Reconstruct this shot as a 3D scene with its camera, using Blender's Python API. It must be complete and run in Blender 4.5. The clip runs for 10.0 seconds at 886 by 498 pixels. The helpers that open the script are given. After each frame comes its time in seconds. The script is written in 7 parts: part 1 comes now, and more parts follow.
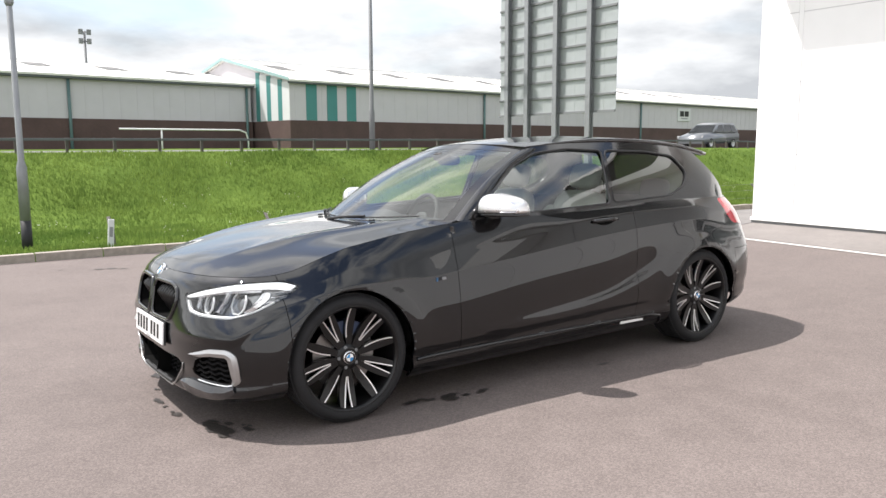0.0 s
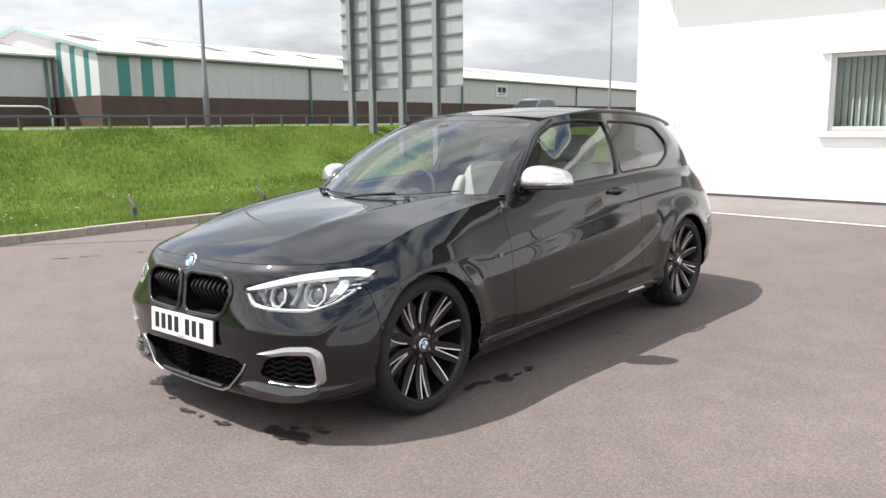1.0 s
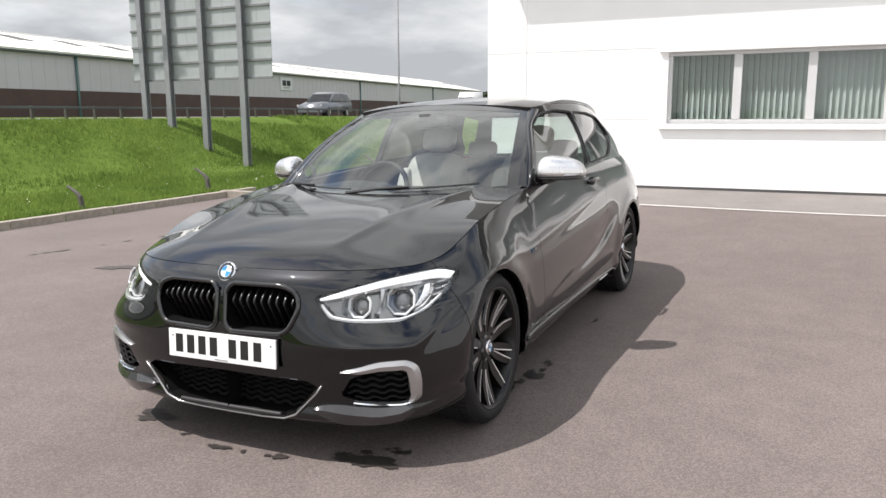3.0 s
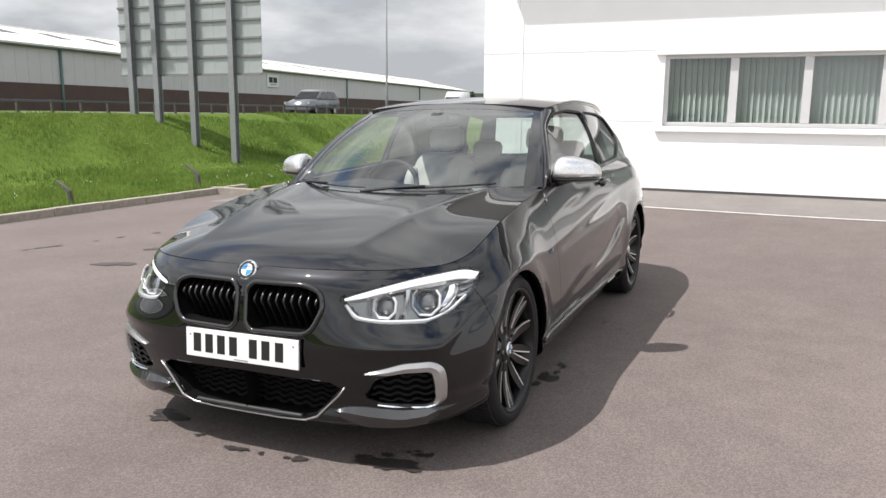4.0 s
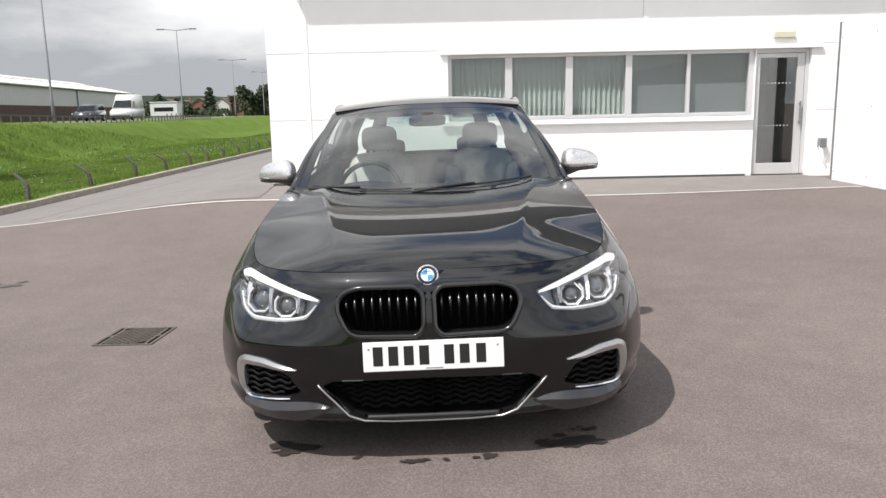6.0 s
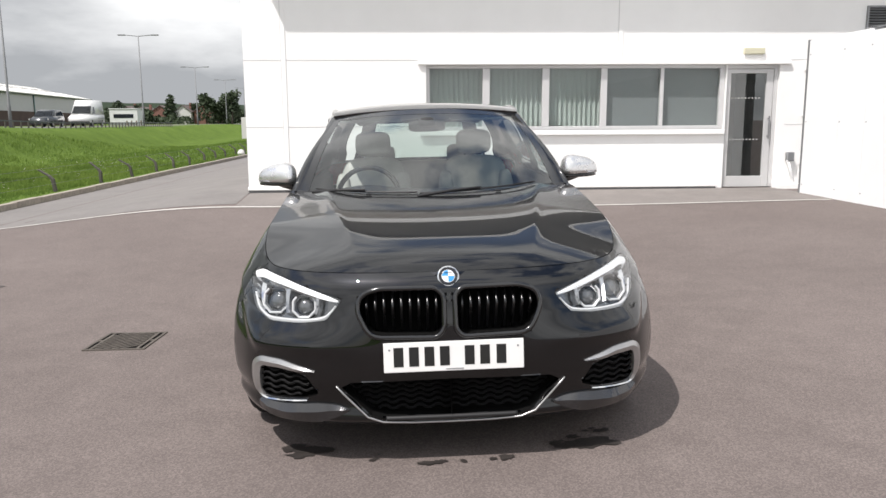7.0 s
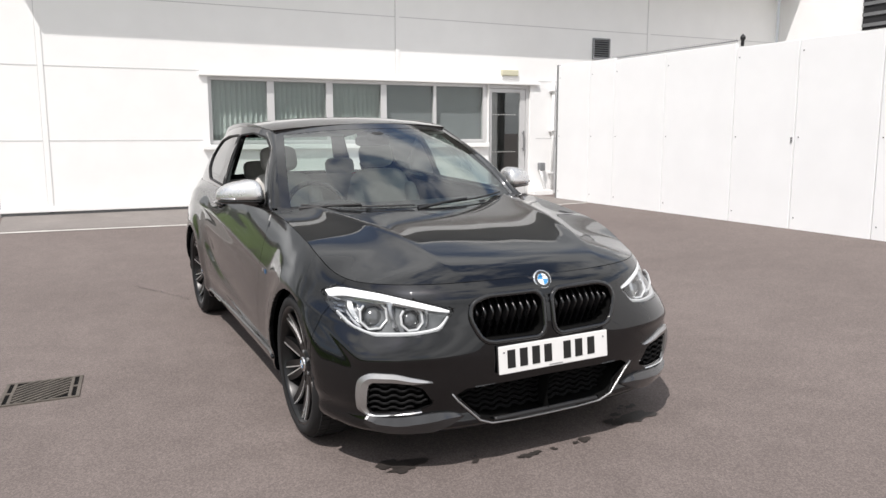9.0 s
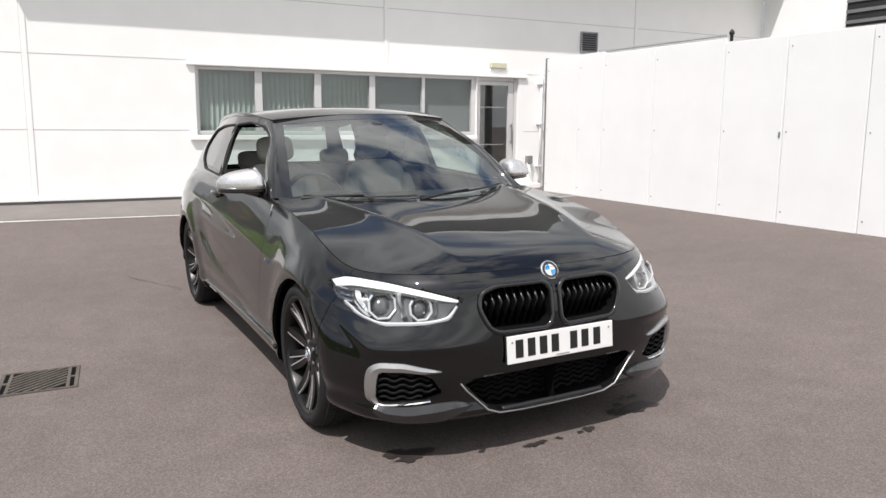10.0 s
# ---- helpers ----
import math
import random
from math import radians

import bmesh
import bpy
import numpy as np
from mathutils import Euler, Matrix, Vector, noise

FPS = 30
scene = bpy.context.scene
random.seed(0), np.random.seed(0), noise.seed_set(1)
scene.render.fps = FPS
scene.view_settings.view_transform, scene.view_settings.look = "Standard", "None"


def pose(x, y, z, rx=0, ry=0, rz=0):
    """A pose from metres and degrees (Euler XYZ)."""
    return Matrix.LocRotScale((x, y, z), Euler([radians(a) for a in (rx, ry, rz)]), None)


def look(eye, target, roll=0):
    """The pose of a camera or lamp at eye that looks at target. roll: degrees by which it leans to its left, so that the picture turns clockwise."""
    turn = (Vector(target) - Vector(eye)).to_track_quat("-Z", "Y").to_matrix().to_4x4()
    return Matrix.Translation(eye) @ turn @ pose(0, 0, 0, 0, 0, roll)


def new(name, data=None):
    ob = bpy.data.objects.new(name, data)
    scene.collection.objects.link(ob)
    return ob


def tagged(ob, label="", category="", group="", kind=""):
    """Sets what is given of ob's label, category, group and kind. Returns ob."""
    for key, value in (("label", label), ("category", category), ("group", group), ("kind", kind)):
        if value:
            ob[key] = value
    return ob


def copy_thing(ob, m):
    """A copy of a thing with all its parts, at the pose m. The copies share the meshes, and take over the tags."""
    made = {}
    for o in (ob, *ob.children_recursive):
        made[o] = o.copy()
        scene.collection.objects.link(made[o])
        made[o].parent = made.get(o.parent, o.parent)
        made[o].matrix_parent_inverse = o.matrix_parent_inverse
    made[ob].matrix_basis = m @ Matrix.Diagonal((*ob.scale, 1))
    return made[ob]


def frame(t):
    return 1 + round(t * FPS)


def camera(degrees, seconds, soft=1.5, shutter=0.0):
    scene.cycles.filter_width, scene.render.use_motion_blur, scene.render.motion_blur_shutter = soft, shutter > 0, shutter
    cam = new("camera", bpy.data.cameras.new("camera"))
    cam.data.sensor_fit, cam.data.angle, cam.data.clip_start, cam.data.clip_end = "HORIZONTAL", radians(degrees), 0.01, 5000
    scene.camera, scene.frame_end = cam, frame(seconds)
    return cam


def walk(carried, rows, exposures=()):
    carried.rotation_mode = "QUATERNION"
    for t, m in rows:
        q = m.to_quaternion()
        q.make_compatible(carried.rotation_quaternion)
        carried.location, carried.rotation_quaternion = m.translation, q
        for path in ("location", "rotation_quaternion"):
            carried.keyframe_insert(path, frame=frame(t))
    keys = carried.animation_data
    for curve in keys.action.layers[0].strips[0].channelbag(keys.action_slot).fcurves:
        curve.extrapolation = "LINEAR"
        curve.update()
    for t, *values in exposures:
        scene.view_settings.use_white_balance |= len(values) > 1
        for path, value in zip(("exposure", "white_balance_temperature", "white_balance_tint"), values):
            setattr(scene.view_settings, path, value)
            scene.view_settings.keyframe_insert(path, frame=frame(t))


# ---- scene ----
cam = camera(60.1, 10.0)
PATH = [
    (0, (4.094, -3.028, 1.36), (2.461, -1.905, 1.092), -0.2),
    (0.5, (3.593, -3.468, 1.351), (2.058, -2.212, 1.092), -0.8),
    (1, (3.143, -3.797, 1.34), (1.829, -2.326, 1.009), -0.6),
    (1.5, (2.634, -4.025, 1.322), (1.48, -2.422, 1.009), -1.1),
    (2, (2.208, -4.22, 1.329), (1.217, -2.514, 1.0), -1.3),
    (2.5, (2.039, -4.271, 1.325), (1.167, -2.505, 0.98), -1.0),
    (4, (1.838, -4.305, 1.316), (1.035, -2.507, 0.965), 0.5),
    (4.5, (1.393, -4.504, 1.319), (0.733, -2.647, 0.978), -0.7),
    (5, (0.8, -4.6, 1.291), (0.3, -2.696, 0.939), -2.4),
    (5.5, (0.313, -4.755, 1.278), (0.052, -2.799, 0.956), -2.8),
    (6, (0.065, -4.79, 1.322), (0.059, -2.822, 0.966), -1.2),
    (7.5, (-0.444, -4.809, 1.279), (-0.285, -2.841, 0.962), -0.2),
    (8, (-0.956, -4.726, 1.289), (-0.591, -2.787, 0.961), 0.0),
    (8.5, (-1.384, -4.618, 1.293), (-0.76, -2.743, 0.983), 0.3),
    (9, (-1.691, -4.576, 1.305), (-0.831, -2.795, 1.007), -0.1),
    (9.5, (-1.781, -4.548, 1.305), (-0.874, -2.794, 0.986), 0.2),
    (10, (-1.791, -4.533, 1.294), (-0.888, -2.776, 0.978), 0.4),
]
walk(cam, [(t, look(eye, target, roll)) for t, eye, target, roll in PATH],
     exposures=[(0, 1.10), (1, 1.01), (2.5, 0.83), (5.5, 0.67), (7.5, 0.52), (9, 0.45), (10, 0.44)])

# ---- light ----
SUN = Vector((-0.45, -0.39, 1.0)).normalized()
world = bpy.data.worlds.new("sky")
scene.world = world
world.use_nodes = True
wn, wl = world.node_tree.nodes, world.node_tree.links
wn.clear()
w_out = wn.new("ShaderNodeOutputWorld")
w_bg = wn.new("ShaderNodeBackground")
w_sky = wn.new("ShaderNodeTexSky")
w_sky.sky_type, w_sky.sun_disc = "NISHITA", False
w_sky.sun_elevation = math.asin(SUN.z)
w_sky.sun_rotation = math.atan2(SUN.x, SUN.y)
w_sky.dust_density = 1.8
w_tc = wn.new("ShaderNodeTexCoord")
w_map = wn.new("ShaderNodeMapping")
w_map.inputs["Scale"].default_value = (1.0, 1.0, 3.2)
w_big = wn.new("ShaderNodeTexNoise")
w_big.inputs["Scale"].default_value, w_big.inputs["Detail"].default_value, w_big.inputs["Roughness"].default_value = 1.35, 5.0, 0.5
w_small = wn.new("ShaderNodeTexNoise")
w_small.inputs["Scale"].default_value, w_small.inputs["Detail"].default_value, w_small.inputs["Roughness"].default_value = 1.9, 7.0, 0.55
w_cover = wn.new("ShaderNodeValToRGB")
w_cover.color_ramp.elements[0].position, w_cover.color_ramp.elements[1].position = 0.31, 0.46
w_tone = wn.new("ShaderNodeValToRGB")
w_tone.color_ramp.elements[0].position, w_tone.color_ramp.elements[1].position = 0.38, 0.77
w_tone.color_ramp.elements[0].color, w_tone.color_ramp.elements[1].color = (2.7, 2.8, 2.95, 1), (9.0, 9.0, 9.0, 1)
w_mix = wn.new("ShaderNodeMix")
w_mix.data_type = "RGBA"
wl.new(w_tc.outputs["Generated"], w_map.inputs["Vector"])
wl.new(w_map.outputs[0], w_big.inputs["Vector"])
wl.new(w_map.outputs[0], w_small.inputs["Vector"])
# overhead the cloud breaks into smaller heaps with blue between them
w_heap, w_sep, w_high, w_gap, w_sum = (wn.new("ShaderNode" + k) for k in ("TexNoise", "SeparateXYZ", "Math", "Math", "Math"))
w_heap.inputs["Scale"].default_value, w_heap.inputs["Detail"].default_value, w_heap.inputs["Roughness"].default_value = 3.4, 6.0, 0.55
w_high.operation, w_gap.operation, w_sum.operation = "POWER", "SUBTRACT", "MULTIPLY_ADD"
w_high.use_clamp = True
w_high.inputs[1].default_value = 1.6
w_gap.inputs[1].default_value = 0.57
wl.new(w_tc.outputs["Generated"], w_heap.inputs["Vector"])
wl.new(w_tc.outputs["Generated"], w_sep.inputs[0])
wl.new(w_sep.outputs["Z"], w_high.inputs[0])
wl.new(w_heap.outputs[0], w_gap.inputs[0])
w_dark = wn.new("ShaderNodeMath")
w_dark.operation = "MULTIPLY"
w_dark.inputs[1].default_value = 1.5
wl.new(w_gap.outputs[0], w_dark.inputs[0])
wl.new(w_dark.outputs[0], w_sum.inputs[0])
wl.new(w_high.outputs[0], w_sum.inputs[1])
wl.new(w_big.outputs[0], w_sum.inputs[2])
wl.new(w_sum.outputs[0], w_cover.inputs[0])
# the cloud is whiter overhead and to the south
w_dot, w_add = wn.new("ShaderNodeVectorMath"), wn.new("ShaderNodeMath")
w_dot.operation, w_add.operation = "DOT_PRODUCT", "MULTIPLY_ADD"
w_dot.inputs[1].default_value = (-SUN.x * 0.4, SUN.y, SUN.z * 0.75)
w_add.inputs[1].default_value = 0.28
wl.new(w_tc.outputs["Generated"], w_dot.inputs[0])
wl.new(w_dot.outputs["Value"], w_add.inputs[0])
wl.new(w_small.outputs[0], w_add.inputs[2])
wl.new(w_add.outputs[0], w_tone.inputs[0])
wl.new(w_cover.outputs[0], w_mix.inputs[0])
wl.new(w_sky.outputs[0], w_mix.inputs[6])
wl.new(w_tone.outputs[0], w_mix.inputs[7])
wl.new(w_mix.outputs[2], w_bg.inputs[0])
wl.new(w_bg.outputs[0], w_out.inputs[0])
w_bg.inputs[1].default_value = 0.112
sun = new("sun", bpy.data.lights.new("sun", "SUN"))
sun.data.energy, sun.data.angle, sun.data.color = 3.5, radians(0.53), (1.0, 0.945, 0.915)
sun.matrix_world = look(SUN * 60, (0, 0, 0))


# ---- materials ----
def material(name, color, rough=0.5, metal=0.0, vary=0.0, scale=8.0, bump=0.0, bump_scale=60.0, coat=0.0, color2=None, spec=0.5, per_object=0.0, detail=6.0, distance=0.01):
    """Principled surface with noise at two scales in colour and roughness and a fine bump."""
    m = bpy.data.materials.new(name)
    m.use_nodes = True
    n, l = m.node_tree.nodes, m.node_tree.links
    b = n["Principled BSDF"]
    b.inputs["Base Color"].default_value = (*color, 1)
    b.inputs["Roughness"].default_value = rough
    b.inputs["Metallic"].default_value = metal
    b.inputs["Specular IOR Level"].default_value = spec
    b.inputs["Coat Weight"].default_value = coat
    b.inputs["Coat Roughness"].default_value = 0.03
    tc = n.new("ShaderNodeTexCoord")
    if vary or color2:
        big, fine = n.new("ShaderNodeTexNoise"), n.new("ShaderNodeTexNoise")
        big.inputs["Scale"].default_value, big.inputs["Detail"].default_value = scale * 0.12, 4
        fine.inputs["Scale"].default_value, fine.inputs["Detail"].default_value = scale, detail
        l.new(tc.outputs["Object"], big.inputs["Vector"])
        l.new(tc.outputs["Object"], fine.inputs["Vector"])
        add = n.new("ShaderNodeMath")
        add.operation = "ADD"
        l.new(big.outputs[0], add.inputs[0])
        l.new(fine.outputs[0], add.inputs[1])
        ramp = n.new("ShaderNodeMapRange")
        ramp.inputs["From Min"].default_value, ramp.inputs["From Max"].default_value = 0.7, 1.3
        l.new(add.outputs[0], ramp.inputs["Value"])
        mix = n.new("ShaderNodeMix")
        mix.data_type = "RGBA"
        c2 = color2 or tuple(c * (1 - vary) for c in color)
        mix.inputs[6].default_value, mix.inputs[7].default_value = (*c2, 1), (*color, 1)
        l.new(ramp.outputs[0], mix.inputs[0])
        last = mix.outputs[2]
        if per_object:
            info, hsv = n.new("ShaderNodeObjectInfo"), n.new("ShaderNodeHueSaturation")
            rng = n.new("ShaderNodeMapRange")
            rng.inputs["To Min"].default_value, rng.inputs["To Max"].default_value = 1 - per_object, 1 + per_object
            l.new(info.outputs["Random"], rng.inputs["Value"])
            l.new(rng.outputs[0], hsv.inputs["Value"])
            l.new(last, hsv.inputs["Color"])
            last = hsv.outputs[0]
        l.new(last, b.inputs["Base Color"])
        rr = n.new("ShaderNodeMapRange")
        rr.inputs["To Min"].default_value, rr.inputs["To Max"].default_value = rough * 0.85, min(1, rough * 1.15)
        l.new(fine.outputs[0], rr.inputs["Value"])
        l.new(rr.outputs[0], b.inputs["Roughness"])
    if bump:
        bn, bp = n.new("ShaderNodeTexNoise"), n.new("ShaderNodeBump")
        bn.inputs["Scale"].default_value, bn.inputs["Detail"].default_value = bump_scale, 4
        bp.inputs["Strength"].default_value, bp.inputs["Distance"].default_value = bump, distance
        l.new(tc.outputs["Object"], bn.inputs["Vector"])
        l.new(bn.outputs[0], bp.inputs["Height"])
        l.new(bp.outputs[0], b.inputs["Normal"])
    return m


def glass(name, tint, rough=0.0, base=0.04):
    """Thin pane: clear tinted sheet with a real surface reflection that grows towards grazing."""
    m = bpy.data.materials.new(name)
    m.use_nodes = True
    n, l = m.node_tree.nodes, m.node_tree.links
    n.remove(n["Principled BSDF"])
    tr, gl, mx = n.new("ShaderNodeBsdfTransparent"), n.new("ShaderNodeBsdfGlossy"), n.new("ShaderNodeMixShader")
    lw, pw, rg = n.new("ShaderNodeLayerWeight"), n.new("ShaderNodeMath"), n.new("ShaderNodeMapRange")
    tr.inputs[0].default_value = (*tint, 1)
    gl.inputs["Roughness"].default_value = rough
    lw.inputs[0].default_value = 0.5
    pw.operation = "POWER"
    pw.inputs[1].default_value = 3.2
    rg.inputs["To Min"].default_value, rg.inputs["To Max"].default_value = base, 1.0
    l.new(lw.outputs["Facing"], pw.inputs[0])
    l.new(pw.outputs[0], rg.inputs["Value"])
    l.new(rg.outputs[0], mx.inputs[0])
    l.new(tr.outputs[0], mx.inputs[1])
    l.new(gl.outputs[0], mx.inputs[2])
    l.new(mx.outputs[0], n["Material Output"].inputs[0])
    return m


def asphalt_material():
    """Tarmac: fine light and dark chippings, faint wide patches, gritty bump."""
    m = material("asphalt", (0.157, 0.133, 0.124), 0.9, scale=5, color2=(0.123, 0.103, 0.096), bump=0.35, bump_scale=260, distance=0.003, detail=8, spec=0.3)
    n, l = m.node_tree.nodes, m.node_tree.links
    b = n["Principled BSDF"]
    old = b.inputs["Base Color"].links[0].from_socket
    tc = n.new("ShaderNodeTexCoord")
    vor, ramp, mix = n.new("ShaderNodeTexVoronoi"), n.new("ShaderNodeValToRGB"), n.new("ShaderNodeMix")
    vor.inputs["Scale"].default_value = 165
    l.new(tc.outputs["Object"], vor.inputs["Vector"])
    l.new(vor.outputs["Color"], ramp.inputs[0])
    ramp.color_ramp.elements[0].color, ramp.color_ramp.elements[1].color = (0.80, 0.79, 0.79, 1), (1.26, 1.25, 1.24, 1)
    ramp.color_ramp.elements[0].position, ramp.color_ramp.elements[1].position = 0.25, 0.9
    mix.data_type, mix.blend_type = "RGBA", "MULTIPLY"
    mix.inputs[0].default_value = 1.0
    l.new(old, mix.inputs[6])
    l.new(ramp.outputs[0], mix.inputs[7])
    l.new(mix.outputs[2], b.inputs["Base Color"])
    return m


M_ASPHALT = asphalt_material()
M_ROAD = material("road_asphalt", (0.14, 0.135, 0.13), 0.85, scale=6, vary=0.2)
M_GRASS = material("grass_soil", (0.112, 0.168, 0.034), 0.9, scale=5, color2=(0.066, 0.108, 0.020), bump=0.6, bump_scale=30, distance=0.05, spec=0.04)
M_BLADE = material("grass_blade", (0.205, 0.280, 0.064), 0.8, scale=1.1, color2=(0.090, 0.155, 0.034), spec=0.05)


def add_translucence(m, share):
    """Let part of the light through thin leaves."""
    n, l = m.node_tree.nodes, m.node_tree.links
    b, tl, mx = n["Principled BSDF"], n.new("ShaderNodeBsdfTranslucent"), n.new("ShaderNodeMixShader")
    l.new(b.inputs["Base Color"].links[0].from_socket, tl.inputs[0])
    mx.inputs[0].default_value = share
    l.new(b.outputs[0], mx.inputs[1])
    l.new(tl.outputs[0], mx.inputs[2])
    l.new(mx.outputs[0], n["Material Output"].inputs[0])


add_translucence(M_BLADE, 0.45)
M_KERB = material("kerb_concrete", (0.36, 0.32, 0.27), 0.9, scale=14, vary=0.35, bump=0.4, bump_scale=90, distance=0.004)
M_PAVE = material("pavement_concrete", (0.205, 0.186, 0.174), 0.9, scale=20, vary=0.25, bump=0.3, bump_scale=120, distance=0.003)
M_LINE = material("white_line_paint", (0.55, 0.53, 0.50), 0.8, scale=30, color2=(0.36, 0.34, 0.32))
M_WALL = material("white_cladding", (0.91, 0.91, 0.90), 0.5, scale=3, vary=0.05, bump=0.04, bump_scale=5)
M_UPPER = material("dark_olive_cladding", (0.055, 0.052, 0.042), 0.6, scale=2, vary=0.2)
M_SEAM = material("seam_shadow_gap", (0.6, 0.6, 0.6), 0.7)
M_FENCE = material("white_hoarding_paint", (0.90, 0.91, 0.915), 0.55, scale=2.0, vary=0.06, bump=0.10, bump_scale=3, distance=0.02)
M_ALU = material("grey_window_frame", (0.62, 0.62, 0.62), 0.4, 0.2, vary=0.06)
M_DARK = material("dark_interior", (0.02, 0.02, 0.022), 0.8, vary=0.3)
M_BLIND = material("blind_fabric", (0.76, 0.82, 0.79), 0.8, scale=20, vary=0.12)
M_PANE = glass("window_pane", (0.87, 0.90, 0.89), base=0.06)
M_DOORPANE = glass("door_pane", (0.87, 0.90, 0.89), base=0.13)
M_STEEL = material("galvanised_steel", (0.30, 0.31, 0.32), 0.55, 0.5, scale=9, vary=0.2)
M_STEEL_D = material("grey_painted_steel", (0.20, 0.205, 0.21), 0.6, 0.1, scale=9, vary=0.2)
M_SIGN = material("sign_back_aluminium", (0.40, 0.43, 0.43), 0.5, 0.3, scale=2.5, vary=0.15)
M_BLACK = material("black_paint_band", (0.015, 0.015, 0.016), 0.6, vary=0.3)
M_POST = material("weathered_concrete_post", (0.105, 0.095, 0.085), 0.9, scale=9, vary=0.4, bump=0.5, bump_scale=40)
M_TIMBER = material("weathered_timber", (0.24, 0.20, 0.165), 0.9, scale=9, vary=0.4, bump=0.5, bump_scale=40)
M_CLAD_G = material("grey_profiled_cladding", (0.52, 0.50, 0.52), 0.6, scale=1.2, vary=0.08)
M_CLAD_T = material("teal_cladding", (0.055, 0.22, 0.21), 0.6, scale=1.5, vary=0.12)
M_CLAD_W = material("white_cladding_far", (0.62, 0.63, 0.63), 0.6, scale=1.5, vary=0.06)
M_BRICK = material("dark_brick", (0.10, 0.062, 0.055), 0.9, scale=7, vary=0.3)
M_ROOF = material("pale_fibre_cement_roof", (0.78, 0.77, 0.73), 0.85, scale=1.0, vary=0.18)
M_ROOFL = material("weathered_rooflight", (0.13, 0.13, 0.125), 0.7, scale=2, vary=0.2)
M_GUTTER = material("dark_gutter", (0.10, 0.11, 0.115), 0.7, vary=0.2)
M_PIPE_T = material("teal_downpipe", (0.09, 0.16, 0.155), 0.6, vary=0.2)


# ---- geometry helpers ----
def link(name, bm, mat, parent=None, label="", smooth=False, m=None):
    me = bpy.data.meshes.new(name)
    bm.to_mesh(me)
    bm.free()
    for one in (mat if isinstance(mat, (list, tuple)) else [mat]):
        me.materials.append(one)
    if smooth:
        me.polygons.foreach_set("use_smooth", [True] * len(me.polygons))
    ob = new(name, me)
    if m is not None:
        ob.matrix_world = m
    if parent is not None:
        ob.parent = parent
    if label:
        ob["label"] = label
    return ob


def part(name, bm, mat, parent, label="", smooth=False, m=None):
    return link(name, bm, mat, parent, label, smooth, m)


def empty(name, m=None):
    ob = new(name)
    ob.empty_display_size = 0.2
    if m is not None:
        ob.matrix_world = m
    return ob


def add_box(bm, lo, hi, bevel=0.0, m=None):
    geo = bmesh.ops.create_cube(bm, size=1.0)
    vs = geo["verts"]
    for v in vs:
        v.co = Vector([(a + b) / 2 + (b - a) * c for a, b, c in zip(lo, hi, v.co)])
    if bevel:
        es = list({e for v in vs for e in v.link_edges})
        out = bmesh.ops.bevel(bm, geom=es, offset=bevel, segments=2, affect="EDGES", profile=0.6)
        vs = list({v for f in out["faces"] for v in f.verts} | {v for v in vs if v.is_valid})
    if m is not None:
        bmesh.ops.transform(bm, matrix=m, verts=vs)
    return vs


def box_bm(lo, hi, bevel=0.0):
    bm = bmesh.new()
    add_box(bm, lo, hi, bevel)
    return bm


def add_tube(bm, pts, radius, sides=10, closed=False):
    """A round tube along points; radius is one number or one for each point."""
    rings = []
    pts = [Vector(p) for p in pts]
    up0 = None
    for i, p in enumerate(pts):
        a = pts[(i - 1) % len(pts)] if closed or i else p
        b = pts[(i + 1) % len(pts)] if closed or i < len(pts) - 1 else p
        d = (b - a).normalized()
        ref = Vector((0, 0, 1)) if abs(d.z) < 0.95 else Vector((0, 1, 0))
        if up0 is not None:
            ref = up0
        side = d.cross(ref).normalized()
        up = side.cross(d).normalized()
        up0 = up
        r = radius[i] if isinstance(radius, (list, tuple)) else radius
        rings.append([bm.verts.new(p + (side * math.cos(k * math.tau / sides) + up * math.sin(k * math.tau / sides)) * r) for k in range(sides)])
    n = len(rings)
    for i in range(n if closed else n - 1):
        a, b = rings[i], rings[(i + 1) % n]
        for k in range(sides):
            bm.faces.new((a[k], a[(k + 1) % sides], b[(k + 1) % sides], b[k]))
    if not closed:
        bm.faces.new(list(reversed(rings[0])))
        bm.faces.new(rings[-1])


def add_grid(bm, rows, closed=False, flip=False):
    """Quads between rows of points."""
    vs = [[bm.verts.new(p) for p in r] for r in rows]
    for a, b in zip(vs, vs[1:]):
        k = len(a)
        for i in range(k if closed else k - 1):
            q = (a[i], a[(i + 1) % k], b[(i + 1) % k], b[i])
            bm.faces.new(tuple(reversed(q)) if flip else q)
    return vs


def add_prism(bm, outline, axis, lo, hi):
    """A closed outline of (a, b) pairs extruded along the axis 0, 1 or 2."""
    def put(a, b, c):
        p = [a, b]
        p.insert(axis, c)
        return bm.verts.new(p)
    lows, highs = [put(a, b, lo) for a, b in outline], [put(a, b, hi) for a, b in outline]
    n = len(outline)
    faces = [bm.faces.new(lows), bm.faces.new(list(reversed(highs)))]
    for i in range(n):
        faces.append(bm.faces.new((lows[i], highs[i], highs[(i + 1) % n], lows[(i + 1) % n])))
    bmesh.ops.recalc_face_normals(bm, faces=faces)


def smooth01(a, b, x):
    t = np.clip((np.asarray(x, float) - a) / (b - a), 0, 1)
    return t * t * (3 - 2 * t)


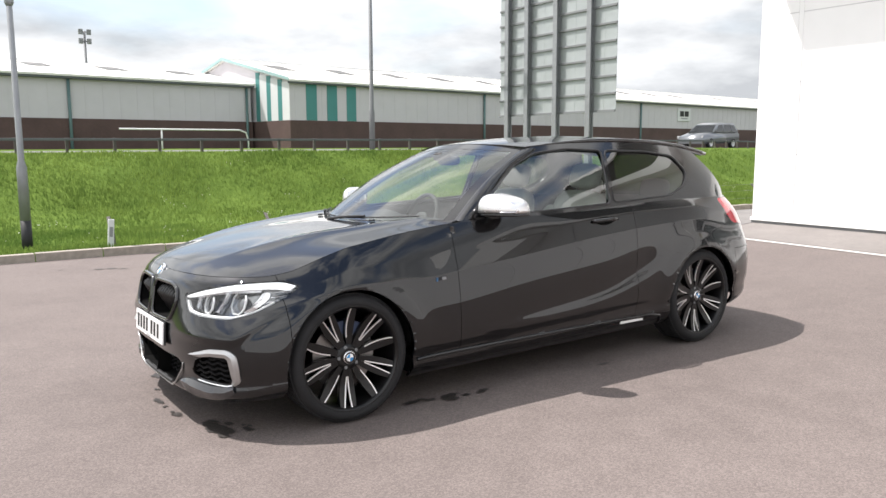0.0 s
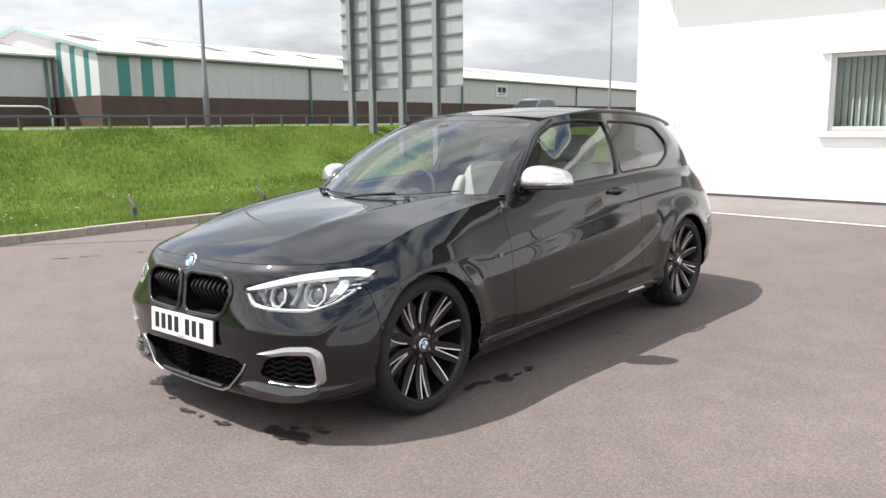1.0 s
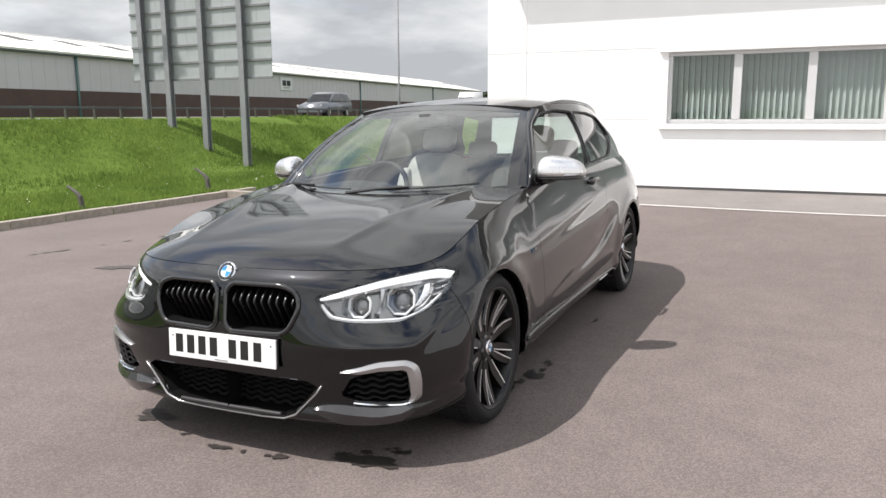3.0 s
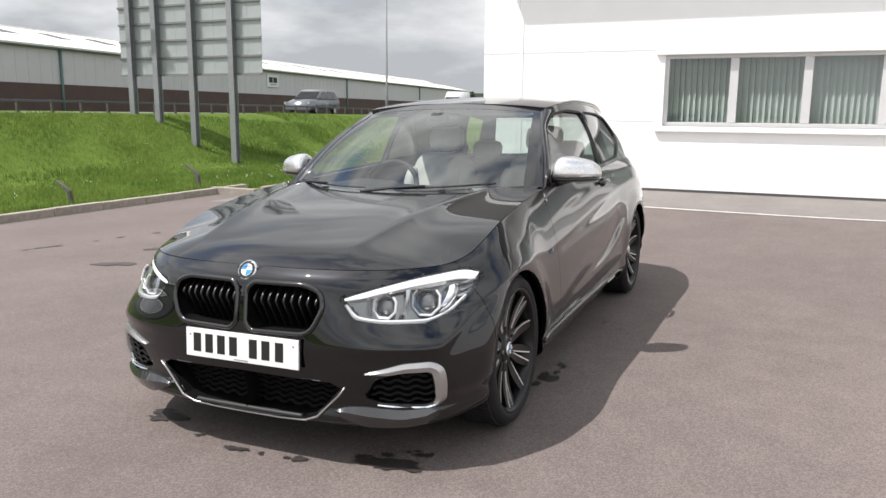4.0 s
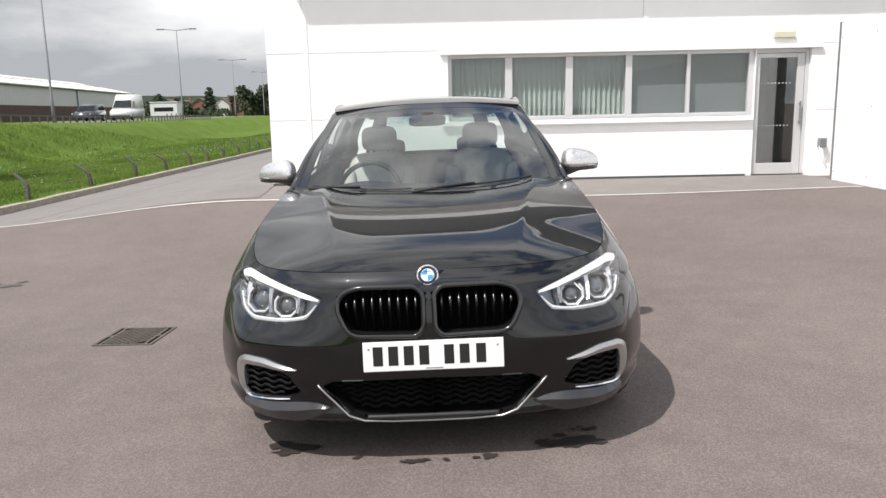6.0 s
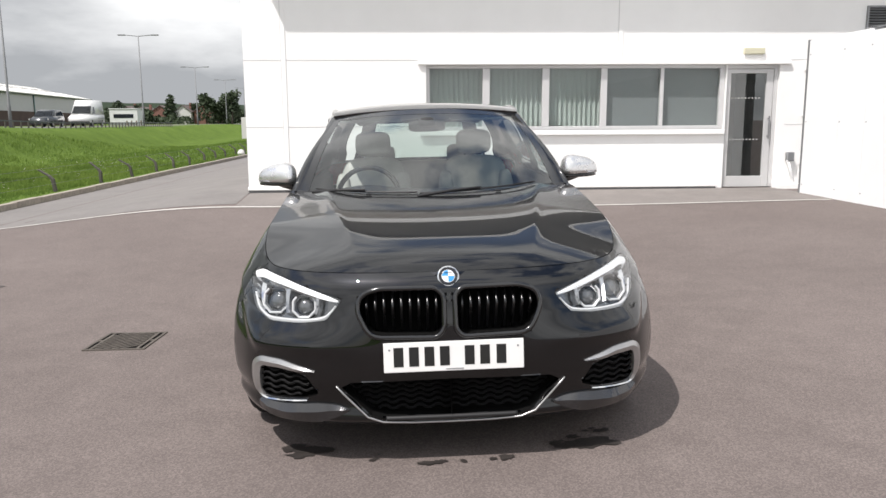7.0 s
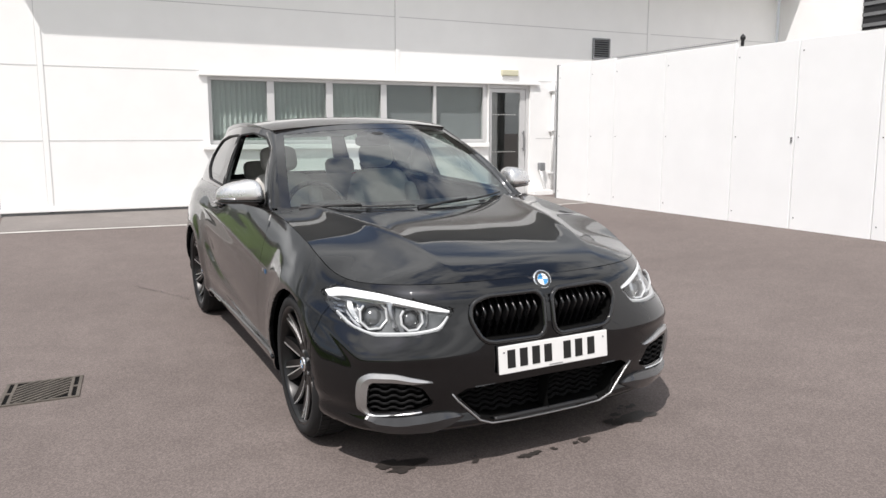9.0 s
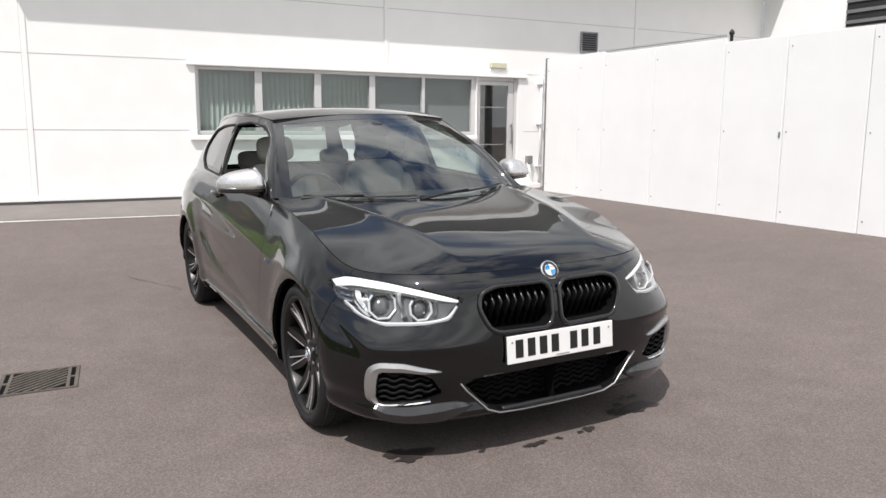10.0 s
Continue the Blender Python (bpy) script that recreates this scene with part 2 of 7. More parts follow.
def curve(*pairs, soft=0.0):
    """Monotone smooth curve through (x, y) pairs, as a function of numbers or arrays; soft rounds it further."""
    px, py = np.array([p[0] for p in pairs], float), np.array([p[1] for p in pairs], float)
    h, d = np.diff(px), np.diff(py) / np.diff(px)
    m = np.zeros(len(px))
    m[0], m[-1] = d[0], d[-1]
    for i in range(1, len(px) - 1):
        if d[i - 1] * d[i] > 0:
            w1, w2 = 2 * h[i] + h[i - 1], h[i] + 2 * h[i - 1]
            m[i] = (w1 + w2) / (w1 / d[i - 1] + w2 / d[i])

    def f(x):
        x = np.clip(np.asarray(x, float), px[0], px[-1])
        i = np.clip(np.searchsorted(px, x) - 1, 0, len(px) - 2)
        t = (x - px[i]) / h[i]
        return (2 * t**3 - 3 * t**2 + 1) * py[i] + (t**3 - 2 * t**2 + t) * h[i] * m[i] + (-2 * t**3 + 3 * t**2) * py[i + 1] + (t**3 - t**2) * h[i] * m[i + 1]
    if not soft:
        return f
    step = soft / 8
    xs = np.arange(px[0] - 4 * soft, px[-1] + 4 * soft + step, step)
    ys = f(xs) + np.where(xs < px[0], (xs - px[0]) * m[0], 0) + np.where(xs > px[-1], (xs - px[-1]) * m[-1], 0)
    g = np.exp(-0.5 * (np.arange(-24, 25) / 8.0) ** 2)
    ys = np.convolve(np.pad(ys, 24, mode="edge"), g / g.sum(), mode="valid")
    return lambda x: np.interp(x, xs, ys)


# ---- ground ----
KERB_X, KERB_X2, KERB_Y, WALL_Y = -8.25, -7.35, 7.8, 7.07
F_CROSS = curve((-9, -0.31), (-2, -0.046), (0, 0.0), (2, 0.042), (5.6, 0.235), (14, 0.45))
BANK = curve((-60, 1.25), (-26, 1.2), (-19, 1.2), (-17.6, 1.12), (-16.6, 0.8), (-14.5, -0.2), (-13.2, -0.40), (-9.5, -0.30), (-8.3, -0.17))


BANK_X = [-60 + 0.1 * k for k in range(530)]
BANK_Z = [float(z) for z in BANK(np.array(BANK_X))]


def bank_height(x):
    k = min(max((x + 60) / 0.1, 0), 527.999)
    i = int(k)
    return BANK_Z[i] + (BANK_Z[i + 1] - BANK_Z[i]) * (k - i)


def ease(a, b, x):
    t = min(max((x - a) / (b - a), 0.0), 1.0)
    return t * t * (3 - 2 * t)


def kerb_line(y):
    return KERB_X + (KERB_X2 - KERB_X) * ease(KERB_Y - 0.15, KERB_Y + 0.15, y)


def park_height(x, y):
    s = np.clip((y - 1.5) / 5.7, 0, 1) ** 1.5 * smooth01(-6.5, -2.6, x)
    return (1 - s) * F_CROSS(x) - 0.005 + s * 0.235


def ground_height(x, y):
    k = kerb_line(y)
    if x > k:
        return float(park_height(x, y))
    fall = 0.22 * ease(28, 52, y) * ease(-13, -17, x)
    x = x + 0.13 * max(0.0, y - 12) * ease(-8.5, -13, x)
    return bank_height(min(x - (k - KERB_X) * ease(-14, -8, x), KERB_X)) - fall


def axis(fine, lo, hi, step):
    out = list(np.arange(fine[0], fine[1] + 1e-6, step))
    d = step
    while out[0] > lo:
        d *= 1.45
        out.insert(0, out[0] - d)
    d = step
    while out[-1] < hi:
        d *= 1.45
        out.append(out[-1] + d)
    return out


def build_ground():
    bm = bmesh.new()
    xs, ys = axis((-21, 8), -1500, 1500, 0.5), axis((-8, 40), -1500, 1500, 0.5)
    xs = sorted([x for x in xs if min(abs(x - KERB_X), abs(x - KERB_X2)) > 0.2] + [KERB_X - 0.01, KERB_X + 0.01, KERB_X2 - 0.01, KERB_X2 + 0.01])
    vs = [[bm.verts.new((x, y, ground_height(x, y))) for x in xs] for y in ys]
    for j in range(len(ys) - 1):
        for i in range(len(xs) - 1):
            f = bm.faces.new((vs[j][i], vs[j][i + 1], vs[j + 1][i + 1], vs[j + 1][i]))
            x, y = (xs[i] + xs[i + 1]) / 2, (ys[j] + ys[j + 1]) / 2
            f.material_index = 0 if x > kerb_line(y) else (2 if -29.5 < x + 0.13 * max(0, y - 12) < -20.3 else 1)
    ob = link("ground", bm, [M_ASPHALT, M_GRASS, M_ROAD], smooth=True)
    tagged(ob, "reddish grey tarmac car park rising to a grassy roadside bank", "ground", kind="structure")


build_ground()


def ground_strip(name, mat, pts, width, lift, label, category, thick=0.0):
    """A flat band draped over the ground along points."""
    bm = bmesh.new()
    rows = []
    for i in range(len(pts) - 1):
        a, b = Vector(pts[i]), Vector(pts[i + 1])
        n = max(2, int((b - a).length / 0.3))
        side = Vector((-(b - a).y, (b - a).x)).normalized() * width / 2
        for k in range(n + (i == len(pts) - 2)):
            p = a.lerp(b, k / n)
            rows.append([(q.x, q.y, ground_height(q.x, q.y) + lift) for q in (p - side, p + side)])
    add_grid(bm, rows, flip=True)
    ob = link(name, bm, mat)
    return tagged(ob, label, category, kind="structure")


ground_strip("white_line", M_LINE, [(-6.6, 6.15), (-2.6, 5.9), (5.55, 5.2)], 0.09, 0.006, "worn white painted line on the tarmac", "road marking")

# the access lane beyond the line has an older, paler surface
M_LANE = material("worn_grey_tarmac", (0.190, 0.178, 0.170), 0.9, scale=12, vary=0.22, bump=0.4, bump_scale=110, distance=0.004)
bm = bmesh.new()
add_grid(bm, [[(x, y, ground_height(x, y) + 0.003) for x in [KERB_X2 + 0.02 + (-2.6 - KERB_X2) * k / 12 for k in range(13)]] for y in [6.15 + 0.5 * k for k in range(80)]], flip=True)
tagged(link("lane", bm, M_LANE), "older pale grey tarmac lane beside the building", "road", kind="structure")

# ---- white building ----
M_ROLLER = material("roller_blind_cloth", (0.20, 0.215, 0.225), 0.8, scale=4, vary=0.03)


def build_building():
    x0, x1, top = -2.57, 11.55, 4.3
    win = (0.16, 4.80, 1.15, 2.135)
    door = (4.812, 5.64, 0.245, 2.135)
    bm = bmesh.new()
    th = 0.30
    y0, y1 = WALL_Y, WALL_Y + th
    for lo, hi in (((x0, y0, -0.3), (win[0], y1, top)), ((win[0], y0, -0.3), (win[1], y1, win[2])), ((win[0], y0, win[3]), (door[1], y1, top)),
                   ((win[1], y0, -0.3), (door[0], y1, win[3])), ((door[1], y0, -0.3), (x1, y1, top))):
        add_box(bm, lo, hi)
    wall = link("wall_south", bm, M_WALL)
    tagged(wall, "white panelled office wall in full sun", "wall", kind="structure")
    bm = bmesh.new()
    add_box(bm, (x0, y1, -0.3), (x0 + th, y0 + 14, top))
    add_box(bm, (x1 - th, y1, -0.3), (x1, y0 + 14, top))
    add_box(bm, (x0, y0 + 14, -0.3), (x1, y0 + 14 + th, top))
    tagged(link("wall_side", bm, M_WALL), "white panelled side and back walls", "wall", kind="structure")
    bm = bmesh.new()
    add_box(bm, (x0 - 0.05, y0 - 0.62, 4.2), (x1 + 0.05, y0 + 14.4, 4.62))
    tagged(link("roof", bm, M_WALL), "projecting white eaves fascia", "roof", kind="structure")
    bm = bmesh.new()
    add_box(bm, (x0 + 0.02, y0 + 0.02, 4.622), (x1 - 4.0, y0 + 14.2, 6.45))
    tagged(link("wall_upper", bm, M_UPPER), "dark clad upper storey, seen mirrored in the bonnet", "wall", kind="structure")
    bm = bmesh.new()
    add_box(bm, (x0 - 0.06, y0 - 0.06, 6.452), (x1 - 3.96, y0 + 14.3, 6.66))
    tagged(link("trim", bm, M_WALL), "white coping along the top of the building", "trim", kind="structure")
    # panel joints: vertical and horizontal grooved strips
    for z in (1.22, 2.21, 3.14):
        for a, b in ((x0, win[0] - 0.1), (door[1] + 0.12, x1)) if z < 2 else ((x0, x1),):
            if z > 2 and z < 2.3:
                for c, d in ((x0, win[0] - 0.1), (door[1] + 0.15, x1)):
                    part("panel_joint", box_bm((c, y0 - 0.003, z - 0.006), (d, y0 + 0.002, z + 0.006)), M_SEAM, wall)
                continue
            part("panel_joint", box_bm((a, y0 - 0.003, z - 0.006), (b, y0 + 0.002, z + 0.006)), M_SEAM, wall)
    for x, a in ((-2.0, 0.24), (3.1, 2.2), (8.2, 0.24)):
        part("panel_joint", box_bm((x - 0.012, y0 - 0.004, a), (x - 0.004, y0 + 0.002, 4.2)), M_SEAM, wall)
        part("cover_strip", box_bm((x - 0.004, y0 - 0.012, a), (x + 0.06, y0 + 0.002, 4.2), 0.003), M_WALL, wall)
    # plinth drip and base
    part("base_trim", box_bm((x0 - 0.01, y0 - 0.035, 0.2635), (door[0] - 0.1, y0 + 0.01, 0.31), 0.006), M_WALL, wall)
    part("plinth", box_bm((x0 - 0.005, y0 - 0.012, 0.0), (door[0] - 0.1, y0 + 0.01, 0.263)), M_STEEL_D, wall)
    # window band
    w = empty("window_1")
    tagged(w, "ribbon window of five panes in grey aluminium, blinds behind three", "window", kind="structure")
    yf = y0 + 0.05
    fr = bmesh.new()
    add_box(fr, (win[0], yf, win[3] - 0.05), (win[1], yf + 0.07, win[3]), 0.006)
    add_box(fr, (win[0], yf, win[2]), (win[1], yf + 0.07, win[2] + 0.06), 0.006)
    mulls = [(0.16, 0.215), (1.025, 1.135), (1.945, 2.055), (2.855, 2.955), (3.785, 3.84), (4.72, 4.80)]
    for a, b in mulls:
        add_box(fr, (a, yf - 0.004, win[2] + 0.06), (b, yf + 0.074, win[3] - 0.05), 0.006)
    part("window_frame", fr, M_ALU, w, "grey aluminium frame")
    part("window_sill", box_bm((win[0] - 0.1, y0 - 0.06, win[2] - 0.075), (door[0] - 0.02, yf + 0.02, win[2]), 0.01), M_WALL, w, "white projecting sill")
    part("head_flashing", box_bm((win[0] - 0.12, y0 - 0.045, win[3] + 0.003), (door[1] + 0.16, y0 + 0.02, win[3] + 0.045), 0.006), M_WALL, w)
    for (a0, a), (b, b0) in zip(mulls, mulls[1:]):
        p = part("pane", box_bm((a, yf + 0.03, win[2] + 0.06), (b, yf + 0.036, win[3] - 0.05)), M_PANE, w)
        p.visible_shadow = False
    # rooms behind
    bm = bmesh.new()
    add_box(bm, (-0.4, y1 + 2.6, -0.1), (6.2, y1 + 2.7, 2.7))
    add_box(bm, (-0.5, y1, -0.1), (-0.4, y1 + 2.7, 2.7))
    add_box(bm, (6.2, y1, -0.1), (6.3, y1 + 2.7, 2.7))
    add_box(bm, (-0.5, y1, -0.1), (6.3, y1 + 2.7, 0.15))
    add_box(bm, (-0.5, y1, 2.7), (6.3, y1 + 2.7, 2.75))
    tagged(link("wall_room", bm, material("office_wall", (0.42, 0.43, 0.43), 0.8, vary=0.15)), "dim grey office room behind the glass", "wall", kind="structure")
    # vertical blinds in the first three bays
    for (a0, a), (b, b0), on in zip(mulls, mulls[1:], (1, 1, 1, 0, 0)):
        if not on:
            rb = empty("roller_blind")
            tagged(rb, "grey roller blind drawn down behind the window", "blind", group="blinds")
            part("cloth", box_bm((a - 0.02, yf + 0.10, win[2] + 0.03), (b + 0.02, yf + 0.104, win[3])), M_ROLLER, rb)
            part("bottom_bar", box_bm((a - 0.02, yf + 0.095, win[2] + 0.012), (b + 0.02, yf + 0.109, win[2] + 0.03), 0.003), M_ALU, rb)
            continue
        bl = empty("vertical_blind")
        tagged(bl, "closed pale green vertical slat blind", "blind", group="blinds")
        n = 11
        for k in range(n):
            x = a - 0.02 + (b - a + 0.04) * (k + 0.5) / n
            sb = bmesh.new()
            rows = []
            for zz in (win[2] + 0.05, win[3]):
                rows.append([Vector((0.046 * c, 0.010 * (1 - c * c), zz)) for c in (-1, -0.5, 0, 0.5, 1)])
            add_grid(sb, rows)
            bmesh.ops.solidify(sb, geom=sb.faces[:], thickness=0.002)
            part("slat", sb, M_BLIND, bl, m=Matrix.Translation((x, yf + 0.13, 0)) @ Matrix.Rotation(radians(-38 + 6 * math.sin(k * 2.3)), 4, "Z"))
    # door
    d = empty("door_1")
    tagged(d, "grey aluminium glazed entrance door, ajar to a dark passage", "door", kind="structure")
    fr = bmesh.new()
    add_box(fr, (door[0], yf, door[2]), (door[0] + 0.03, yf + 0.07, door[3]), 0.006)
    add_box(fr, (door[1] - 0.06, yf, door[2]), (door[1], yf + 0.07, door[3]), 0.006)
    add_box(fr, (door[0] + 0.03, yf, door[3] - 0.06), (door[1] - 0.06, yf + 0.07, door[3]), 0.006)
    part("door_frame", fr, M_ALU, d)
    leaf = bmesh.new()
    la, lb = door[0] + 0.034, door[1] - 0.065
    add_box(leaf, (la, yf + 0.01, door[2]), (la + 0.055, yf + 0.055, door[3] - 0.065), 0.005)
    add_box(leaf, (lb - 0.11, yf + 0.01, door[2]), (lb, yf + 0.055, door[3] - 0.065), 0.005)
    add_box(leaf, (la + 0.055, yf + 0.012, door[2]), (lb - 0.11, yf + 0.053, door[2] + 0.17), 0.005)
    add_box(leaf, (la + 0.055, yf + 0.012, door[3] - 0.13), (lb - 0.11, yf + 0.053, door[3] - 0.065), 0.005)
    part("door_leaf", leaf, M_ALU, d)
    p = part("pane", box_bm((la + 0.055, yf + 0.03, door[2] + 0.17), (lb - 0.11, yf + 0.036, door[3] - 0.13)), M_DOORPANE, d)
    p.visible_shadow = False
    for z in (0.98, 1.62):
        for k in range(9):
            part("safety_dot", box_bm((la + 0.08 + k * 0.054, yf + 0.022, z), (la + 0.098 + k * 0.054, yf + 0.028, z + 0.018)), M_ALU, d)
    hb = bmesh.new()
    add_tube(hb, [(lb - 0.05, yf - 0.03, 1.0), (lb - 0.05, yf - 0.03, 1.35)], 0.013, 8)
    add_box(hb, (lb - 0.06, yf - 0.03, 1.03), (lb - 0.04, yf + 0.02, 1.05))
    add_box(hb, (lb - 0.06, yf - 0.03, 1.30), (lb - 0.04, yf + 0.02, 1.32))
    part("handle", hb, M_STEEL_D, d)
    # bulkhead light over the door
    e = empty("bulkhead_light", Matrix.Translation((5.20, y0, 2.285)))
    tagged(e, "cream plastic emergency bulkhead light above the door", "light fitting")
    part("body", box_bm((-0.16, -0.06, 0.0), (0.16, 0.002, 0.10), 0.015), material("cream_plastic", (0.62, 0.60, 0.45), 0.5, vary=0.1), e)
    part("bracket", box_bm((-0.15, -0.03, -0.05), (0.15, 0.002, 0.0), 0.008), M_WALL, e)
    # louvre vent
    v = empty("louvre_vent", Matrix.Translation((7.13, y0, 2.82)))
    tagged(v, "grey louvred wall vent", "vent")
    fb = bmesh.new()
    for lo, hi in (((-0.19, -0.03, -0.19), (-0.16, 0.002, 0.19)), ((0.16, -0.03, -0.19), (0.19, 0.002, 0.19)), ((-0.16, -0.03, 0.16), (0.16, 0.002, 0.19)), ((-0.16, -0.03, -0.19), (0.16, 0.002, -0.16))):
        add_box(fb, lo, hi, 0.003)
    part("frame", fb, M_STEEL, v)
    part("backing", box_bm((-0.16, -0.004, -0.16), (0.16, -0.002, 0.16)), M_DARK, v)
    for k in range(8):
        sb = box_bm((-0.16, -0.02, -0.002), (0.16, 0.018, 0.002))
        part("slat", sb, M_STEEL, v, m=Matrix.Translation((0, -0.016, -0.14 + k * 0.04)) @ Matrix.Rotation(radians(40), 4, "X"))
    # hose box and pipe by the fence
    b = empty("wall_hose_box", Matrix.Translation((5.86, y0, 0.23)))
    tagged(b, "small grey box with a flue pipe low on the wall", "utility box")
    part("box", box_bm((-0.05, -0.10, 0.42), (0.05, 0.0, 0.56), 0.01), M_STEEL, b)
    pb = bmesh.new()
    add_tube(pb, [(-0.03, -0.06, 0.44), (0.02, -0.10, 0.2), (0.06, -0.12, 0.02)], 0.03, 8)
    part("pipe", pb, M_ALU, b, smooth=True)
    pp = empty("downpipe", Matrix.Translation((6.08, y0 - 0.06, 0.23)))
    tagged(pp, "white drainpipe on the wall beside the hoarding", "pipe")
    pb = bmesh.new()
    add_tube(pb, [(0, 0, 0), (0, 0, 2.05)], 0.022, 10)
    part("pipe", pb, M_WALL, pp, smooth=True)
    for z in (0.35, 1.1, 1.8):
        part("clip", box_bm((-0.05, -0.04, z), (0.05, 0.058, z + 0.03), 0.004), M_ALU, pp)
    part("step", box_bm((5.55 - 6.02, -0.16, -0.2), (5.95 - 6.02, 0.055, 0.08), 0.008), M_WALL, pp)


build_building()

# paved strip along the wall
bm = bmesh.new()
rows = []
for i in range(60):
    x = -2.55 + i * 0.139
    yl = 5.97 - (x + 2.6) * 0.0859
    rows.append([(x, y, ground_height(x, y) + 0.006) for y in [yl + (WALL_Y - yl) * k / 5 for k in range(6)]])
add_grid(bm, rows)
tagged(link("pavement", bm, M_PAVE), "pale concrete strip along the white wall", "pavement", kind="structure")


# ---- hoarding ----
def build_hoarding():
    x = 5.6
    joints = [6.16, 5.30, 4.70, 3.62, 2.40, 1.50, 0.50, -1.9, -4.3, -6.7, -9.0]
    for a, b in zip(joints, joints[1:]):
        e = empty("hoarding_panel", Matrix.Translation((x, (a + b) / 2, 0)))
        tagged(e, "white painted steel hoarding panel with faint scuffs and small fixings", "fence panel", group="site hoarding")
        h = (a - b) / 2 - (0.008 if 1.50 in (a, b) else 0.006)
        top = 2.40 if b > 4 else (2.37 if b > 2.3 else 2.32)
        bm = bmesh.new()
        add_box(bm, (0, -h, 0.05), (0.05, h, top), 0.006)
        part("sheet", bm, M_FENCE, e)
        part("bottom_rail", box_bm((-0.006, -h, 0.0), (0.056, h, 0.20), 0.004), M_FENCE, e)
        part("post", box_bm((0.058, h - 0.05, 0.0), (0.13, h + 0.05, top - 0.05), 0.004), M_STEEL_D, e)
        for z in (0.36, 1.26, 2.2):
            part("bolt", box_bm((-0.005, h - 0.055, z - 0.007), (0.001, h - 0.041, z + 0.007), 0.002), M_STEEL_D, e)
        # added dark strip standing in for the shaded gap between hoarding and wall
        if a == 6.16:
            part("end_post", box_bm((-0.012, h + 0.002, 0.0), (0.055, h + 0.030, top + 0.01), 0.004), M_STEEL_D, e)
        if a == 1.50:
            part("hasp", box_bm((-0.012, h + 0.03, 1.20), (0.001, h + 0.05, 1.26), 0.003), M_STEEL_D, e)
    e = empty("spiked_wire", Matrix.Translation((x + 0.06, 3.4, 2.38)))
    tagged(e, "rusty spiked wire strip along the top of the hoarding", "fence wire")
    bm = bmesh.new()
    add_tube(bm, [(0, -0.95, 0.03), (0, 1.5, 0.03)], 0.006, 6)
    part("wire", bm, M_STEEL_D, e)
    bm = bmesh.new()
    for k in range(60):
        y = -0.95 + k * 0.041
        add_tube(bm, [(0, y, 0.01), (0.0, y + 0.02, 0.055)], 0.004, 4)
    part("spikes", bm, M_STEEL_D, e)
    e = empty("finial_post", Matrix.Translation((x + 0.07, 2.38, 2.36)))
    tagged(e, "dark pointed post finial above the hoarding", "post")
    bm = bmesh.new()
    add_tube(bm, [(0, 0, -0.02), (0, 0, 0.05), (0, 0, 0.06), (0, 0, 0.09), (0, 0, 0.12)], [0.02, 0.02, 0.032, 0.03, 0.008], 8)
    part("cap", bm, M_BLACK, e, smooth=True)


build_hoarding()

# taller block of the same building behind the hoarding, with a dark louvre
bm = bmesh.new()
add_box(bm, (11.6, 1.5, -0.2), (15.0, 7.05, 6.0))
ob = link("wall_annex", bm, M_WALL)
tagged(ob, "white annex wall rising behind the hoarding", "wall", kind="structure")
e = empty("annex_louvre", Matrix.Translation((11.6, 4.30, 3.72)))
tagged(e, "dark louvred opening high on the annex wall", "vent")
part("backing", box_bm((-0.03, -0.85, -0.55), (0.002, 0.85, 1.2)), M_DARK, e)
for k in range(9):
    part("slat", box_bm((-0.05, -0.85, -0.5 + k * 0.19), (-0.028, 0.85, -0.44 + k * 0.19)), M_STEEL_D, e)


def build_kerb():
    """Precast kerb units laid along the car park's edge."""
    runs, y = [], -9.0
    while y < KERB_Y - 0.2:
        runs.append((KERB_X, y, y + 0.915))
        y += 0.915
    y = KERB_Y
    while y < 46:
        runs.append((KERB_X2, y, y + 0.915))
        y += 0.915
    root = empty("kerb")
    tagged(root, "pale concrete kerb edging the grass verge", "kerb", kind="structure")
    bm = bmesh.new()
    add_box(bm, (-0.14, 0.006, -0.16), (0.0, 0.909, 0.115), 0.012)
    me_ob = part("kerb_stone", bm, M_KERB, root)
    me = me_ob.data
    for k, (x, a, b) in enumerate(runs):
        ob = me_ob if k == 0 else new("kerb_stone", me)
        ob.parent = root
        ob.matrix_world = pose(x + 0.018, a, float(park_height(x + 0.1, a)) + random.uniform(-0.006, 0.006), 0, 0, random.uniform(-0.3, 0.3))
    bm = bmesh.new()
    add_box(bm, (KERB_X - 0.14, KERB_Y - 0.35, -0.45), (KERB_X2 - 0.005, KERB_Y - 0.21, -0.15), 0.012)
    part("kerb_return", bm, M_KERB, root)


build_kerb()

# ---- roadside: stakes, rail fence, traffic sign, lamp posts ----
def road_x(x, y):
    return x - 0.13 * max(0.0, y - 12)


def post_line(y):
    return -9.0 + 0.7 * ease(6.0, 10.0, y)


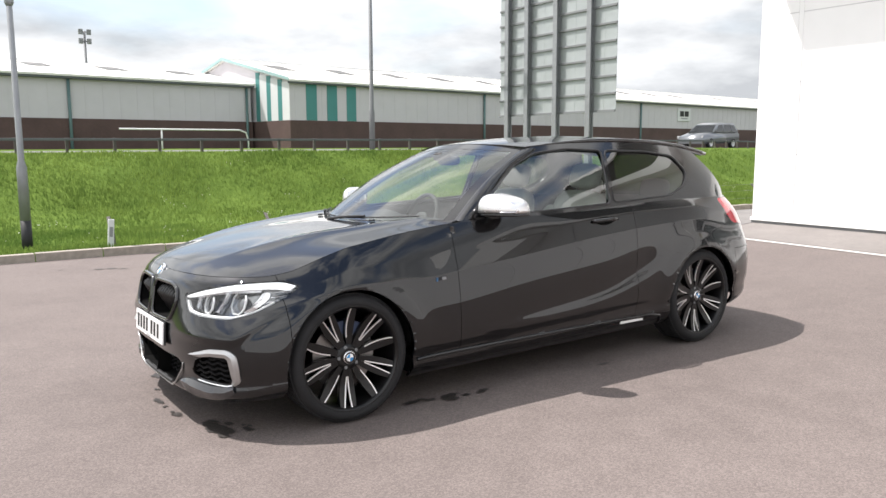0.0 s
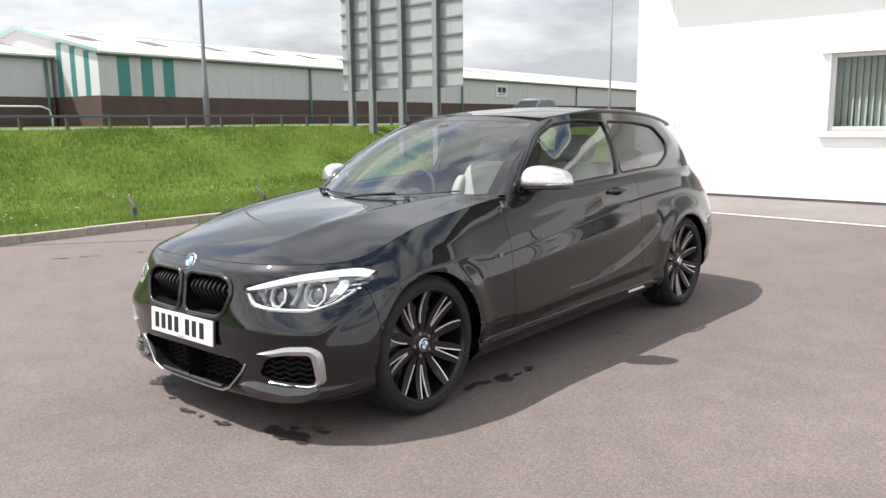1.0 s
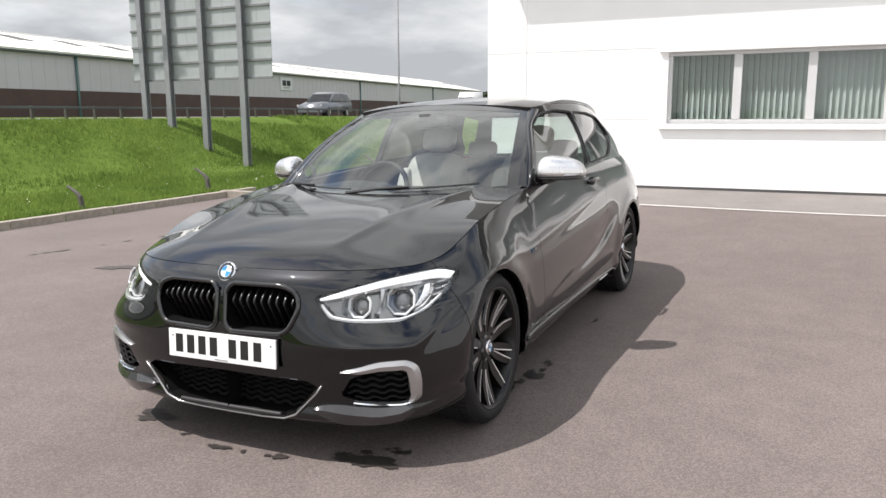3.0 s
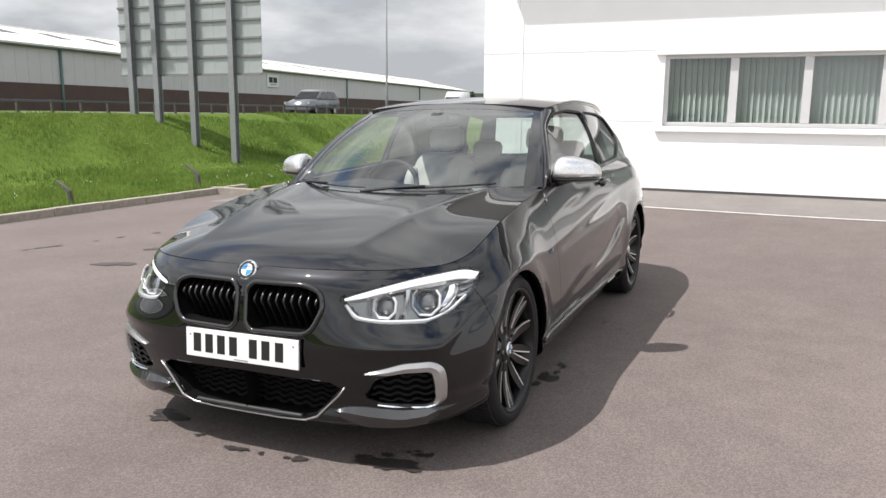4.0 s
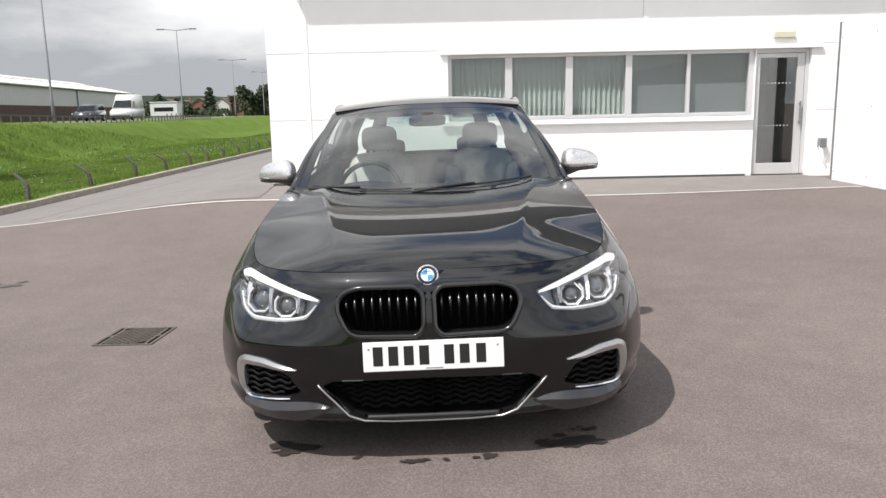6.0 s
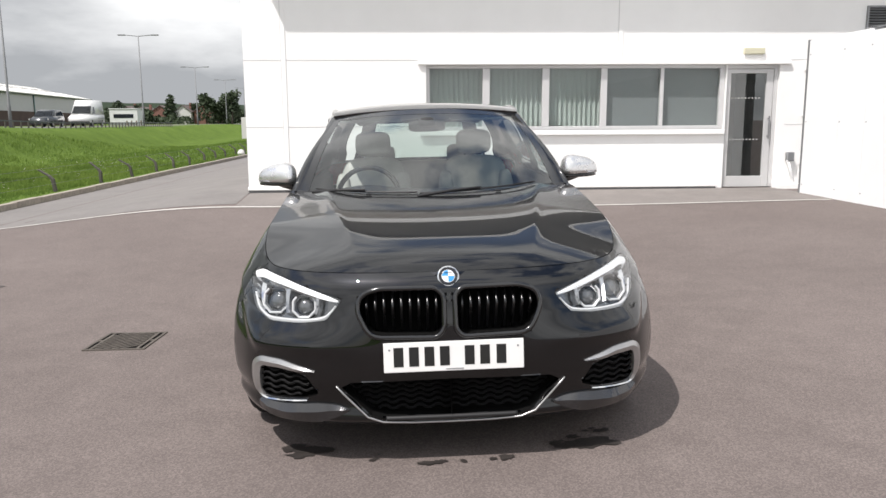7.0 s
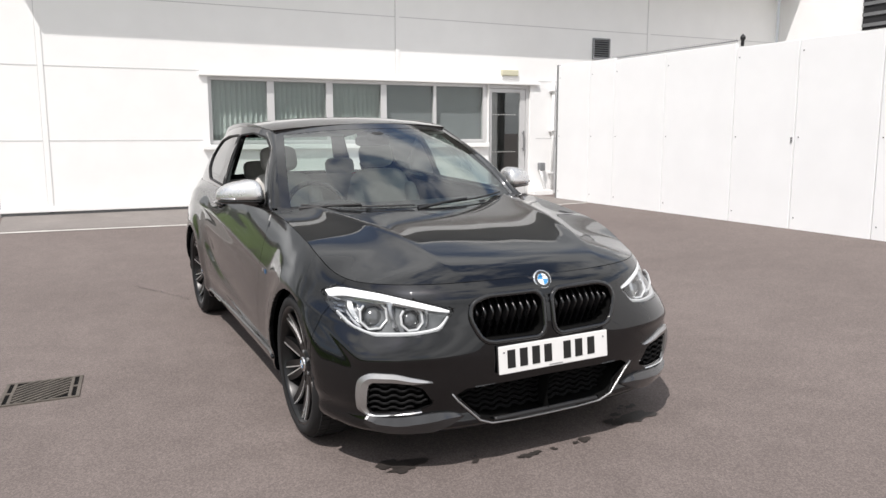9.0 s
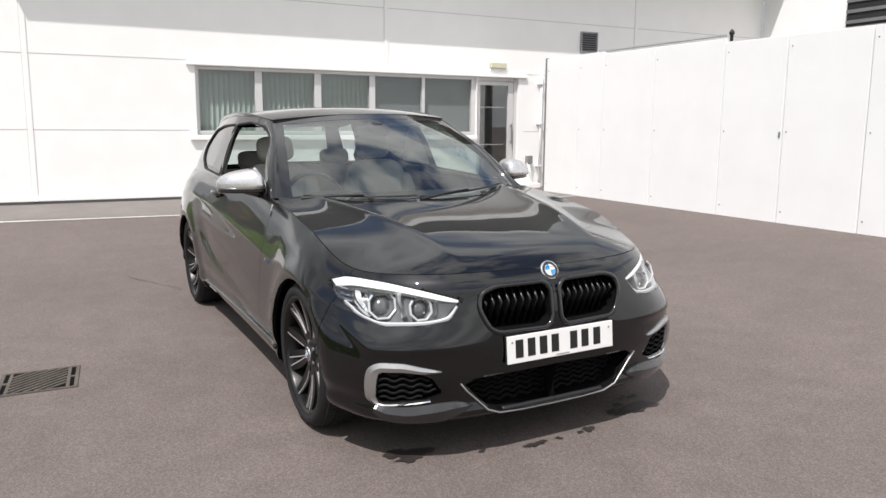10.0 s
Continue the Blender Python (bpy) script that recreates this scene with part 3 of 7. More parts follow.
def build_stakes():
    first = None
    places = [-0.45, 2.15, 4.75, 7.6, 10.6, 13.5, 16.0, 18.4] + [20.6 + 2.0 * k for k in range(11)]
    for y in places:
        x = post_line(y) + random.uniform(-0.06, 0.06)
        m = pose(x, y, ground_height(x, y) - 0.05, random.uniform(-5, 5), random.uniform(-9, 2), random.uniform(-8, 8))
        if y < 6.5:
            m = m @ Matrix.Diagonal((0.9, 0.9, 0.6 if y < 1 else 0.86, 1))
        elif y > 10:
            m = m @ Matrix.Diagonal((1, 1, 1.05, 1))
        if first is None:
            first = empty("fence_post", m)
            tagged(first, "cranked concrete fence post leaning in long grass", "fence post", group="verge fence posts")
            bm = bmesh.new()
            rows = []
            for p, w in (((0, 0, 0), 0.042), ((0, 0, 0.55), 0.040), ((-0.06, 0, 0.68), 0.037), ((-0.30, 0, 0.96), 0.030)):
                rows.append([(p[0] + a * w, p[1] + b * w, p[2]) for a, b in ((-1, -1), (1, -1), (1, 1), (-1, 1))])
            vs = add_grid(bm, rows, closed=True)
            bm.faces.new(vs[-1])
            bmesh.ops.bevel(bm, geom=[e for e in bm.edges if e.calc_length() > 0.1], offset=0.008, segments=1, affect="EDGES")
            part("post", bm, M_POST, first)
        else:
            copy_thing(first, m)


build_stakes()


def build_rail_fence():
    """Low roadside post and rail at the top of the bank."""
    ys = list(np.arange(-14, 95, 1.2))
    first = None
    for a, b in zip(ys, ys[1:]):
        xa, xb = road_x(-18.6, a), road_x(-18.6, b)
        za, zb = ground_height(xa, a), ground_height(xb, b)
        ang = math.degrees(math.atan2(xa - xb, b - a))
        m = pose(xa, a, za, 0, 0, ang)
        if first is None:
            first = empty("rail_fence_bay", m)
            tagged(first, "low weathered roadside post and rail bay", "fence", group="roadside rail fence")
            part("post", box_bm((-0.04, -0.04, -0.2), (0.04, 0.04, 0.41), 0.01), M_POST, first)
            part("rail", box_bm((0.042, -0.02, 0.325), (0.08, 1.215, 0.395), 0.01), M_GUTTER, first)
        else:
            copy_thing(first, m)


build_rail_fence()


def build_traffic_sign():
    y, xs = 15.5, (-14.25, -15.85, -17.35, -18.45)
    e = empty("road_sign_back", Matrix.Translation((-16.1, y, 0)))
    tagged(e, "back of a large grey motorway-style sign on four steel posts", "road sign")
    z0, z1, xl, xr = 2.45, 8.4, -19.05, -13.2
    for x in xs:
        bm = bmesh.new()
        zb = ground_height(x, y) - 0.3
        for lo, hi in (((-0.10, -0.11, zb), (0.10, -0.09, z1)), ((-0.10, 0.07, zb), (0.10, 0.09, z1)), ((-0.012, -0.09, zb), (0.012, 0.07, z1))):
            add_box(bm, lo, hi)
        part("post", bm, M_STEEL, e, m=Matrix.Translation((x + 16.1, -0.05, 0)))
    cols = [xl, xs[3], xs[2], xs[1], xs[0], xr]
    z = z0
    while z < z1:
        for a, b in zip(cols, cols[1:]):
            mid = (a + b) / 2 + 16.1
            part("panel", box_bm((a + 16.1 + 0.004, 0.062, z + 0.004), (mid - 0.004, 0.075, z + 0.54)), M_SIGN, e)
            part("panel", box_bm((mid + 0.004, 0.062, z + 0.004), (b + 16.1 - 0.004, 0.075, z + 0.54)), M_SIGN, e)
        part("rail", box_bm((xl + 16.1, 0.01, z - 0.035), (xr + 16.1, 0.061, z + 0.035), 0.005), M_STEEL_D, e)
        z += 0.548


build_traffic_sign()


def build_lamp_post(x, y, h, r, mat, band, arms, label):
    e = empty("lamp_post", Matrix.Translation((x, y, ground_height(x, y) - 0.1)))
    tagged(e, label, "lamp post", group="street lamps")
    bm = bmesh.new()
    if band:
        add_tube(bm, [(0, 0, 0.60), (0, 0, 1.45), (0, 0, 1.56), (0, 0, h)], [r * 1.55, r * 1.5, r * 0.95, r * 0.62], 14)
        b2 = bmesh.new()
        add_tube(b2, [(0, 0, 0), (0, 0, 0.60)], r * 1.56, 14)
        part("base_band", b2, M_BLACK, e, "black painted base", smooth=True)
        b3 = bmesh.new()
        add_tube(b3, [(0, 0, 3.95), (0, 0, 4.0), (0, 0, 4.1), (0, 0, 4.15)], [r * 0.9, r * 1.3, r * 1.3, r * 0.9], 14)
        part("collar", b3, mat, e, smooth=True)
    else:
        add_tube(bm, [(0, 0, 0), (0, 0, 1.6), (0, 0, 1.7), (0, 0, h)], [r * 1.3, r * 1.3, r, r * 0.6], 12)
    part("column", bm, mat, e, smooth=True)
    if arms:
        bm = bmesh.new()
        add_tube(bm, [(-1.5, 0, h + 0.15), (-0.4, 0, h + 0.05), (0, 0, h), (0.4, 0, h + 0.05), (1.5, 0, h + 0.15)], 0.045, 8)
        part("bracket_arm", bm, mat, e, smooth=True)
        for s in (-1, 1):
            part("lantern", box_bm((s * 1.9 - 0.42, -0.14, h + 0.08), (s * 1.9 + 0.42, 0.14, h + 0.22), 0.04), mat, e)


build_lamp_post(-9.87, -1.6, 8.0, 0.052, M_STEEL, True, False, "galvanised street lamp post with a black base band in the grass")
for y in (12.2, 49, 88, 127, 166, 205):
    build_lamp_post(-23.0 - 0.104 * max(0.0, y - 12), y, 10.3 if y < 100 else 9.4, 0.085, M_STEEL_D, False, True, "tall grey twin-arm road lamp post")


# ---- warehouses across the road ----
def shed_frame(corner, angle):
    return Matrix.Translation(corner) @ Matrix.Rotation(angle, 4, "Z")


def build_shed(name, m, length, span, eave, ridge, brick, label, stripes=(), gable=(), rooflights=14, pipes=()):
    """A long shed: local y runs along the front wall, local -x is depth; the front stands at x = 0."""
    e = empty(name, m)
    tagged(e, label, "warehouse")
    z0 = -0.6
    bm = bmesh.new()
    add_box(bm, (-span, 0, z0), (0, length, brick))
    part("brick_plinth", bm, M_BRICK, e)
    bm = bmesh.new()
    prof = [(-span + 0.05, brick), (-0.05, brick), (-0.05, eave), (-span / 2, ridge), (-span + 0.05, eave)]
    add_prism(bm, prof, 1, 0.05, length - 0.05)
    part("wall", bm, M_CLAD_G, e)
    # profiled cladding ribs along the front
    bm = bmesh.new()
    n = int(length / 1.0)
    for k in range(n):
        if k * 1.0 < 70:
            add_box(bm, (-0.05, k * 1.0 + 0.4, brick + 0.02), (-0.036, k * 1.0 + 0.46, eave - 0.1))
    part("wall_ribs", bm, M_CLAD_G, e)
    slope = math.atan2(ridge - eave, span / 2)
    for s in (0, 1):
        bm = bmesh.new()
        L = span / 2 / math.cos(slope) + 0.3
        add_box(bm, (-L, -0.15, 0.02), (0.3, length + 0.15, 0.14))
        mm = Matrix.Translation((0, 0, eave)) @ Matrix.Rotation(slope, 4, "Y") if s == 0 else Matrix.Translation((-span, 0, eave)) @ Matrix.Scale(-1, 4, (1, 0, 0)) @ Matrix.Rotation(slope, 4, "Y")
        roof = part("roof", bm, M_ROOF, e, m=m @ mm)
        roof.matrix_parent_inverse = m.inverted()
        bm = bmesh.new()
        k = 0.0
        while k < min(length, 80):
            add_box(bm, (-L, k, 0.1405), (0.3, k + 0.09, 0.165))
            k += 0.9
        tagged(part("roof_ribs", bm, M_ROOF, roof), kind="stuff")
        if s == 0:
            step = length / rooflights
            for k in range(rooflights):
                a = (k + 0.35) * step
                part("rooflight", box_bm((-L * 0.74, a, 0.166), (-L * 0.48, a + 1.5, 0.178)), M_ROOFL, roof)
    part("gutter", box_bm((-0.02, -0.1, eave - 0.16), (0.26, length + 0.1, eave + 0.03), 0.03), M_GUTTER, e)
    for a, b in stripes:
        part("stripe_panel", box_bm((-0.045, a, brick + 0.01), (-0.02, b, eave - 0.16)), M_CLAD_T, e)
    for a, b, w in gable:
        top = eave + (ridge - eave) * (min(a, b) / (span / 2)) - 0.04
        part("gable_panel", box_bm((-b, 0.018, brick + 0.01), (-a, 0.045, top)), M_CLAD_W if w else M_CLAD_T, e)
    if gable:
        bm = bmesh.new()
        for s in (0, 1):
            pa, pb = ((0.25, eave + 0.0), (-span / 2, ridge + 0.05)) if s == 0 else ((-span - 0.25, eave), (-span / 2, ridge + 0.05))
            add_prism(bm, [pa, pb, (pb[0], pb[1] + 0.20), (pa[0], pa[1] + 0.20)], 1, -0.2, -0.155)
        part("barge_board", bm, material("pale_teal_trim", (0.30, 0.44, 0.43), 0.6, vary=0.1), e)
    for a in pipes:
        bm = bmesh.new()
        add_tube(bm, [(0.06, a, -0.3), (0.06, a, eave - 0.15)], 0.09, 8)
        part("downpipe", bm, M_PIPE_T, e, smooth=True)
    return e


D_ANG = math.atan2(0.12, 0.993)
shed_b = shed_frame((-41.7, 16.8, 0), D_ANG)
build_shed("warehouse", shed_b, 120, 17.8, 5.42, 7.32, 2.98, "long grey warehouse with teal stripes, brick base and pale roof",
           stripes=((1.22, 2.02), (2.80, 3.58), (4.34, 5.10)), gable=((0.06, 0.95, 1), (0.95, 1.5, 0), (1.5, 2.4, 1), (2.4, 2.95, 0), (2.95, 3.85, 1), (3.85, 4.4, 0)), rooflights=24, pipes=(17.1, 38, 64, 92))
shed_a = shed_frame(tuple(shed_b @ Vector((-4.6, -70.2, 0))), D_ANG)
build_shed("warehouse", shed_a, 70, 20, 5.37, 6.97, 2.98, "low grey clad warehouse with dark brick base and pale roof", rooflights=15, pipes=(44.0, 58.5, 69.6))

# small letter board on the warehouse
e = empty("letter_board", shed_b @ Matrix.Translation((0.02, 45.6, 4.36)))
tagged(e, "white square company board with dark letters on the warehouse wall", "sign board")
part("board", box_bm((-0.05, -1.18, -0.64), (0.03, 1.18, 0.64), 0.02), M_CLAD_W, e)
for k, (a, b) in enumerate(((-0.80, -0.10), (0.06, 0.80))):
    part("letter_bar", box_bm((0.031, a, -0.18), (0.05, b, 0.36)), M_BLACK, e)
part("letter_bar", box_bm((0.031, -0.6, -0.42), (0.045, 0.6, -0.32)), M_STEEL, e)

# pipe barrier in front of the lower warehouse
e = empty("pipe_barrier", shed_a @ Matrix.Translation((3.0, 70.2, 0)))
tagged(e, "low white tubular barrier by the warehouse", "barrier")
bm = bmesh.new()
add_tube(bm, [(0, -10.0, 2.35), (0, -2.7, 2.35), (0, -2.25, 2.2), (0, -2.1, 1.7), (0, -2.1, 0.9)], 0.05, 8)
part("rail", bm, M_CLAD_W, e, smooth=True)
bm = bmesh.new()
add_tube(bm, [(0, -7.6, 0.9), (0, -7.6, 2.35)], 0.05, 8)
part("upright", bm, M_CLAD_W, e, smooth=True)

# ---- traffic on the road, site cabin, marker post ----
M_VAN = material("white_van_paint", (0.72, 0.72, 0.71), 0.3, coat=0.6, scale=2, vary=0.06)
M_CAR_G = material("dark_grey_car_paint", (0.045, 0.05, 0.055), 0.3, 0.4, coat=0.8, scale=2, vary=0.15)
M_CAR_S = material("silver_grey_car_paint", (0.16, 0.17, 0.18), 0.3, 0.5, coat=0.8, scale=2, vary=0.12)
M_CAR_W = material("dark_car_window", (0.02, 0.025, 0.03), 0.06, coat=0.5, vary=0.2)
M_CAR_T = material("dark_rubber_trim", (0.02, 0.02, 0.02), 0.8, vary=0.2)
M_CAR_L = material("pale_lamp_glass", (0.6, 0.6, 0.6), 0.15, 0.4, vary=0.1)


def build_vehicle(name, m, width, lower, upper, panes, axles, wheel, mat, label, category):
    """lower and upper: side outlines in y and z, nose at the low end of y; panes: side window outlines."""
    e = empty(name, m)
    tagged(e, label, category, group="road traffic")
    bm = bmesh.new()
    add_prism(bm, lower, 0, -width / 2, width / 2)
    bmesh.ops.bevel(bm, geom=bm.edges[:], offset=0.06, segments=2, affect="EDGES")
    part("body", bm, mat, e, smooth=True)
    low, high = min(z for _, z in upper), max(z for _, z in upper)
    bm = bmesh.new()
    add_prism(bm, upper, 0, -width / 2 + 0.02, width / 2 - 0.02)
    for v in bm.verts:
        v.co.x *= 1 - 0.16 * (v.co.z - low) / (high - low)
    bmesh.ops.bevel(bm, geom=bm.edges[:], offset=0.04, segments=2, affect="EDGES")
    part("cabin", bm, mat, e, smooth=True)

    def half(z):
        return (width / 2 - 0.02) * (1 - 0.16 * (z - low) / (high - low))
    for s in (-1, 1):
        for pane in panes:
            bm = bmesh.new()
            vs = [bm.verts.new((s * (half(z) + 0.004), y, z)) for y, z in pane]
            ws = [bm.verts.new((s * (half(z) - 0.02), y, z)) for y, z in pane]
            n = len(pane)
            bm.faces.new(vs)
            for k in range(n):
                bm.faces.new((vs[k], vs[(k + 1) % n], ws[(k + 1) % n], ws[k]))
            bmesh.ops.recalc_face_normals(bm, faces=bm.faces[:])
            part("side_window", bm, M_CAR_W, e)
        bm = bmesh.new()
        add_box(bm, (s * width * 0.46 - 0.12, lower[0][0] - 0.012, 0.62), (s * width * 0.46 - (0.12 if s < 0 else -0.0) + (0.12 if s < 0 else 0), lower[0][0] + 0.10, 0.78), 0.02)
        part("headlamp", bm, M_CAR_L, e)
        for y in axles:
            w = empty("wheel")
            w.parent = e
            w.matrix_local = Matrix.Translation((s * (width / 2 - 0.09), y, wheel))
            for nm, prof, mt in (("tyre", ((-0.10, 0.60), (-0.10, 0.94), (-0.06, 1.0), (0.06, 1.0), (0.10, 0.94), (0.10, 0.60)), M_CAR_T), ("rim", ((0.104, 0.62), (0.08, 0.30), (0.09, 0.02)), M_CAR_L)):
                bm = bmesh.new()
                rows = [[(s * x, wheel * r * math.cos(k * math.tau / 20), wheel * r * math.sin(k * math.tau / 20)) for k in range(20)] for x, r in prof]
                add_grid(bm, rows, closed=True)
                bmesh.ops.recalc_face_normals(bm, faces=bm.faces[:])
                part(nm, bm, mt, w, smooth=True)
    # front screen on the slope between the first two points of the upper outline
    (ya, za), (yb, zb) = upper[0], upper[1]
    bm = bmesh.new()
    rows = []
    for f in (0.10, 0.92):
        y, z = ya + (yb - ya) * f, za + (zb - za) * f
        h = half(z) - 0.09
        rows.append([(-h, y - 0.012, z + 0.004), (h, y - 0.012, z + 0.004)])
    add_grid(bm, rows)
    bmesh.ops.solidify(bm, geom=bm.faces[:], thickness=0.006)
    part("windscreen", bm, M_CAR_W, e)
    part("bumper", box_bm((-width / 2 + 0.04, lower[0][0] - 0.05, 0.28), (width / 2 - 0.04, lower[0][0] + 0.12, 0.52), 0.04), M_CAR_T if mat is M_VAN else mat, e)
    return e


def road_place(x, y):
    return Matrix.Translation((x, y, ground_height(x, y))) @ Matrix.Rotation(radians(6.5), 4, "Z")


build_vehicle("panel_van", road_place(-32.6, 76.0), 2.0, [(-2.75, 0.35), (-2.78, 0.95), (-1.9, 1.22), (2.75, 1.25), (2.75, 0.35)], [(-1.95, 1.20), (-1.15, 2.10), (-0.75, 2.62), (2.72, 2.68), (2.74, 1.20)],
              [[(-1.55, 1.28), (-0.55, 1.28), (-0.55, 1.95), (-1.10, 1.95)]], (-1.85, 1.75), 0.34, M_VAN, "white high-roofed panel van driving on the road", "van")
ESTATE = dict(lower=[(-2.15, 0.28), (-2.18, 0.72), (-1.1, 0.98), (2.1, 1.0), (2.15, 0.35)], upper=[(-1.15, 0.95), (-0.35, 1.50), (0.2, 1.60), (1.7, 1.58), (2.08, 0.98)],
              panes=[[(-0.75, 1.02), (0.20, 1.02), (0.20, 1.48), (-0.28, 1.44)], [(0.28, 1.02), (1.15, 1.02), (1.10, 1.49), (0.28, 1.49)], [(1.22, 1.02), (1.88, 1.04), (1.60, 1.46), (1.18, 1.48)]], axles=(-1.3, 1.35), wheel=0.32)
build_vehicle("estate_car", road_place(-26.6, 38.5), 1.78, mat=M_CAR_S, label="grey people carrier driving on the road", category="car", **ESTATE)
build_vehicle("estate_car", road_place(-33.4, 69.0), 1.74, mat=M_CAR_G, label="dark estate car driving on the far lane", category="car", **ESTATE)


def build_site_cabin():
    z = ground_height(-46.4, 125)
    e = empty("site_cabin", Matrix.Translation((-46.4, 125, z)))
    tagged(e, "white flat-roofed roadside cabin with a dark window band", "cabin")
    part("wall", box_bm((-2.25, 0, -0.2), (2.25, 3.0, 2.60), 0.03), M_CLAD_W, e)
    part("roof", box_bm((-2.35, -0.1, 2.605), (2.35, 3.1, 2.73), 0.02), M_CLAD_W, e)
    part("window_band", box_bm((-1.60, -0.03, 1.15), (1.60, -0.003, 1.80), 0.008), M_CAR_W, e)
    part("skirting", box_bm((-2.26, -0.02, -0.2), (2.26, -0.003, 0.45), 0.005), M_STEEL, e)
    for k in range(4):
        x, y = -45.2 + 0.75 * k, 123.0
        b = empty("timber_bollard", Matrix.Translation((x, y, ground_height(x, y))))
        tagged(b, "pale timber bollard on the verge by the cabin", "bollard", group="verge bollards")
        part("post", box_bm((-0.09, -0.09, -0.2), (0.09, 0.09, 0.75), 0.02), M_TIMBER, b)


build_site_cabin()

e = empty("marker_post", Matrix.Translation((-8.9, -0.53, ground_height(-8.9, -0.53))) @ Matrix.Rotation(radians(-4), 4, "X"))
tagged(e, "short white marker post leaning in the verge grass", "post")
part("shaft", box_bm((-0.02, -0.045, -0.15), (0.02, 0.045, 0.46), 0.006), M_CLAD_W, e)
part("plate_bar", box_bm((0.021, -0.025, 0.18), (0.025, 0.025, 0.34)), M_STEEL, e)

# ---- far side: trees, hedge, houses, hills ----
M_BARK = material("grey_bark", (0.10, 0.085, 0.07), 0.9, scale=12, vary=0.4, bump=0.6, bump_scale=40)
M_LEAF = material("mid_green_leaves", (0.085, 0.13, 0.035), 0.7, scale=2.5, color2=(0.045, 0.075, 0.02), spec=0.2)
M_LEAF_D = material("dark_conifer_leaves", (0.065, 0.085, 0.05), 0.8, scale=2.5, color2=(0.04, 0.055, 0.032), spec=0.2)
M_FARWOOD = material("far_hillside", (0.075, 0.10, 0.07), 0.95, scale=0.12, color2=(0.05, 0.07, 0.055))
M_HOUSE = material("red_house_brick", (0.22, 0.11, 0.085), 0.9, scale=3, vary=0.25)
M_SLATE = material("grey_brown_roof_tiles", (0.13, 0.105, 0.095), 0.8, scale=3, vary=0.25)
M_RENDER = material("white_render", (0.58, 0.57, 0.55), 0.8, scale=2, vary=0.1)
M_HPANE = material("dark_house_window", (0.03, 0.035, 0.04), 0.15, vary=0.2)


def crown_mesh(lobes, count, leaf, seed, squash=1.0):
    """Leaf cards scattered in the outer part of several lobes (x, y, z, radius, height)."""
    rng = np.random.default_rng(seed)
    verts, faces = [], []
    total = sum(r * r for _, _, _, r, _ in lobes)
    for cx, cy, cz, r, hh in lobes:
        for k in range(int(count * r * r / total)):
            d = rng.normal(size=3)
            d /= np.linalg.norm(d)
            q = rng.uniform(0.35, 1.06) ** 0.5
            p = np.array((cx, cy, cz)) + d * np.array((r, r, hh)) * q
            a, b = rng.normal(size=3), rng.normal(size=3)
            a /= np.linalg.norm(a)
            b = b - a * a.dot(b)
            b /= np.linalg.norm(b)
            s = leaf * rng.uniform(0.6, 1.4)
            i = len(verts)
            verts += [tuple(p - a * s), tuple(p + b * s * 0.55), tuple(p + a * s), tuple(p - b * s * 0.55)]
            faces.append((i, i + 1, i + 2, i + 3))
    return verts, faces


def build_tree(x, y, h, r, seed, mat, label, count=1200, leaf=0.18, base=0.28, tall=False):
    z = ground_height(x, y)
    e = empty("tree", Matrix.Translation((x, y, z - 0.1)))
    tagged(e, label, "tree", group="roadside trees")
    rng = random.Random(seed)
    bm = bmesh.new()
    add_tube(bm, [(0, 0, 0), (0.05 * r, 0, h * 0.3), (-0.04 * r, 0.03 * r, h * 0.6), (0, 0, h * 0.88)], [0.035 * h ** 0.9 + 0.03, 0.03 * h ** 0.9, 0.016 * h ** 0.9, 0.02], 8)
    for k in range(6):
        a, f = k * 2.4 + rng.random(), 0.32 + 0.09 * k
        add_tube(bm, [(0, 0, h * f), (0.35 * r * math.cos(a), 0.35 * r * math.sin(a), h * (f + 0.08)), (0.75 * r * math.cos(a), 0.75 * r * math.sin(a), h * (f + 0.17))], [0.012 * h, 0.008 * h, 0.003 * h], 6)
    part("trunk", bm, M_BARK, e, smooth=True)
    lobes = []
    if tall:
        for k in range(7):
            f = base + (0.97 - base) * k / 6
            lobes.append((rng.uniform(-0.1, 0.1) * r, rng.uniform(-0.1, 0.1) * r, h * f, r * (1.05 - 0.9 * abs(f - 0.42) ** 0.8), h * 0.10))
    else:
        for k in range(11):
            a, q = rng.uniform(0, math.tau), rng.uniform(0.1, 0.62)
            f = rng.uniform(base + 0.12, 0.86)
            lobes.append((q * r * math.cos(a), q * r * math.sin(a), h * f, r * rng.uniform(0.32, 0.55), r * rng.uniform(0.3, 0.5)))
        lobes.append((0, 0, h * (base + 1) / 2, r * 0.7, h * (1 - base) * 0.4))
    me = bpy.data.meshes.new("crown")
    v, f = crown_mesh(lobes, count, leaf, seed)
    me.from_pydata(v, [], f)
    me.materials.append(mat)
    c = new("crown", me)
    c.parent = e


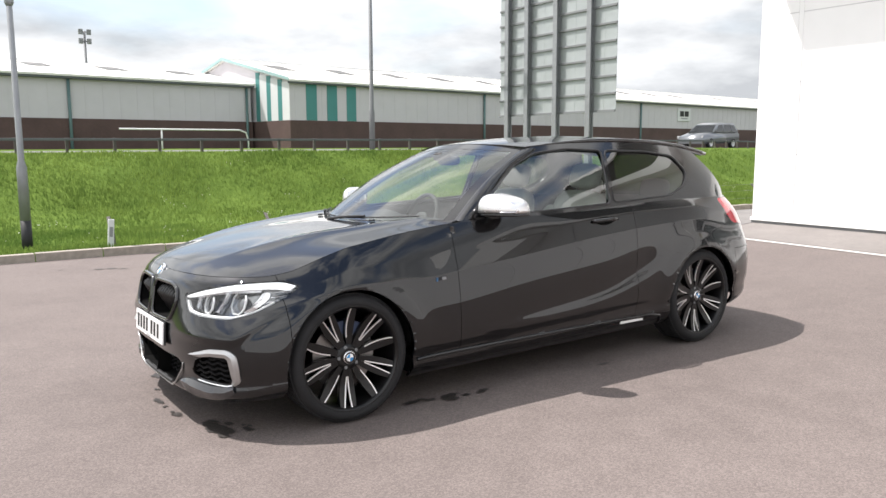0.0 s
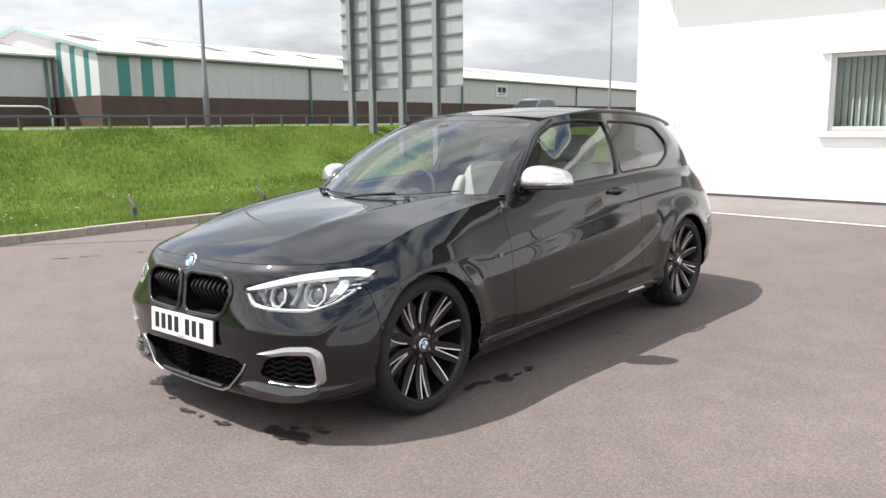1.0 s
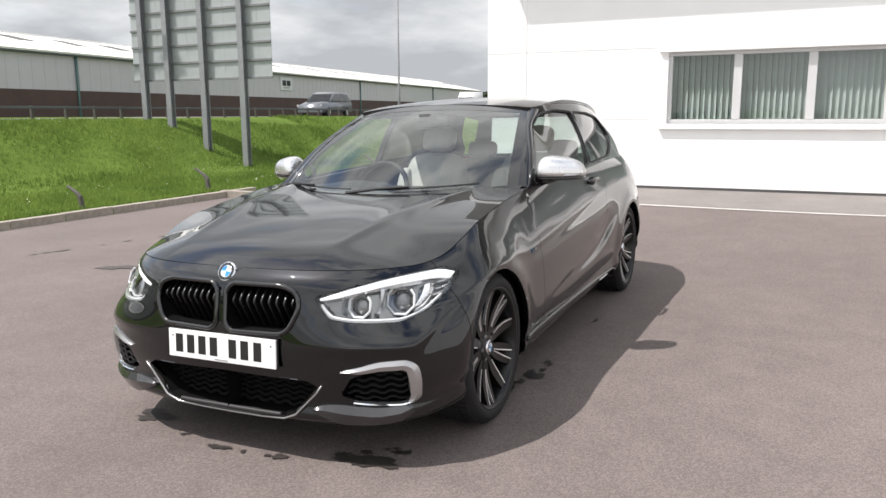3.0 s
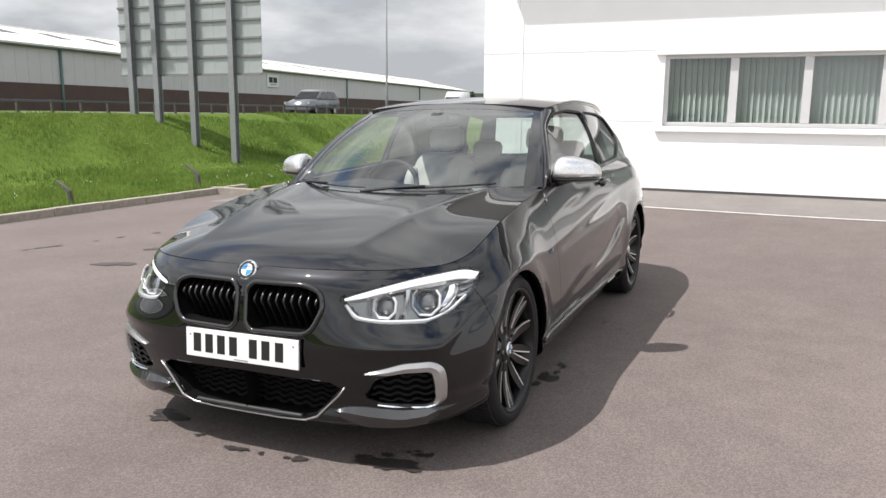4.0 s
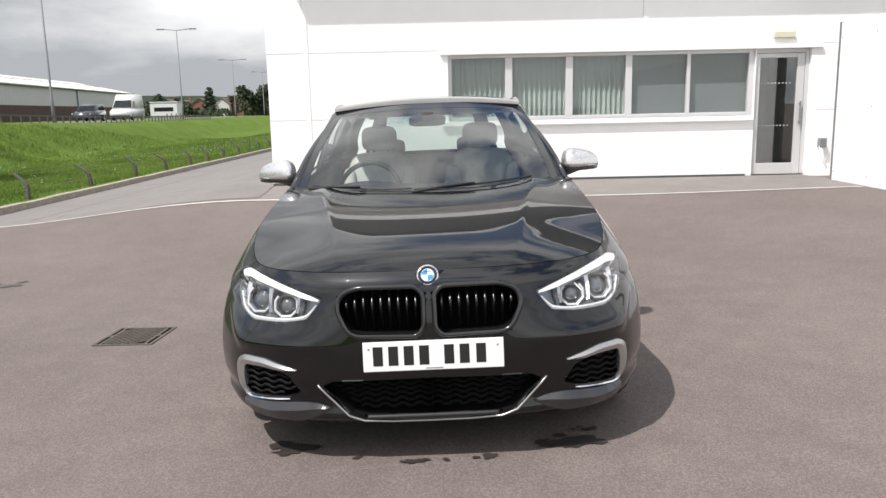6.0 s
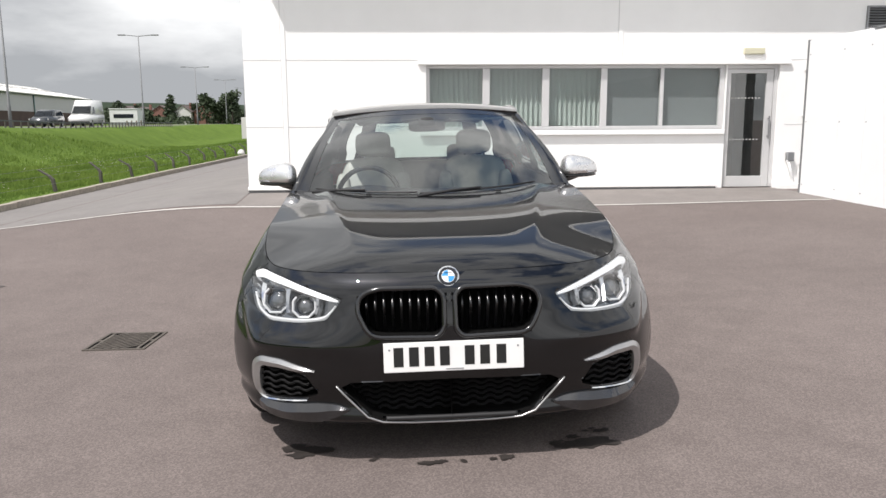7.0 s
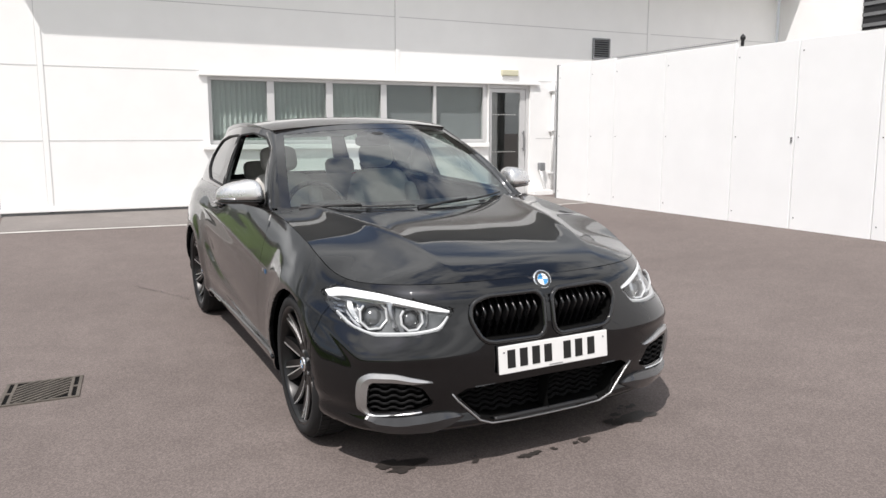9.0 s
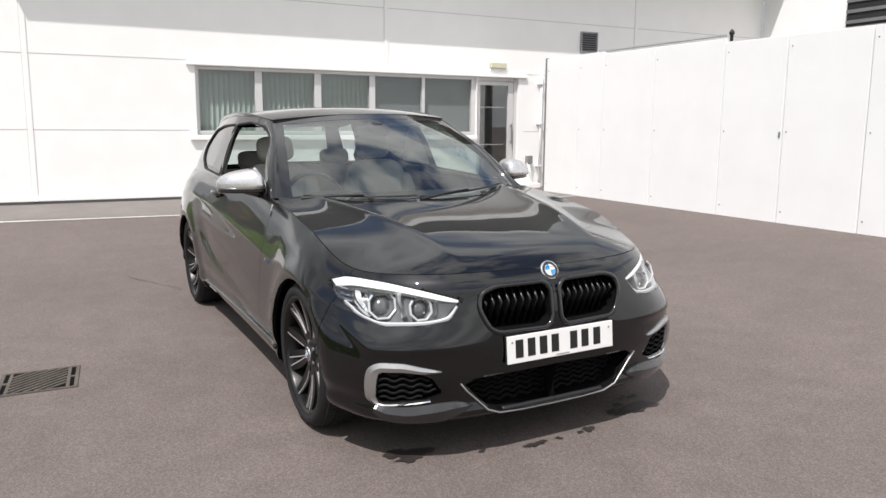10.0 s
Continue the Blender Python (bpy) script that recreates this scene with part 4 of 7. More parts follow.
build_tree(-9.3, 56.0, 4.9, 1.75, 11, M_LEAF, "round-headed green tree beside the lane", 4200, 0.13, 0.22)
for x, y, h, r, s in ((-10.9, 78, 7.2, 0.75, 1), (-9.5, 79, 9.0, 0.95, 2), (-8.2, 80, 8.2, 0.9, 3), (-7.0, 80, 7.6, 0.9, 4)):
    build_tree(x, y, h, r, s, M_LEAF_D, "tall narrow dark conifer behind the lane", 1300, 0.16, 0.1, True)
for x, y, h, r, s in ((-67.5, 222, 8.0, 2.0, 21), (-56, 216, 8.6, 3.4, 22), (-52.2, 218, 7.6, 3.4, 23), (-48.5, 214, 9.6, 3.3, 24), (-85, 230, 7.0, 3.2, 25), (-92, 226, 7.2, 3.0, 26), (-61.5, 226, 6.6, 2.4, 27), (-71.5, 214, 4.6, 2.2, 28), (-45.0, 226, 7.2, 2.6, 29), (-80.5, 236, 6.0, 2.2, 30)):
    build_tree(x, y, h, r, s, M_LEAF_D, "dark green tree among far houses", 700, 0.5, 0.12, r < 2.2)


def build_hedge():
    z = ground_height(-8.1, 50)
    e = empty("hedge", Matrix.Translation((-8.1, 50.0, z - 0.05)))
    tagged(e, "clipped rounded green hedge at the end of the lane", "hedge")
    lobes = [(-0.95 + 0.38 * k, 0.1 * math.sin(k * 2.0), 0.55, 0.50, 0.62) for k in range(6)]
    me = bpy.data.meshes.new("leaves")
    v, f = crown_mesh(lobes, 3600, 0.07, 5)
    me.from_pydata(v, [], f)
    me.materials.append(M_LEAF)
    c = new("leaves", me)
    c.parent = e
    bm = bmesh.new()
    for k in range(6):
        add_tube(bm, [(-0.95 + 0.38 * k, 0, 0), (-0.9 + 0.38 * k, 0.05, 0.8)], [0.03, 0.012], 6)
    part("stems", bm, M_BARK, e)


build_hedge()


def build_lane_sign():
    z = ground_height(-8.1, 38)
    e = empty("lane_sign", Matrix.Translation((-8.1, 38, z)))
    tagged(e, "plain white notice board on two posts beside the lane", "sign board")
    part("board", box_bm((-1.02, -0.02, 0.70 - 0.02), (1.02, 0.02, 1.84), 0.01), M_RENDER, e)
    for s in (-0.7, 0.7):
        part("post", box_bm((s - 0.04, 0.022, -0.2), (s + 0.04, 0.09, 1.8), 0.006), M_STEEL_D, e)
    b = empty("marker_post", Matrix.Translation((-8.35, 36.8, ground_height(-8.35, 36.8))))
    tagged(b, "dark timber marker post by the notice board", "post")
    part("shaft", box_bm((-0.05, -0.05, -0.2), (0.05, 0.05, 1.05), 0.01), M_BLACK, b)
    for x, y in ((-7.62, 30.5), (-7.66, 33.8), (-7.7, 37.0)):
        s = empty("white_boulder", Matrix.Translation((x, y, ground_height(x, y))))
        tagged(s, "white painted boulder on the kerb of the lane", "boulder", group="painted boulders")
        bm = bmesh.new()
        bmesh.ops.create_icosphere(bm, subdivisions=3, radius=0.17)
        for v in bm.verts:
            v.co *= 1 + 0.22 * noise.noise(v.co * 6 + Vector((x, y, 0)))
            v.co.z = v.co.z * 0.95 + 0.13
        part("stone", bm, M_RENDER, s, smooth=True)


build_lane_sign()


def build_totem():
    e = empty("totem_sign", Matrix.Translation((-9.9, 72, ground_height(-9.9, 72))))
    tagged(e, "tall white totem sign with grey bars behind the hedge", "sign")
    part("panel", box_bm((-0.85, -0.1, 0.2), (0.85, 0.1, 4.6), 0.02), M_RENDER, e)
    part("panel", box_bm((0.9, -0.1, 0.2), (1.15, 0.1, 4.6), 0.02), M_STEEL, e)
    for z, w in ((3.1, 0.55), (2.75, 0.4), (2.2, 0.7), (1.9, 0.6)):
        part("letter_bar", box_bm((-w, -0.112, z), (w, -0.101, z + 0.12)), M_STEEL, e)


build_totem()


def build_house(x, y, w, d, eave, ridge, mat, label):
    z = ground_height(x, y)
    e = empty("house", Matrix.Translation((x, y, z)))
    tagged(e, label, "house", group="far houses")
    bm = bmesh.new()
    add_prism(bm, [(-w / 2, -0.3), (w / 2, -0.3), (w / 2, eave), (0, ridge), (-w / 2, eave)], 1, 0, d)
    part("wall", bm, mat, e)
    bm = bmesh.new()
    for s in (-1, 1):
        add_prism(bm, [(s * (w / 2 + 0.3), eave - 0.15), (0, ridge + 0.02), (0, ridge + 0.2), (s * (w / 2 + 0.3), eave + 0.05)], 1, -0.3, d + 0.3)
    roof = part("roof", bm, M_SLATE, e)
    part("chimney", box_bm((w * 0.2, d * 0.4, ridge - 0.8), (w * 0.2 + 0.6, d * 0.4 + 0.9, ridge + 0.9)), M_HOUSE, roof)
    for sx in (-0.25, 0.25):
        for zz in (0.9, 3.4):
            if zz + 1.2 < eave + 0.6:
                part("window", box_bm((w * sx - 0.6, -0.05, zz), (w * sx + 0.6, 0.02, zz + 1.2)), M_HPANE, e)


for x, y, w, d, a, b, mt in ((-70.5, 222, 5.5, 9, 3.4, 5.2, M_HOUSE), (-64.2, 222, 4.6, 9, 3.4, 5.2, M_RENDER), (-59.0, 224, 5, 9, 3.6, 5.5, M_HOUSE), (-77.5, 226, 6.5, 10, 3.0, 4.8, M_RENDER), (-86.5, 240, 6, 9, 3.6, 5.4, M_HOUSE), (-41.5, 224, 6, 8, 2.9, 4.2, M_RENDER)):
    build_house(x, y, w, d, a, b, mt, "far white rendered house with tiled roof" if mt is M_RENDER else "far red brick house with tiled roof and chimney")

rng_w = np.random.default_rng(77)
lobes = [(float(x), float(rng_w.uniform(206, 240)), float(rng_w.uniform(1.0, 4.2)), float(rng_w.uniform(2.0, 3.6)), float(rng_w.uniform(1.6, 3.0))) for x in np.arange(-130, -34, 2.3)]
me = bpy.data.meshes.new("woodland")
v, f = crown_mesh(lobes, 12000, 0.5, 8)
me.from_pydata(v, [], f)
me.materials.append(M_LEAF_D)
tagged(new("woodland", me), "far belt of dark trees and hedges", "woodland", kind="stuff")
bm = bmesh.new()
rows = []
for lift in (-3.0, 1.0):
    rows.append([(x, 640 + 40 * math.sin(x * 0.004), (0 if lift < 0 else 15 + 5.0 * noise.noise(Vector((x * 0.006, 3.1, 0))) + 1.6 * noise.noise(Vector((x * 0.05, 7.7, 0)))) + (lift if lift < 0 else 0)) for x in range(-700, 701, 7)])
rows.append([(x, 900, 16) for x in range(-700, 701, 7)])
add_grid(bm, rows)
tagged(link("backdrop", bm, M_FARWOOD), "low wooded hills on the horizon", "hills", kind="structure")

# floodlight mast behind the lower warehouse
e = empty("floodlight_mast", Matrix.Translation((-90, 13.7, 0)))
tagged(e, "tall floodlight mast behind the warehouse roof", "floodlight")
bm = bmesh.new()
add_tube(bm, [(0, 0, -0.5), (0, 0, 14.0)], [0.22, 0.12], 8)
part("mast", bm, M_STEEL_D, e, smooth=True)
for z in (12.9, 13.9):
    part("cross_bar", box_bm((-0.05, -0.65, z - 0.05), (0.05, 0.65, z + 0.05)), M_STEEL_D, e)
    for k in (-1, 1):
        part("floodlight", box_bm((0.05, 0.42 * k - 0.22, z - 0.28), (0.4, 0.42 * k + 0.22, z + 0.28), 0.04), M_STEEL_D, e)

# strands along the verge posts
bm = bmesh.new()
for z in (0.25, 0.45, 0.62):
    add_tube(bm, [(post_line(y), y, ground_height(post_line(y), y) - 0.05 + z) for y in [10 + 1.3 * k for k in range(24)]], 0.0025, 4)
tagged(link("fence_wire", bm, M_STEEL_D), "thin sagging wire strands between verge posts", "wire", kind="stuff")

# ---- the car ----
# Car frame: x to its left, y to its rear, z up, origin on the ground midway between the axles.
from mathutils import bvhtree

CAR = pose(-0.002, 0, -0.004, 0, -1.2, 0.4)
AXLE_F, AXLE_R, HUB_Z, ARCH_R = -1.345, 1.345, 0.318, 0.340


def paint_material():
    m = material("black_metallic_paint", (0.0040, 0.0044, 0.0060), 0.38, 0.8, coat=1.0, scale=900, vary=0.3, spec=0.2)
    m.node_tree.nodes["Principled BSDF"].inputs["Coat Roughness"].default_value = 0.012
    m.node_tree.nodes["Principled BSDF"].inputs["Coat IOR"].default_value = 1.57
    return m


M_PAINT = paint_material()
M_GLOSS = material("gloss_black_trim", (0.008, 0.008, 0.009), 0.12, coat=0.6, vary=0.2)
M_TRIM = material("satin_black_plastic", (0.014, 0.014, 0.015), 0.55, vary=0.3, scale=40, bump=0.15, bump_scale=300, distance=0.002)
M_VOID = material("underbody_black", (0.006, 0.006, 0.006), 0.9, vary=0.3, spec=0.08)
M_TYRE = material("tyre_rubber", (0.022, 0.022, 0.023), 0.75, vary=0.3, spec=0.25, scale=20, bump=0.2, bump_scale=200, distance=0.002)
M_RIM = material("gloss_black_alloy", (0.006, 0.006, 0.0065), 0.32, 0.0, coat=0.15, vary=0.2, spec=0.3)
M_CUT = material("machined_alloy", (0.95, 0.95, 0.95), 0.42, 0.9, scale=120, vary=0.1)
M_DISC = material("brake_disc_steel", (0.36, 0.35, 0.34), 0.35, 1.0, scale=60, vary=0.3)
M_CALIPER = material("blue_grey_caliper", (0.05, 0.07, 0.13), 0.45, vary=0.2)
M_SILVER = material("satin_silver_trim", (0.46, 0.46, 0.46), 0.32, 0.85, scale=80, vary=0.08)
M_CAP = material("silver_mirror_cap", (0.74, 0.74, 0.74), 0.28, 0.8, scale=30, vary=0.02)
M_CHROME = material("chrome", (0.82, 0.82, 0.83), 0.08, 1.0, vary=0.05)
M_LAMP_IN = material("lamp_housing_grey", (0.55, 0.56, 0.58), 0.22, 0.85, vary=0.2)
M_LAMP_DK = material("lamp_housing_dark", (0.12, 0.125, 0.13), 0.25, 0.6, vary=0.2)
M_LAMP_MID = material("lamp_housing_silver", (0.24, 0.245, 0.25), 0.12, 0.8, vary=0.3)
M_SLAT = material("satin_black_slat", (0.006, 0.006, 0.0065), 0.28, vary=0.2, spec=0.7)
M_PROJ = material("projector_glass", (0.13, 0.135, 0.14), 0.08, 0.5, coat=1.0, vary=0.2)
M_MESH = material("mesh_plastic", (0.007, 0.007, 0.0075), 0.6, vary=0.2, spec=0.15)
M_DRL = material("white_light_guide", (0.90, 0.91, 0.92), 0.25, vary=0.03)
M_DRL.node_tree.nodes["Principled BSDF"].inputs["Emission Color"].default_value = (1.0, 1.0, 1.0, 1)
M_DRL.node_tree.nodes["Principled BSDF"].inputs["Emission Strength"].default_value = 0.25
M_RING = material("frosted_ring", (0.60, 0.61, 0.62), 0.3, 0.2, vary=0.05)
M_PLATE = material("number_plate_white", (0.80, 0.80, 0.79), 0.35, vary=0.04)
M_INK = material("plate_black", (0.01, 0.01, 0.01), 0.5)
M_BLUE = material("emblem_blue", (0.03, 0.24, 0.52), 0.25, coat=0.5)
M_BADGE = material("badge_blue", (0.06, 0.14, 0.26), 0.3, vary=0.1)
M_RED = material("tail_lamp_red", (0.55, 0.012, 0.03), 0.12, coat=0.8, vary=0.2)
M_LEATHER = material("oyster_leather", (0.50, 0.485, 0.46), 0.5, vary=0.12, scale=30, bump=0.15, bump_scale=150, distance=0.003)
M_DASH = material("dark_dash_plastic", (0.02, 0.02, 0.021), 0.65, vary=0.25, scale=30)
M_HEADLINE = material("headlining_grey", (0.36, 0.36, 0.35), 0.9, vary=0.1)
G_SCREEN = glass("windscreen_glass", (0.72, 0.80, 0.77), base=0.115)
G_SIDE = glass("door_glass", (0.70, 0.79, 0.75), base=0.17)
G_DARK = glass("privacy_glass", (0.13, 0.14, 0.14), base=0.12)
G_LENS = glass("lamp_lens", (0.97, 0.98, 0.98), base=0.04)

car = empty("car", CAR)
tagged(car, "black three-door hatchback with silver mirror caps parked on the tarmac", "car")

# front and rear profiles on the centre line, by level 0 (lower lip) to 1 (upper rim)
F_NOSE = curve((0, -2.020), (0.05, -2.055), (0.15, -2.042), (0.33, -2.062), (0.48, -2.068), (0.60, -2.062), (0.75, -2.050), (0.88, -2.034), (0.95, -2.015), (1, -1.985), soft=0.012)
F_TAIL = curve((0, 2.12), (0.1, 2.19), (0.3, 2.22), (0.45, 2.235), (0.6, 2.22), (0.8, 2.20), (1, 2.12))
F_BASE = curve((0, 0.805), (0.05, 0.846), (0.115, 0.862), (0.15, 0.858), (0.25, 0.876), (0.36, 0.880), (0.48, 0.876), (0.60, 0.869), (0.735, 0.857), (1, 0.857), soft=0.012)
TL, TU = 50 / 68, 58 / 68
F_LOWER = curve((-1.3, 0.64), (-0.9, 0.660), (-0.705, 0.674), (-0.066, 0.737), (0.794, 0.821), (1.3, 0.85), (1.7, 0.85), soft=0.08)
F_UPPER = curve((-1.3, 0.74), (-0.9, 0.762), (-0.69, 0.786), (-0.257, 0.829), (0.336, 0.902), (0.8, 0.930), (1.3, 0.94), (1.7, 0.93), soft=0.08)
F_SCOOP = curve((-0.6, 0.36), (0.1, 0.400), (0.41, 0.436), (0.714, 0.520), (0.95, 0.62), soft=0.06)
F_WIDTH = curve((-2.1, 0.985), (-1.8, 0.99), (-1.345, 1.008), (-0.8, 0.992), (0.0, 0.985), (0.7, 0.992), (1.345, 1.014), (1.8, 0.992), (2.2, 0.94), soft=0.08)
F_RIMX = curve((-2.1, 0.80), (-1.9, 0.80), (-1.7, 0.783), (-1.25, 0.765), (-0.9, 0.762), (-0.6, 0.768), (-0.2, 0.785), (0.5, 0.790), (1.1, 0.782), (1.6, 0.760), (2.15, 0.69), soft=0.08)
F_RIMZ_F = curve((0, 0.742), (0.45, 0.738), (0.62, 0.739), (0.75, 0.756), (0.88, 0.808), (1, 0.862), soft=0.025)
F_RIMZ = curve((-1.25, 0.862), (-1.0, 0.901), (-0.6, 0.938), (0, 0.947), (0.5, 0.967), (1.1, 0.985), (1.45, 0.985), (1.9, 0.985), (2.2, 0.95), soft=0.06)
F_LOWZ = curve((-2.1, 0.160), (-1.9, 0.165), (-1.6, 0.18), (-1.2, 0.155), (0.9, 0.172), (1.5, 0.2), (2.2, 0.24))
CORNER_F = curve((0, -1.52), (0.50, -1.50), (0.80, -1.28), (1, -1.25), soft=0.04)
CORNER_R = curve((0, 1.72), (0.5, 1.68), (0.8, 1.5), (1, 1.45), soft=0.04)


def shell_point(u, t):
    """u: 0 nose centre .. 1 front corner .. 2 rear corner .. 3 tail centre; t: level 0 .. 1."""
    front, rear = float(CORNER_F(t)), float(CORNER_R(t))
    if u <= 1:
        th, n = u * math.pi / 2, 3.1 - 0.42 * t
        X, Y = math.sin(th) ** (2 / n), 1 - math.cos(th) ** (2 / n)
        y = float(F_NOSE(t)) * (1 - Y) + front * Y
        zr = float(F_RIMZ_F(u))
    elif u <= 2:
        X, y = 1.0, front + (rear - front) * (u - 1)
        zr = float(F_RIMZ(max(y, -1.25)))
    else:
        th, n = (3 - u) * math.pi / 2, 2.7
        X, Y = math.sin(th) ** (2 / n), 1 - math.cos(th) ** (2 / n)
        y = float(F_TAIL(t)) * (1 - Y) + rear * Y
        zr = float(F_RIMZ(y))
    fw, rx = float(F_WIDTH(y)), float(F_RIMX(y))
    wide, band = float(F_BASE(TL)) * fw, 0.826 * fw
    if t <= TL:
        w = float(F_BASE(t)) * fw
    elif t <= TU:
        w = wide + (band - wide) * (t - TL) / (TU - TL)
    else:
        q = (t - TU) / (1 - TU)
        w = band + (rx - band) * (0.75 * q + 0.25 * q * q)
    # the two door creases climb towards the tail
    z0 = float(F_LOWZ(y))
    z = z0 + t * (zr - z0)
    k = ease(-1.2, -0.85, y) * (1 - ease(1.25, 1.75, y))
    if k:
        z = z * (1 - k) + k * float(np.interp(t, (0, TL, TU, 1), (z0, float(F_LOWER(y)), float(F_UPPER(y)), zr)))
    for yc in (AXLE_F, AXLE_R):
        r = math.hypot(y - yc, z - HUB_Z)
        w += 0.014 * math.exp(-((r - 0.36) / 0.07) ** 2) * (0.25 + 0.75 * (z > 0.2))
    d = z - float(F_SCOOP(y)) - 0.022
    w -= 0.017 * math.exp(-(d / (0.11 if d > 0 else 0.034)) ** 2) * ease(-0.75, 0.3, y) * (1 - ease(0.70, 1.0, y))
    # ledge across the bumper corners under the lamps, sweeping up into the arch
    x = w * X
    if u < 1 and x > 0.3:
        d = z - 0.476 - 0.135 * ease(0.74, 0.86, x)
        out = 0.017 * math.exp(-(d / 0.10) ** 2 if d > 0 else -(d / 0.028) ** 2) * ease(0.28, 0.60, x) * ease(-1.52, -1.72, y) * (1 - 0.65 * ease(0.72, 0.86, x))
        y -= out
        x += out * 0.4 * ease(0.6, 0.8, x)
    return Vector((x, y, z))


US = [i / 80 for i in range(80)] + [1 + i / 92 for i in range(92)] + [2 + i / 26 for i in range(27)]
TS = [i / 68 for i in range(69)]
SHELL = [[shell_point(u, t) for u in US] for t in TS]


def hood_center(y):
    return float(F_HOOD(y))


F_HOOD = curve((-1.985, 0.742), (-1.95, 0.772), (-1.88, 0.803), (-1.72, 0.842), (-1.5, 0.880), (-1.2, 0.913), (-0.95, 0.930), (-0.78, 0.936), soft=0.035)
F_RIDGE = curve((-2.0, 0.33), (-1.5, 0.42), (-1.0, 0.52), (-0.6, 0.58), soft=0.1)


def hood_point(rim, v):
    """From the rim (v = 0) to the centre line (v = 1)."""
    x = rim.x * (1 - v)
    c = 1 - (1 - v) ** 2
    y = rim.y - 0.17 * float(smooth01(-1.25, -0.66, rim.y)) * c
    z = hood_center(y) + (rim.z - hood_center(y)) * (1 - v) ** 2.6
    d = x - float(F_RIDGE(y))
    ridge = math.exp(-(math.sqrt(d * d + 8e-5) - 0.009) / (0.085 if d < 0 else 0.06))
    return Vector((x, y, z + 0.019 * ridge * ease(-1.98, -1.50, y)))


RIM = [p.copy() for p in SHELL[-1]]
HOOD_ROWS = [[hood_point(p, i / 60) for i in range(61)] for p in RIM if p.y < -0.655]


def half_shell():
    bm = bmesh.new()
    add_grid(bm, SHELL)
    return bm


def tree_of(bm):
    bm.normal_update()
    return bvhtree.BVHTree.FromBMesh(bm)


_b = half_shell()
TREE = tree_of(_b)
_b.free()
_b = bmesh.new()
add_grid(_b, HOOD_ROWS)
TREE_HOOD = tree_of(_b)
_b.free()


def front_at(x, z, lift=0.0):
    hit = TREE.ray_cast(Vector((max(abs(x), 0.002), -4, z)), Vector((0, 1, 0)))
    p, n = hit[0], hit[1]
    if p is None:
        return Vector((x, -1.6, z)), Vector((0, -1, 0))
    n = n if n.y < 0 else -n
    p = p + n * lift
    return (Vector((p.x, p.y, p.z)), n) if x >= 0 else (Vector((-p.x, p.y, p.z)), Vector((-n.x, n.y, n.z)))


def side_at(y, z, lift=0.0, sign=1):
    hit = TREE.ray_cast(Vector((3, y, z)), Vector((-1, 0, 0)))
    p, n = hit[0], hit[1]
    n = n if n.x > 0 else -n
    p = p + n * lift
    return Vector((p.x * sign, p.y, p.z)), Vector((n.x * sign, n.y, n.z))


def inside(poly, a, b):
    c, j = False, len(poly) - 1
    for i in range(len(poly)):
        (xi, yi), (xj, yj) = poly[i], poly[j]
        if (yi > b) != (yj > b) and a < (xj - xi) * (b - yi) / (yj - yi) + xi:
            c = not c
        j = i
    return c


def round_poly(pts, radius=0.03, n=4):
    """Polygon with rounded corners."""
    out = []
    k = len(pts)
    for i in range(k):
        a, b, c = Vector(pts[i - 1]), Vector(pts[i]), Vector(pts[(i + 1) % k])
        r = min(radius, (a - b).length * 0.45, (c - b).length * 0.45)
        p, q = b + (a - b).normalized() * r, b + (c - b).normalized() * r
        for s in range(n + 1):
            t = s / n
            out.append(tuple(p * (1 - t) ** 2 + b * 2 * t * (1 - t) + q * t * t))
    return out


def carve(bm, poly, ij, mask):
    """Cut the faces along a polygon seen along one axis; gives back the faces inside."""
    i, j = ij
    k = 3 - i - j
    n = len(poly)
    for s in range(n):
        p, q = poly[s], poly[(s + 1) % n]
        lo = (min(p[0], q[0]) - 1e-4, min(p[1], q[1]) - 1e-4)
        hi = (max(p[0], q[0]) + 1e-4, max(p[1], q[1]) + 1e-4)
        faces = []
        for f in bm.faces:
            if not mask(f):
                continue
            a = [v.co[i] for v in f.verts]
            if max(a) < lo[0] or min(a) > hi[0]:
                continue
            b = [v.co[j] for v in f.verts]
            if max(b) < lo[1] or min(b) > hi[1]:
                continue
            faces.append(f)
        if not faces:
            continue
        co, no = [0, 0, 0], [0, 0, 0]
        co[i], co[j] = p
        no[i], no[j] = q[1] - p[1], p[0] - q[0]
        if abs(no[i]) + abs(no[j]) < 1e-7:
            continue
        geom = list({*faces, *(e for f in faces for e in f.edges), *(v for f in faces for v in f.verts)})
        bmesh.ops.bisect_plane(bm, geom=geom, dist=1e-5, plane_co=co, plane_no=no)
    out = []
    for f in bm.faces:
        if mask(f):
            c = f.calc_center_median()
            if inside(poly, c[i], c[j]):
                out.append(f)
    return out


def take(bm, faces):
    """Move the faces into a bmesh of their own."""
    out = bmesh.new()
    seen = {}
    for f in faces:
        vs = []
        for v in f.verts:
            if v not in seen:
                seen[v] = out.verts.new(v.co)
            vs.append(seen[v])
        out.faces.new(vs)
    bmesh.ops.delete(bm, geom=faces, context="FACES")
    return out


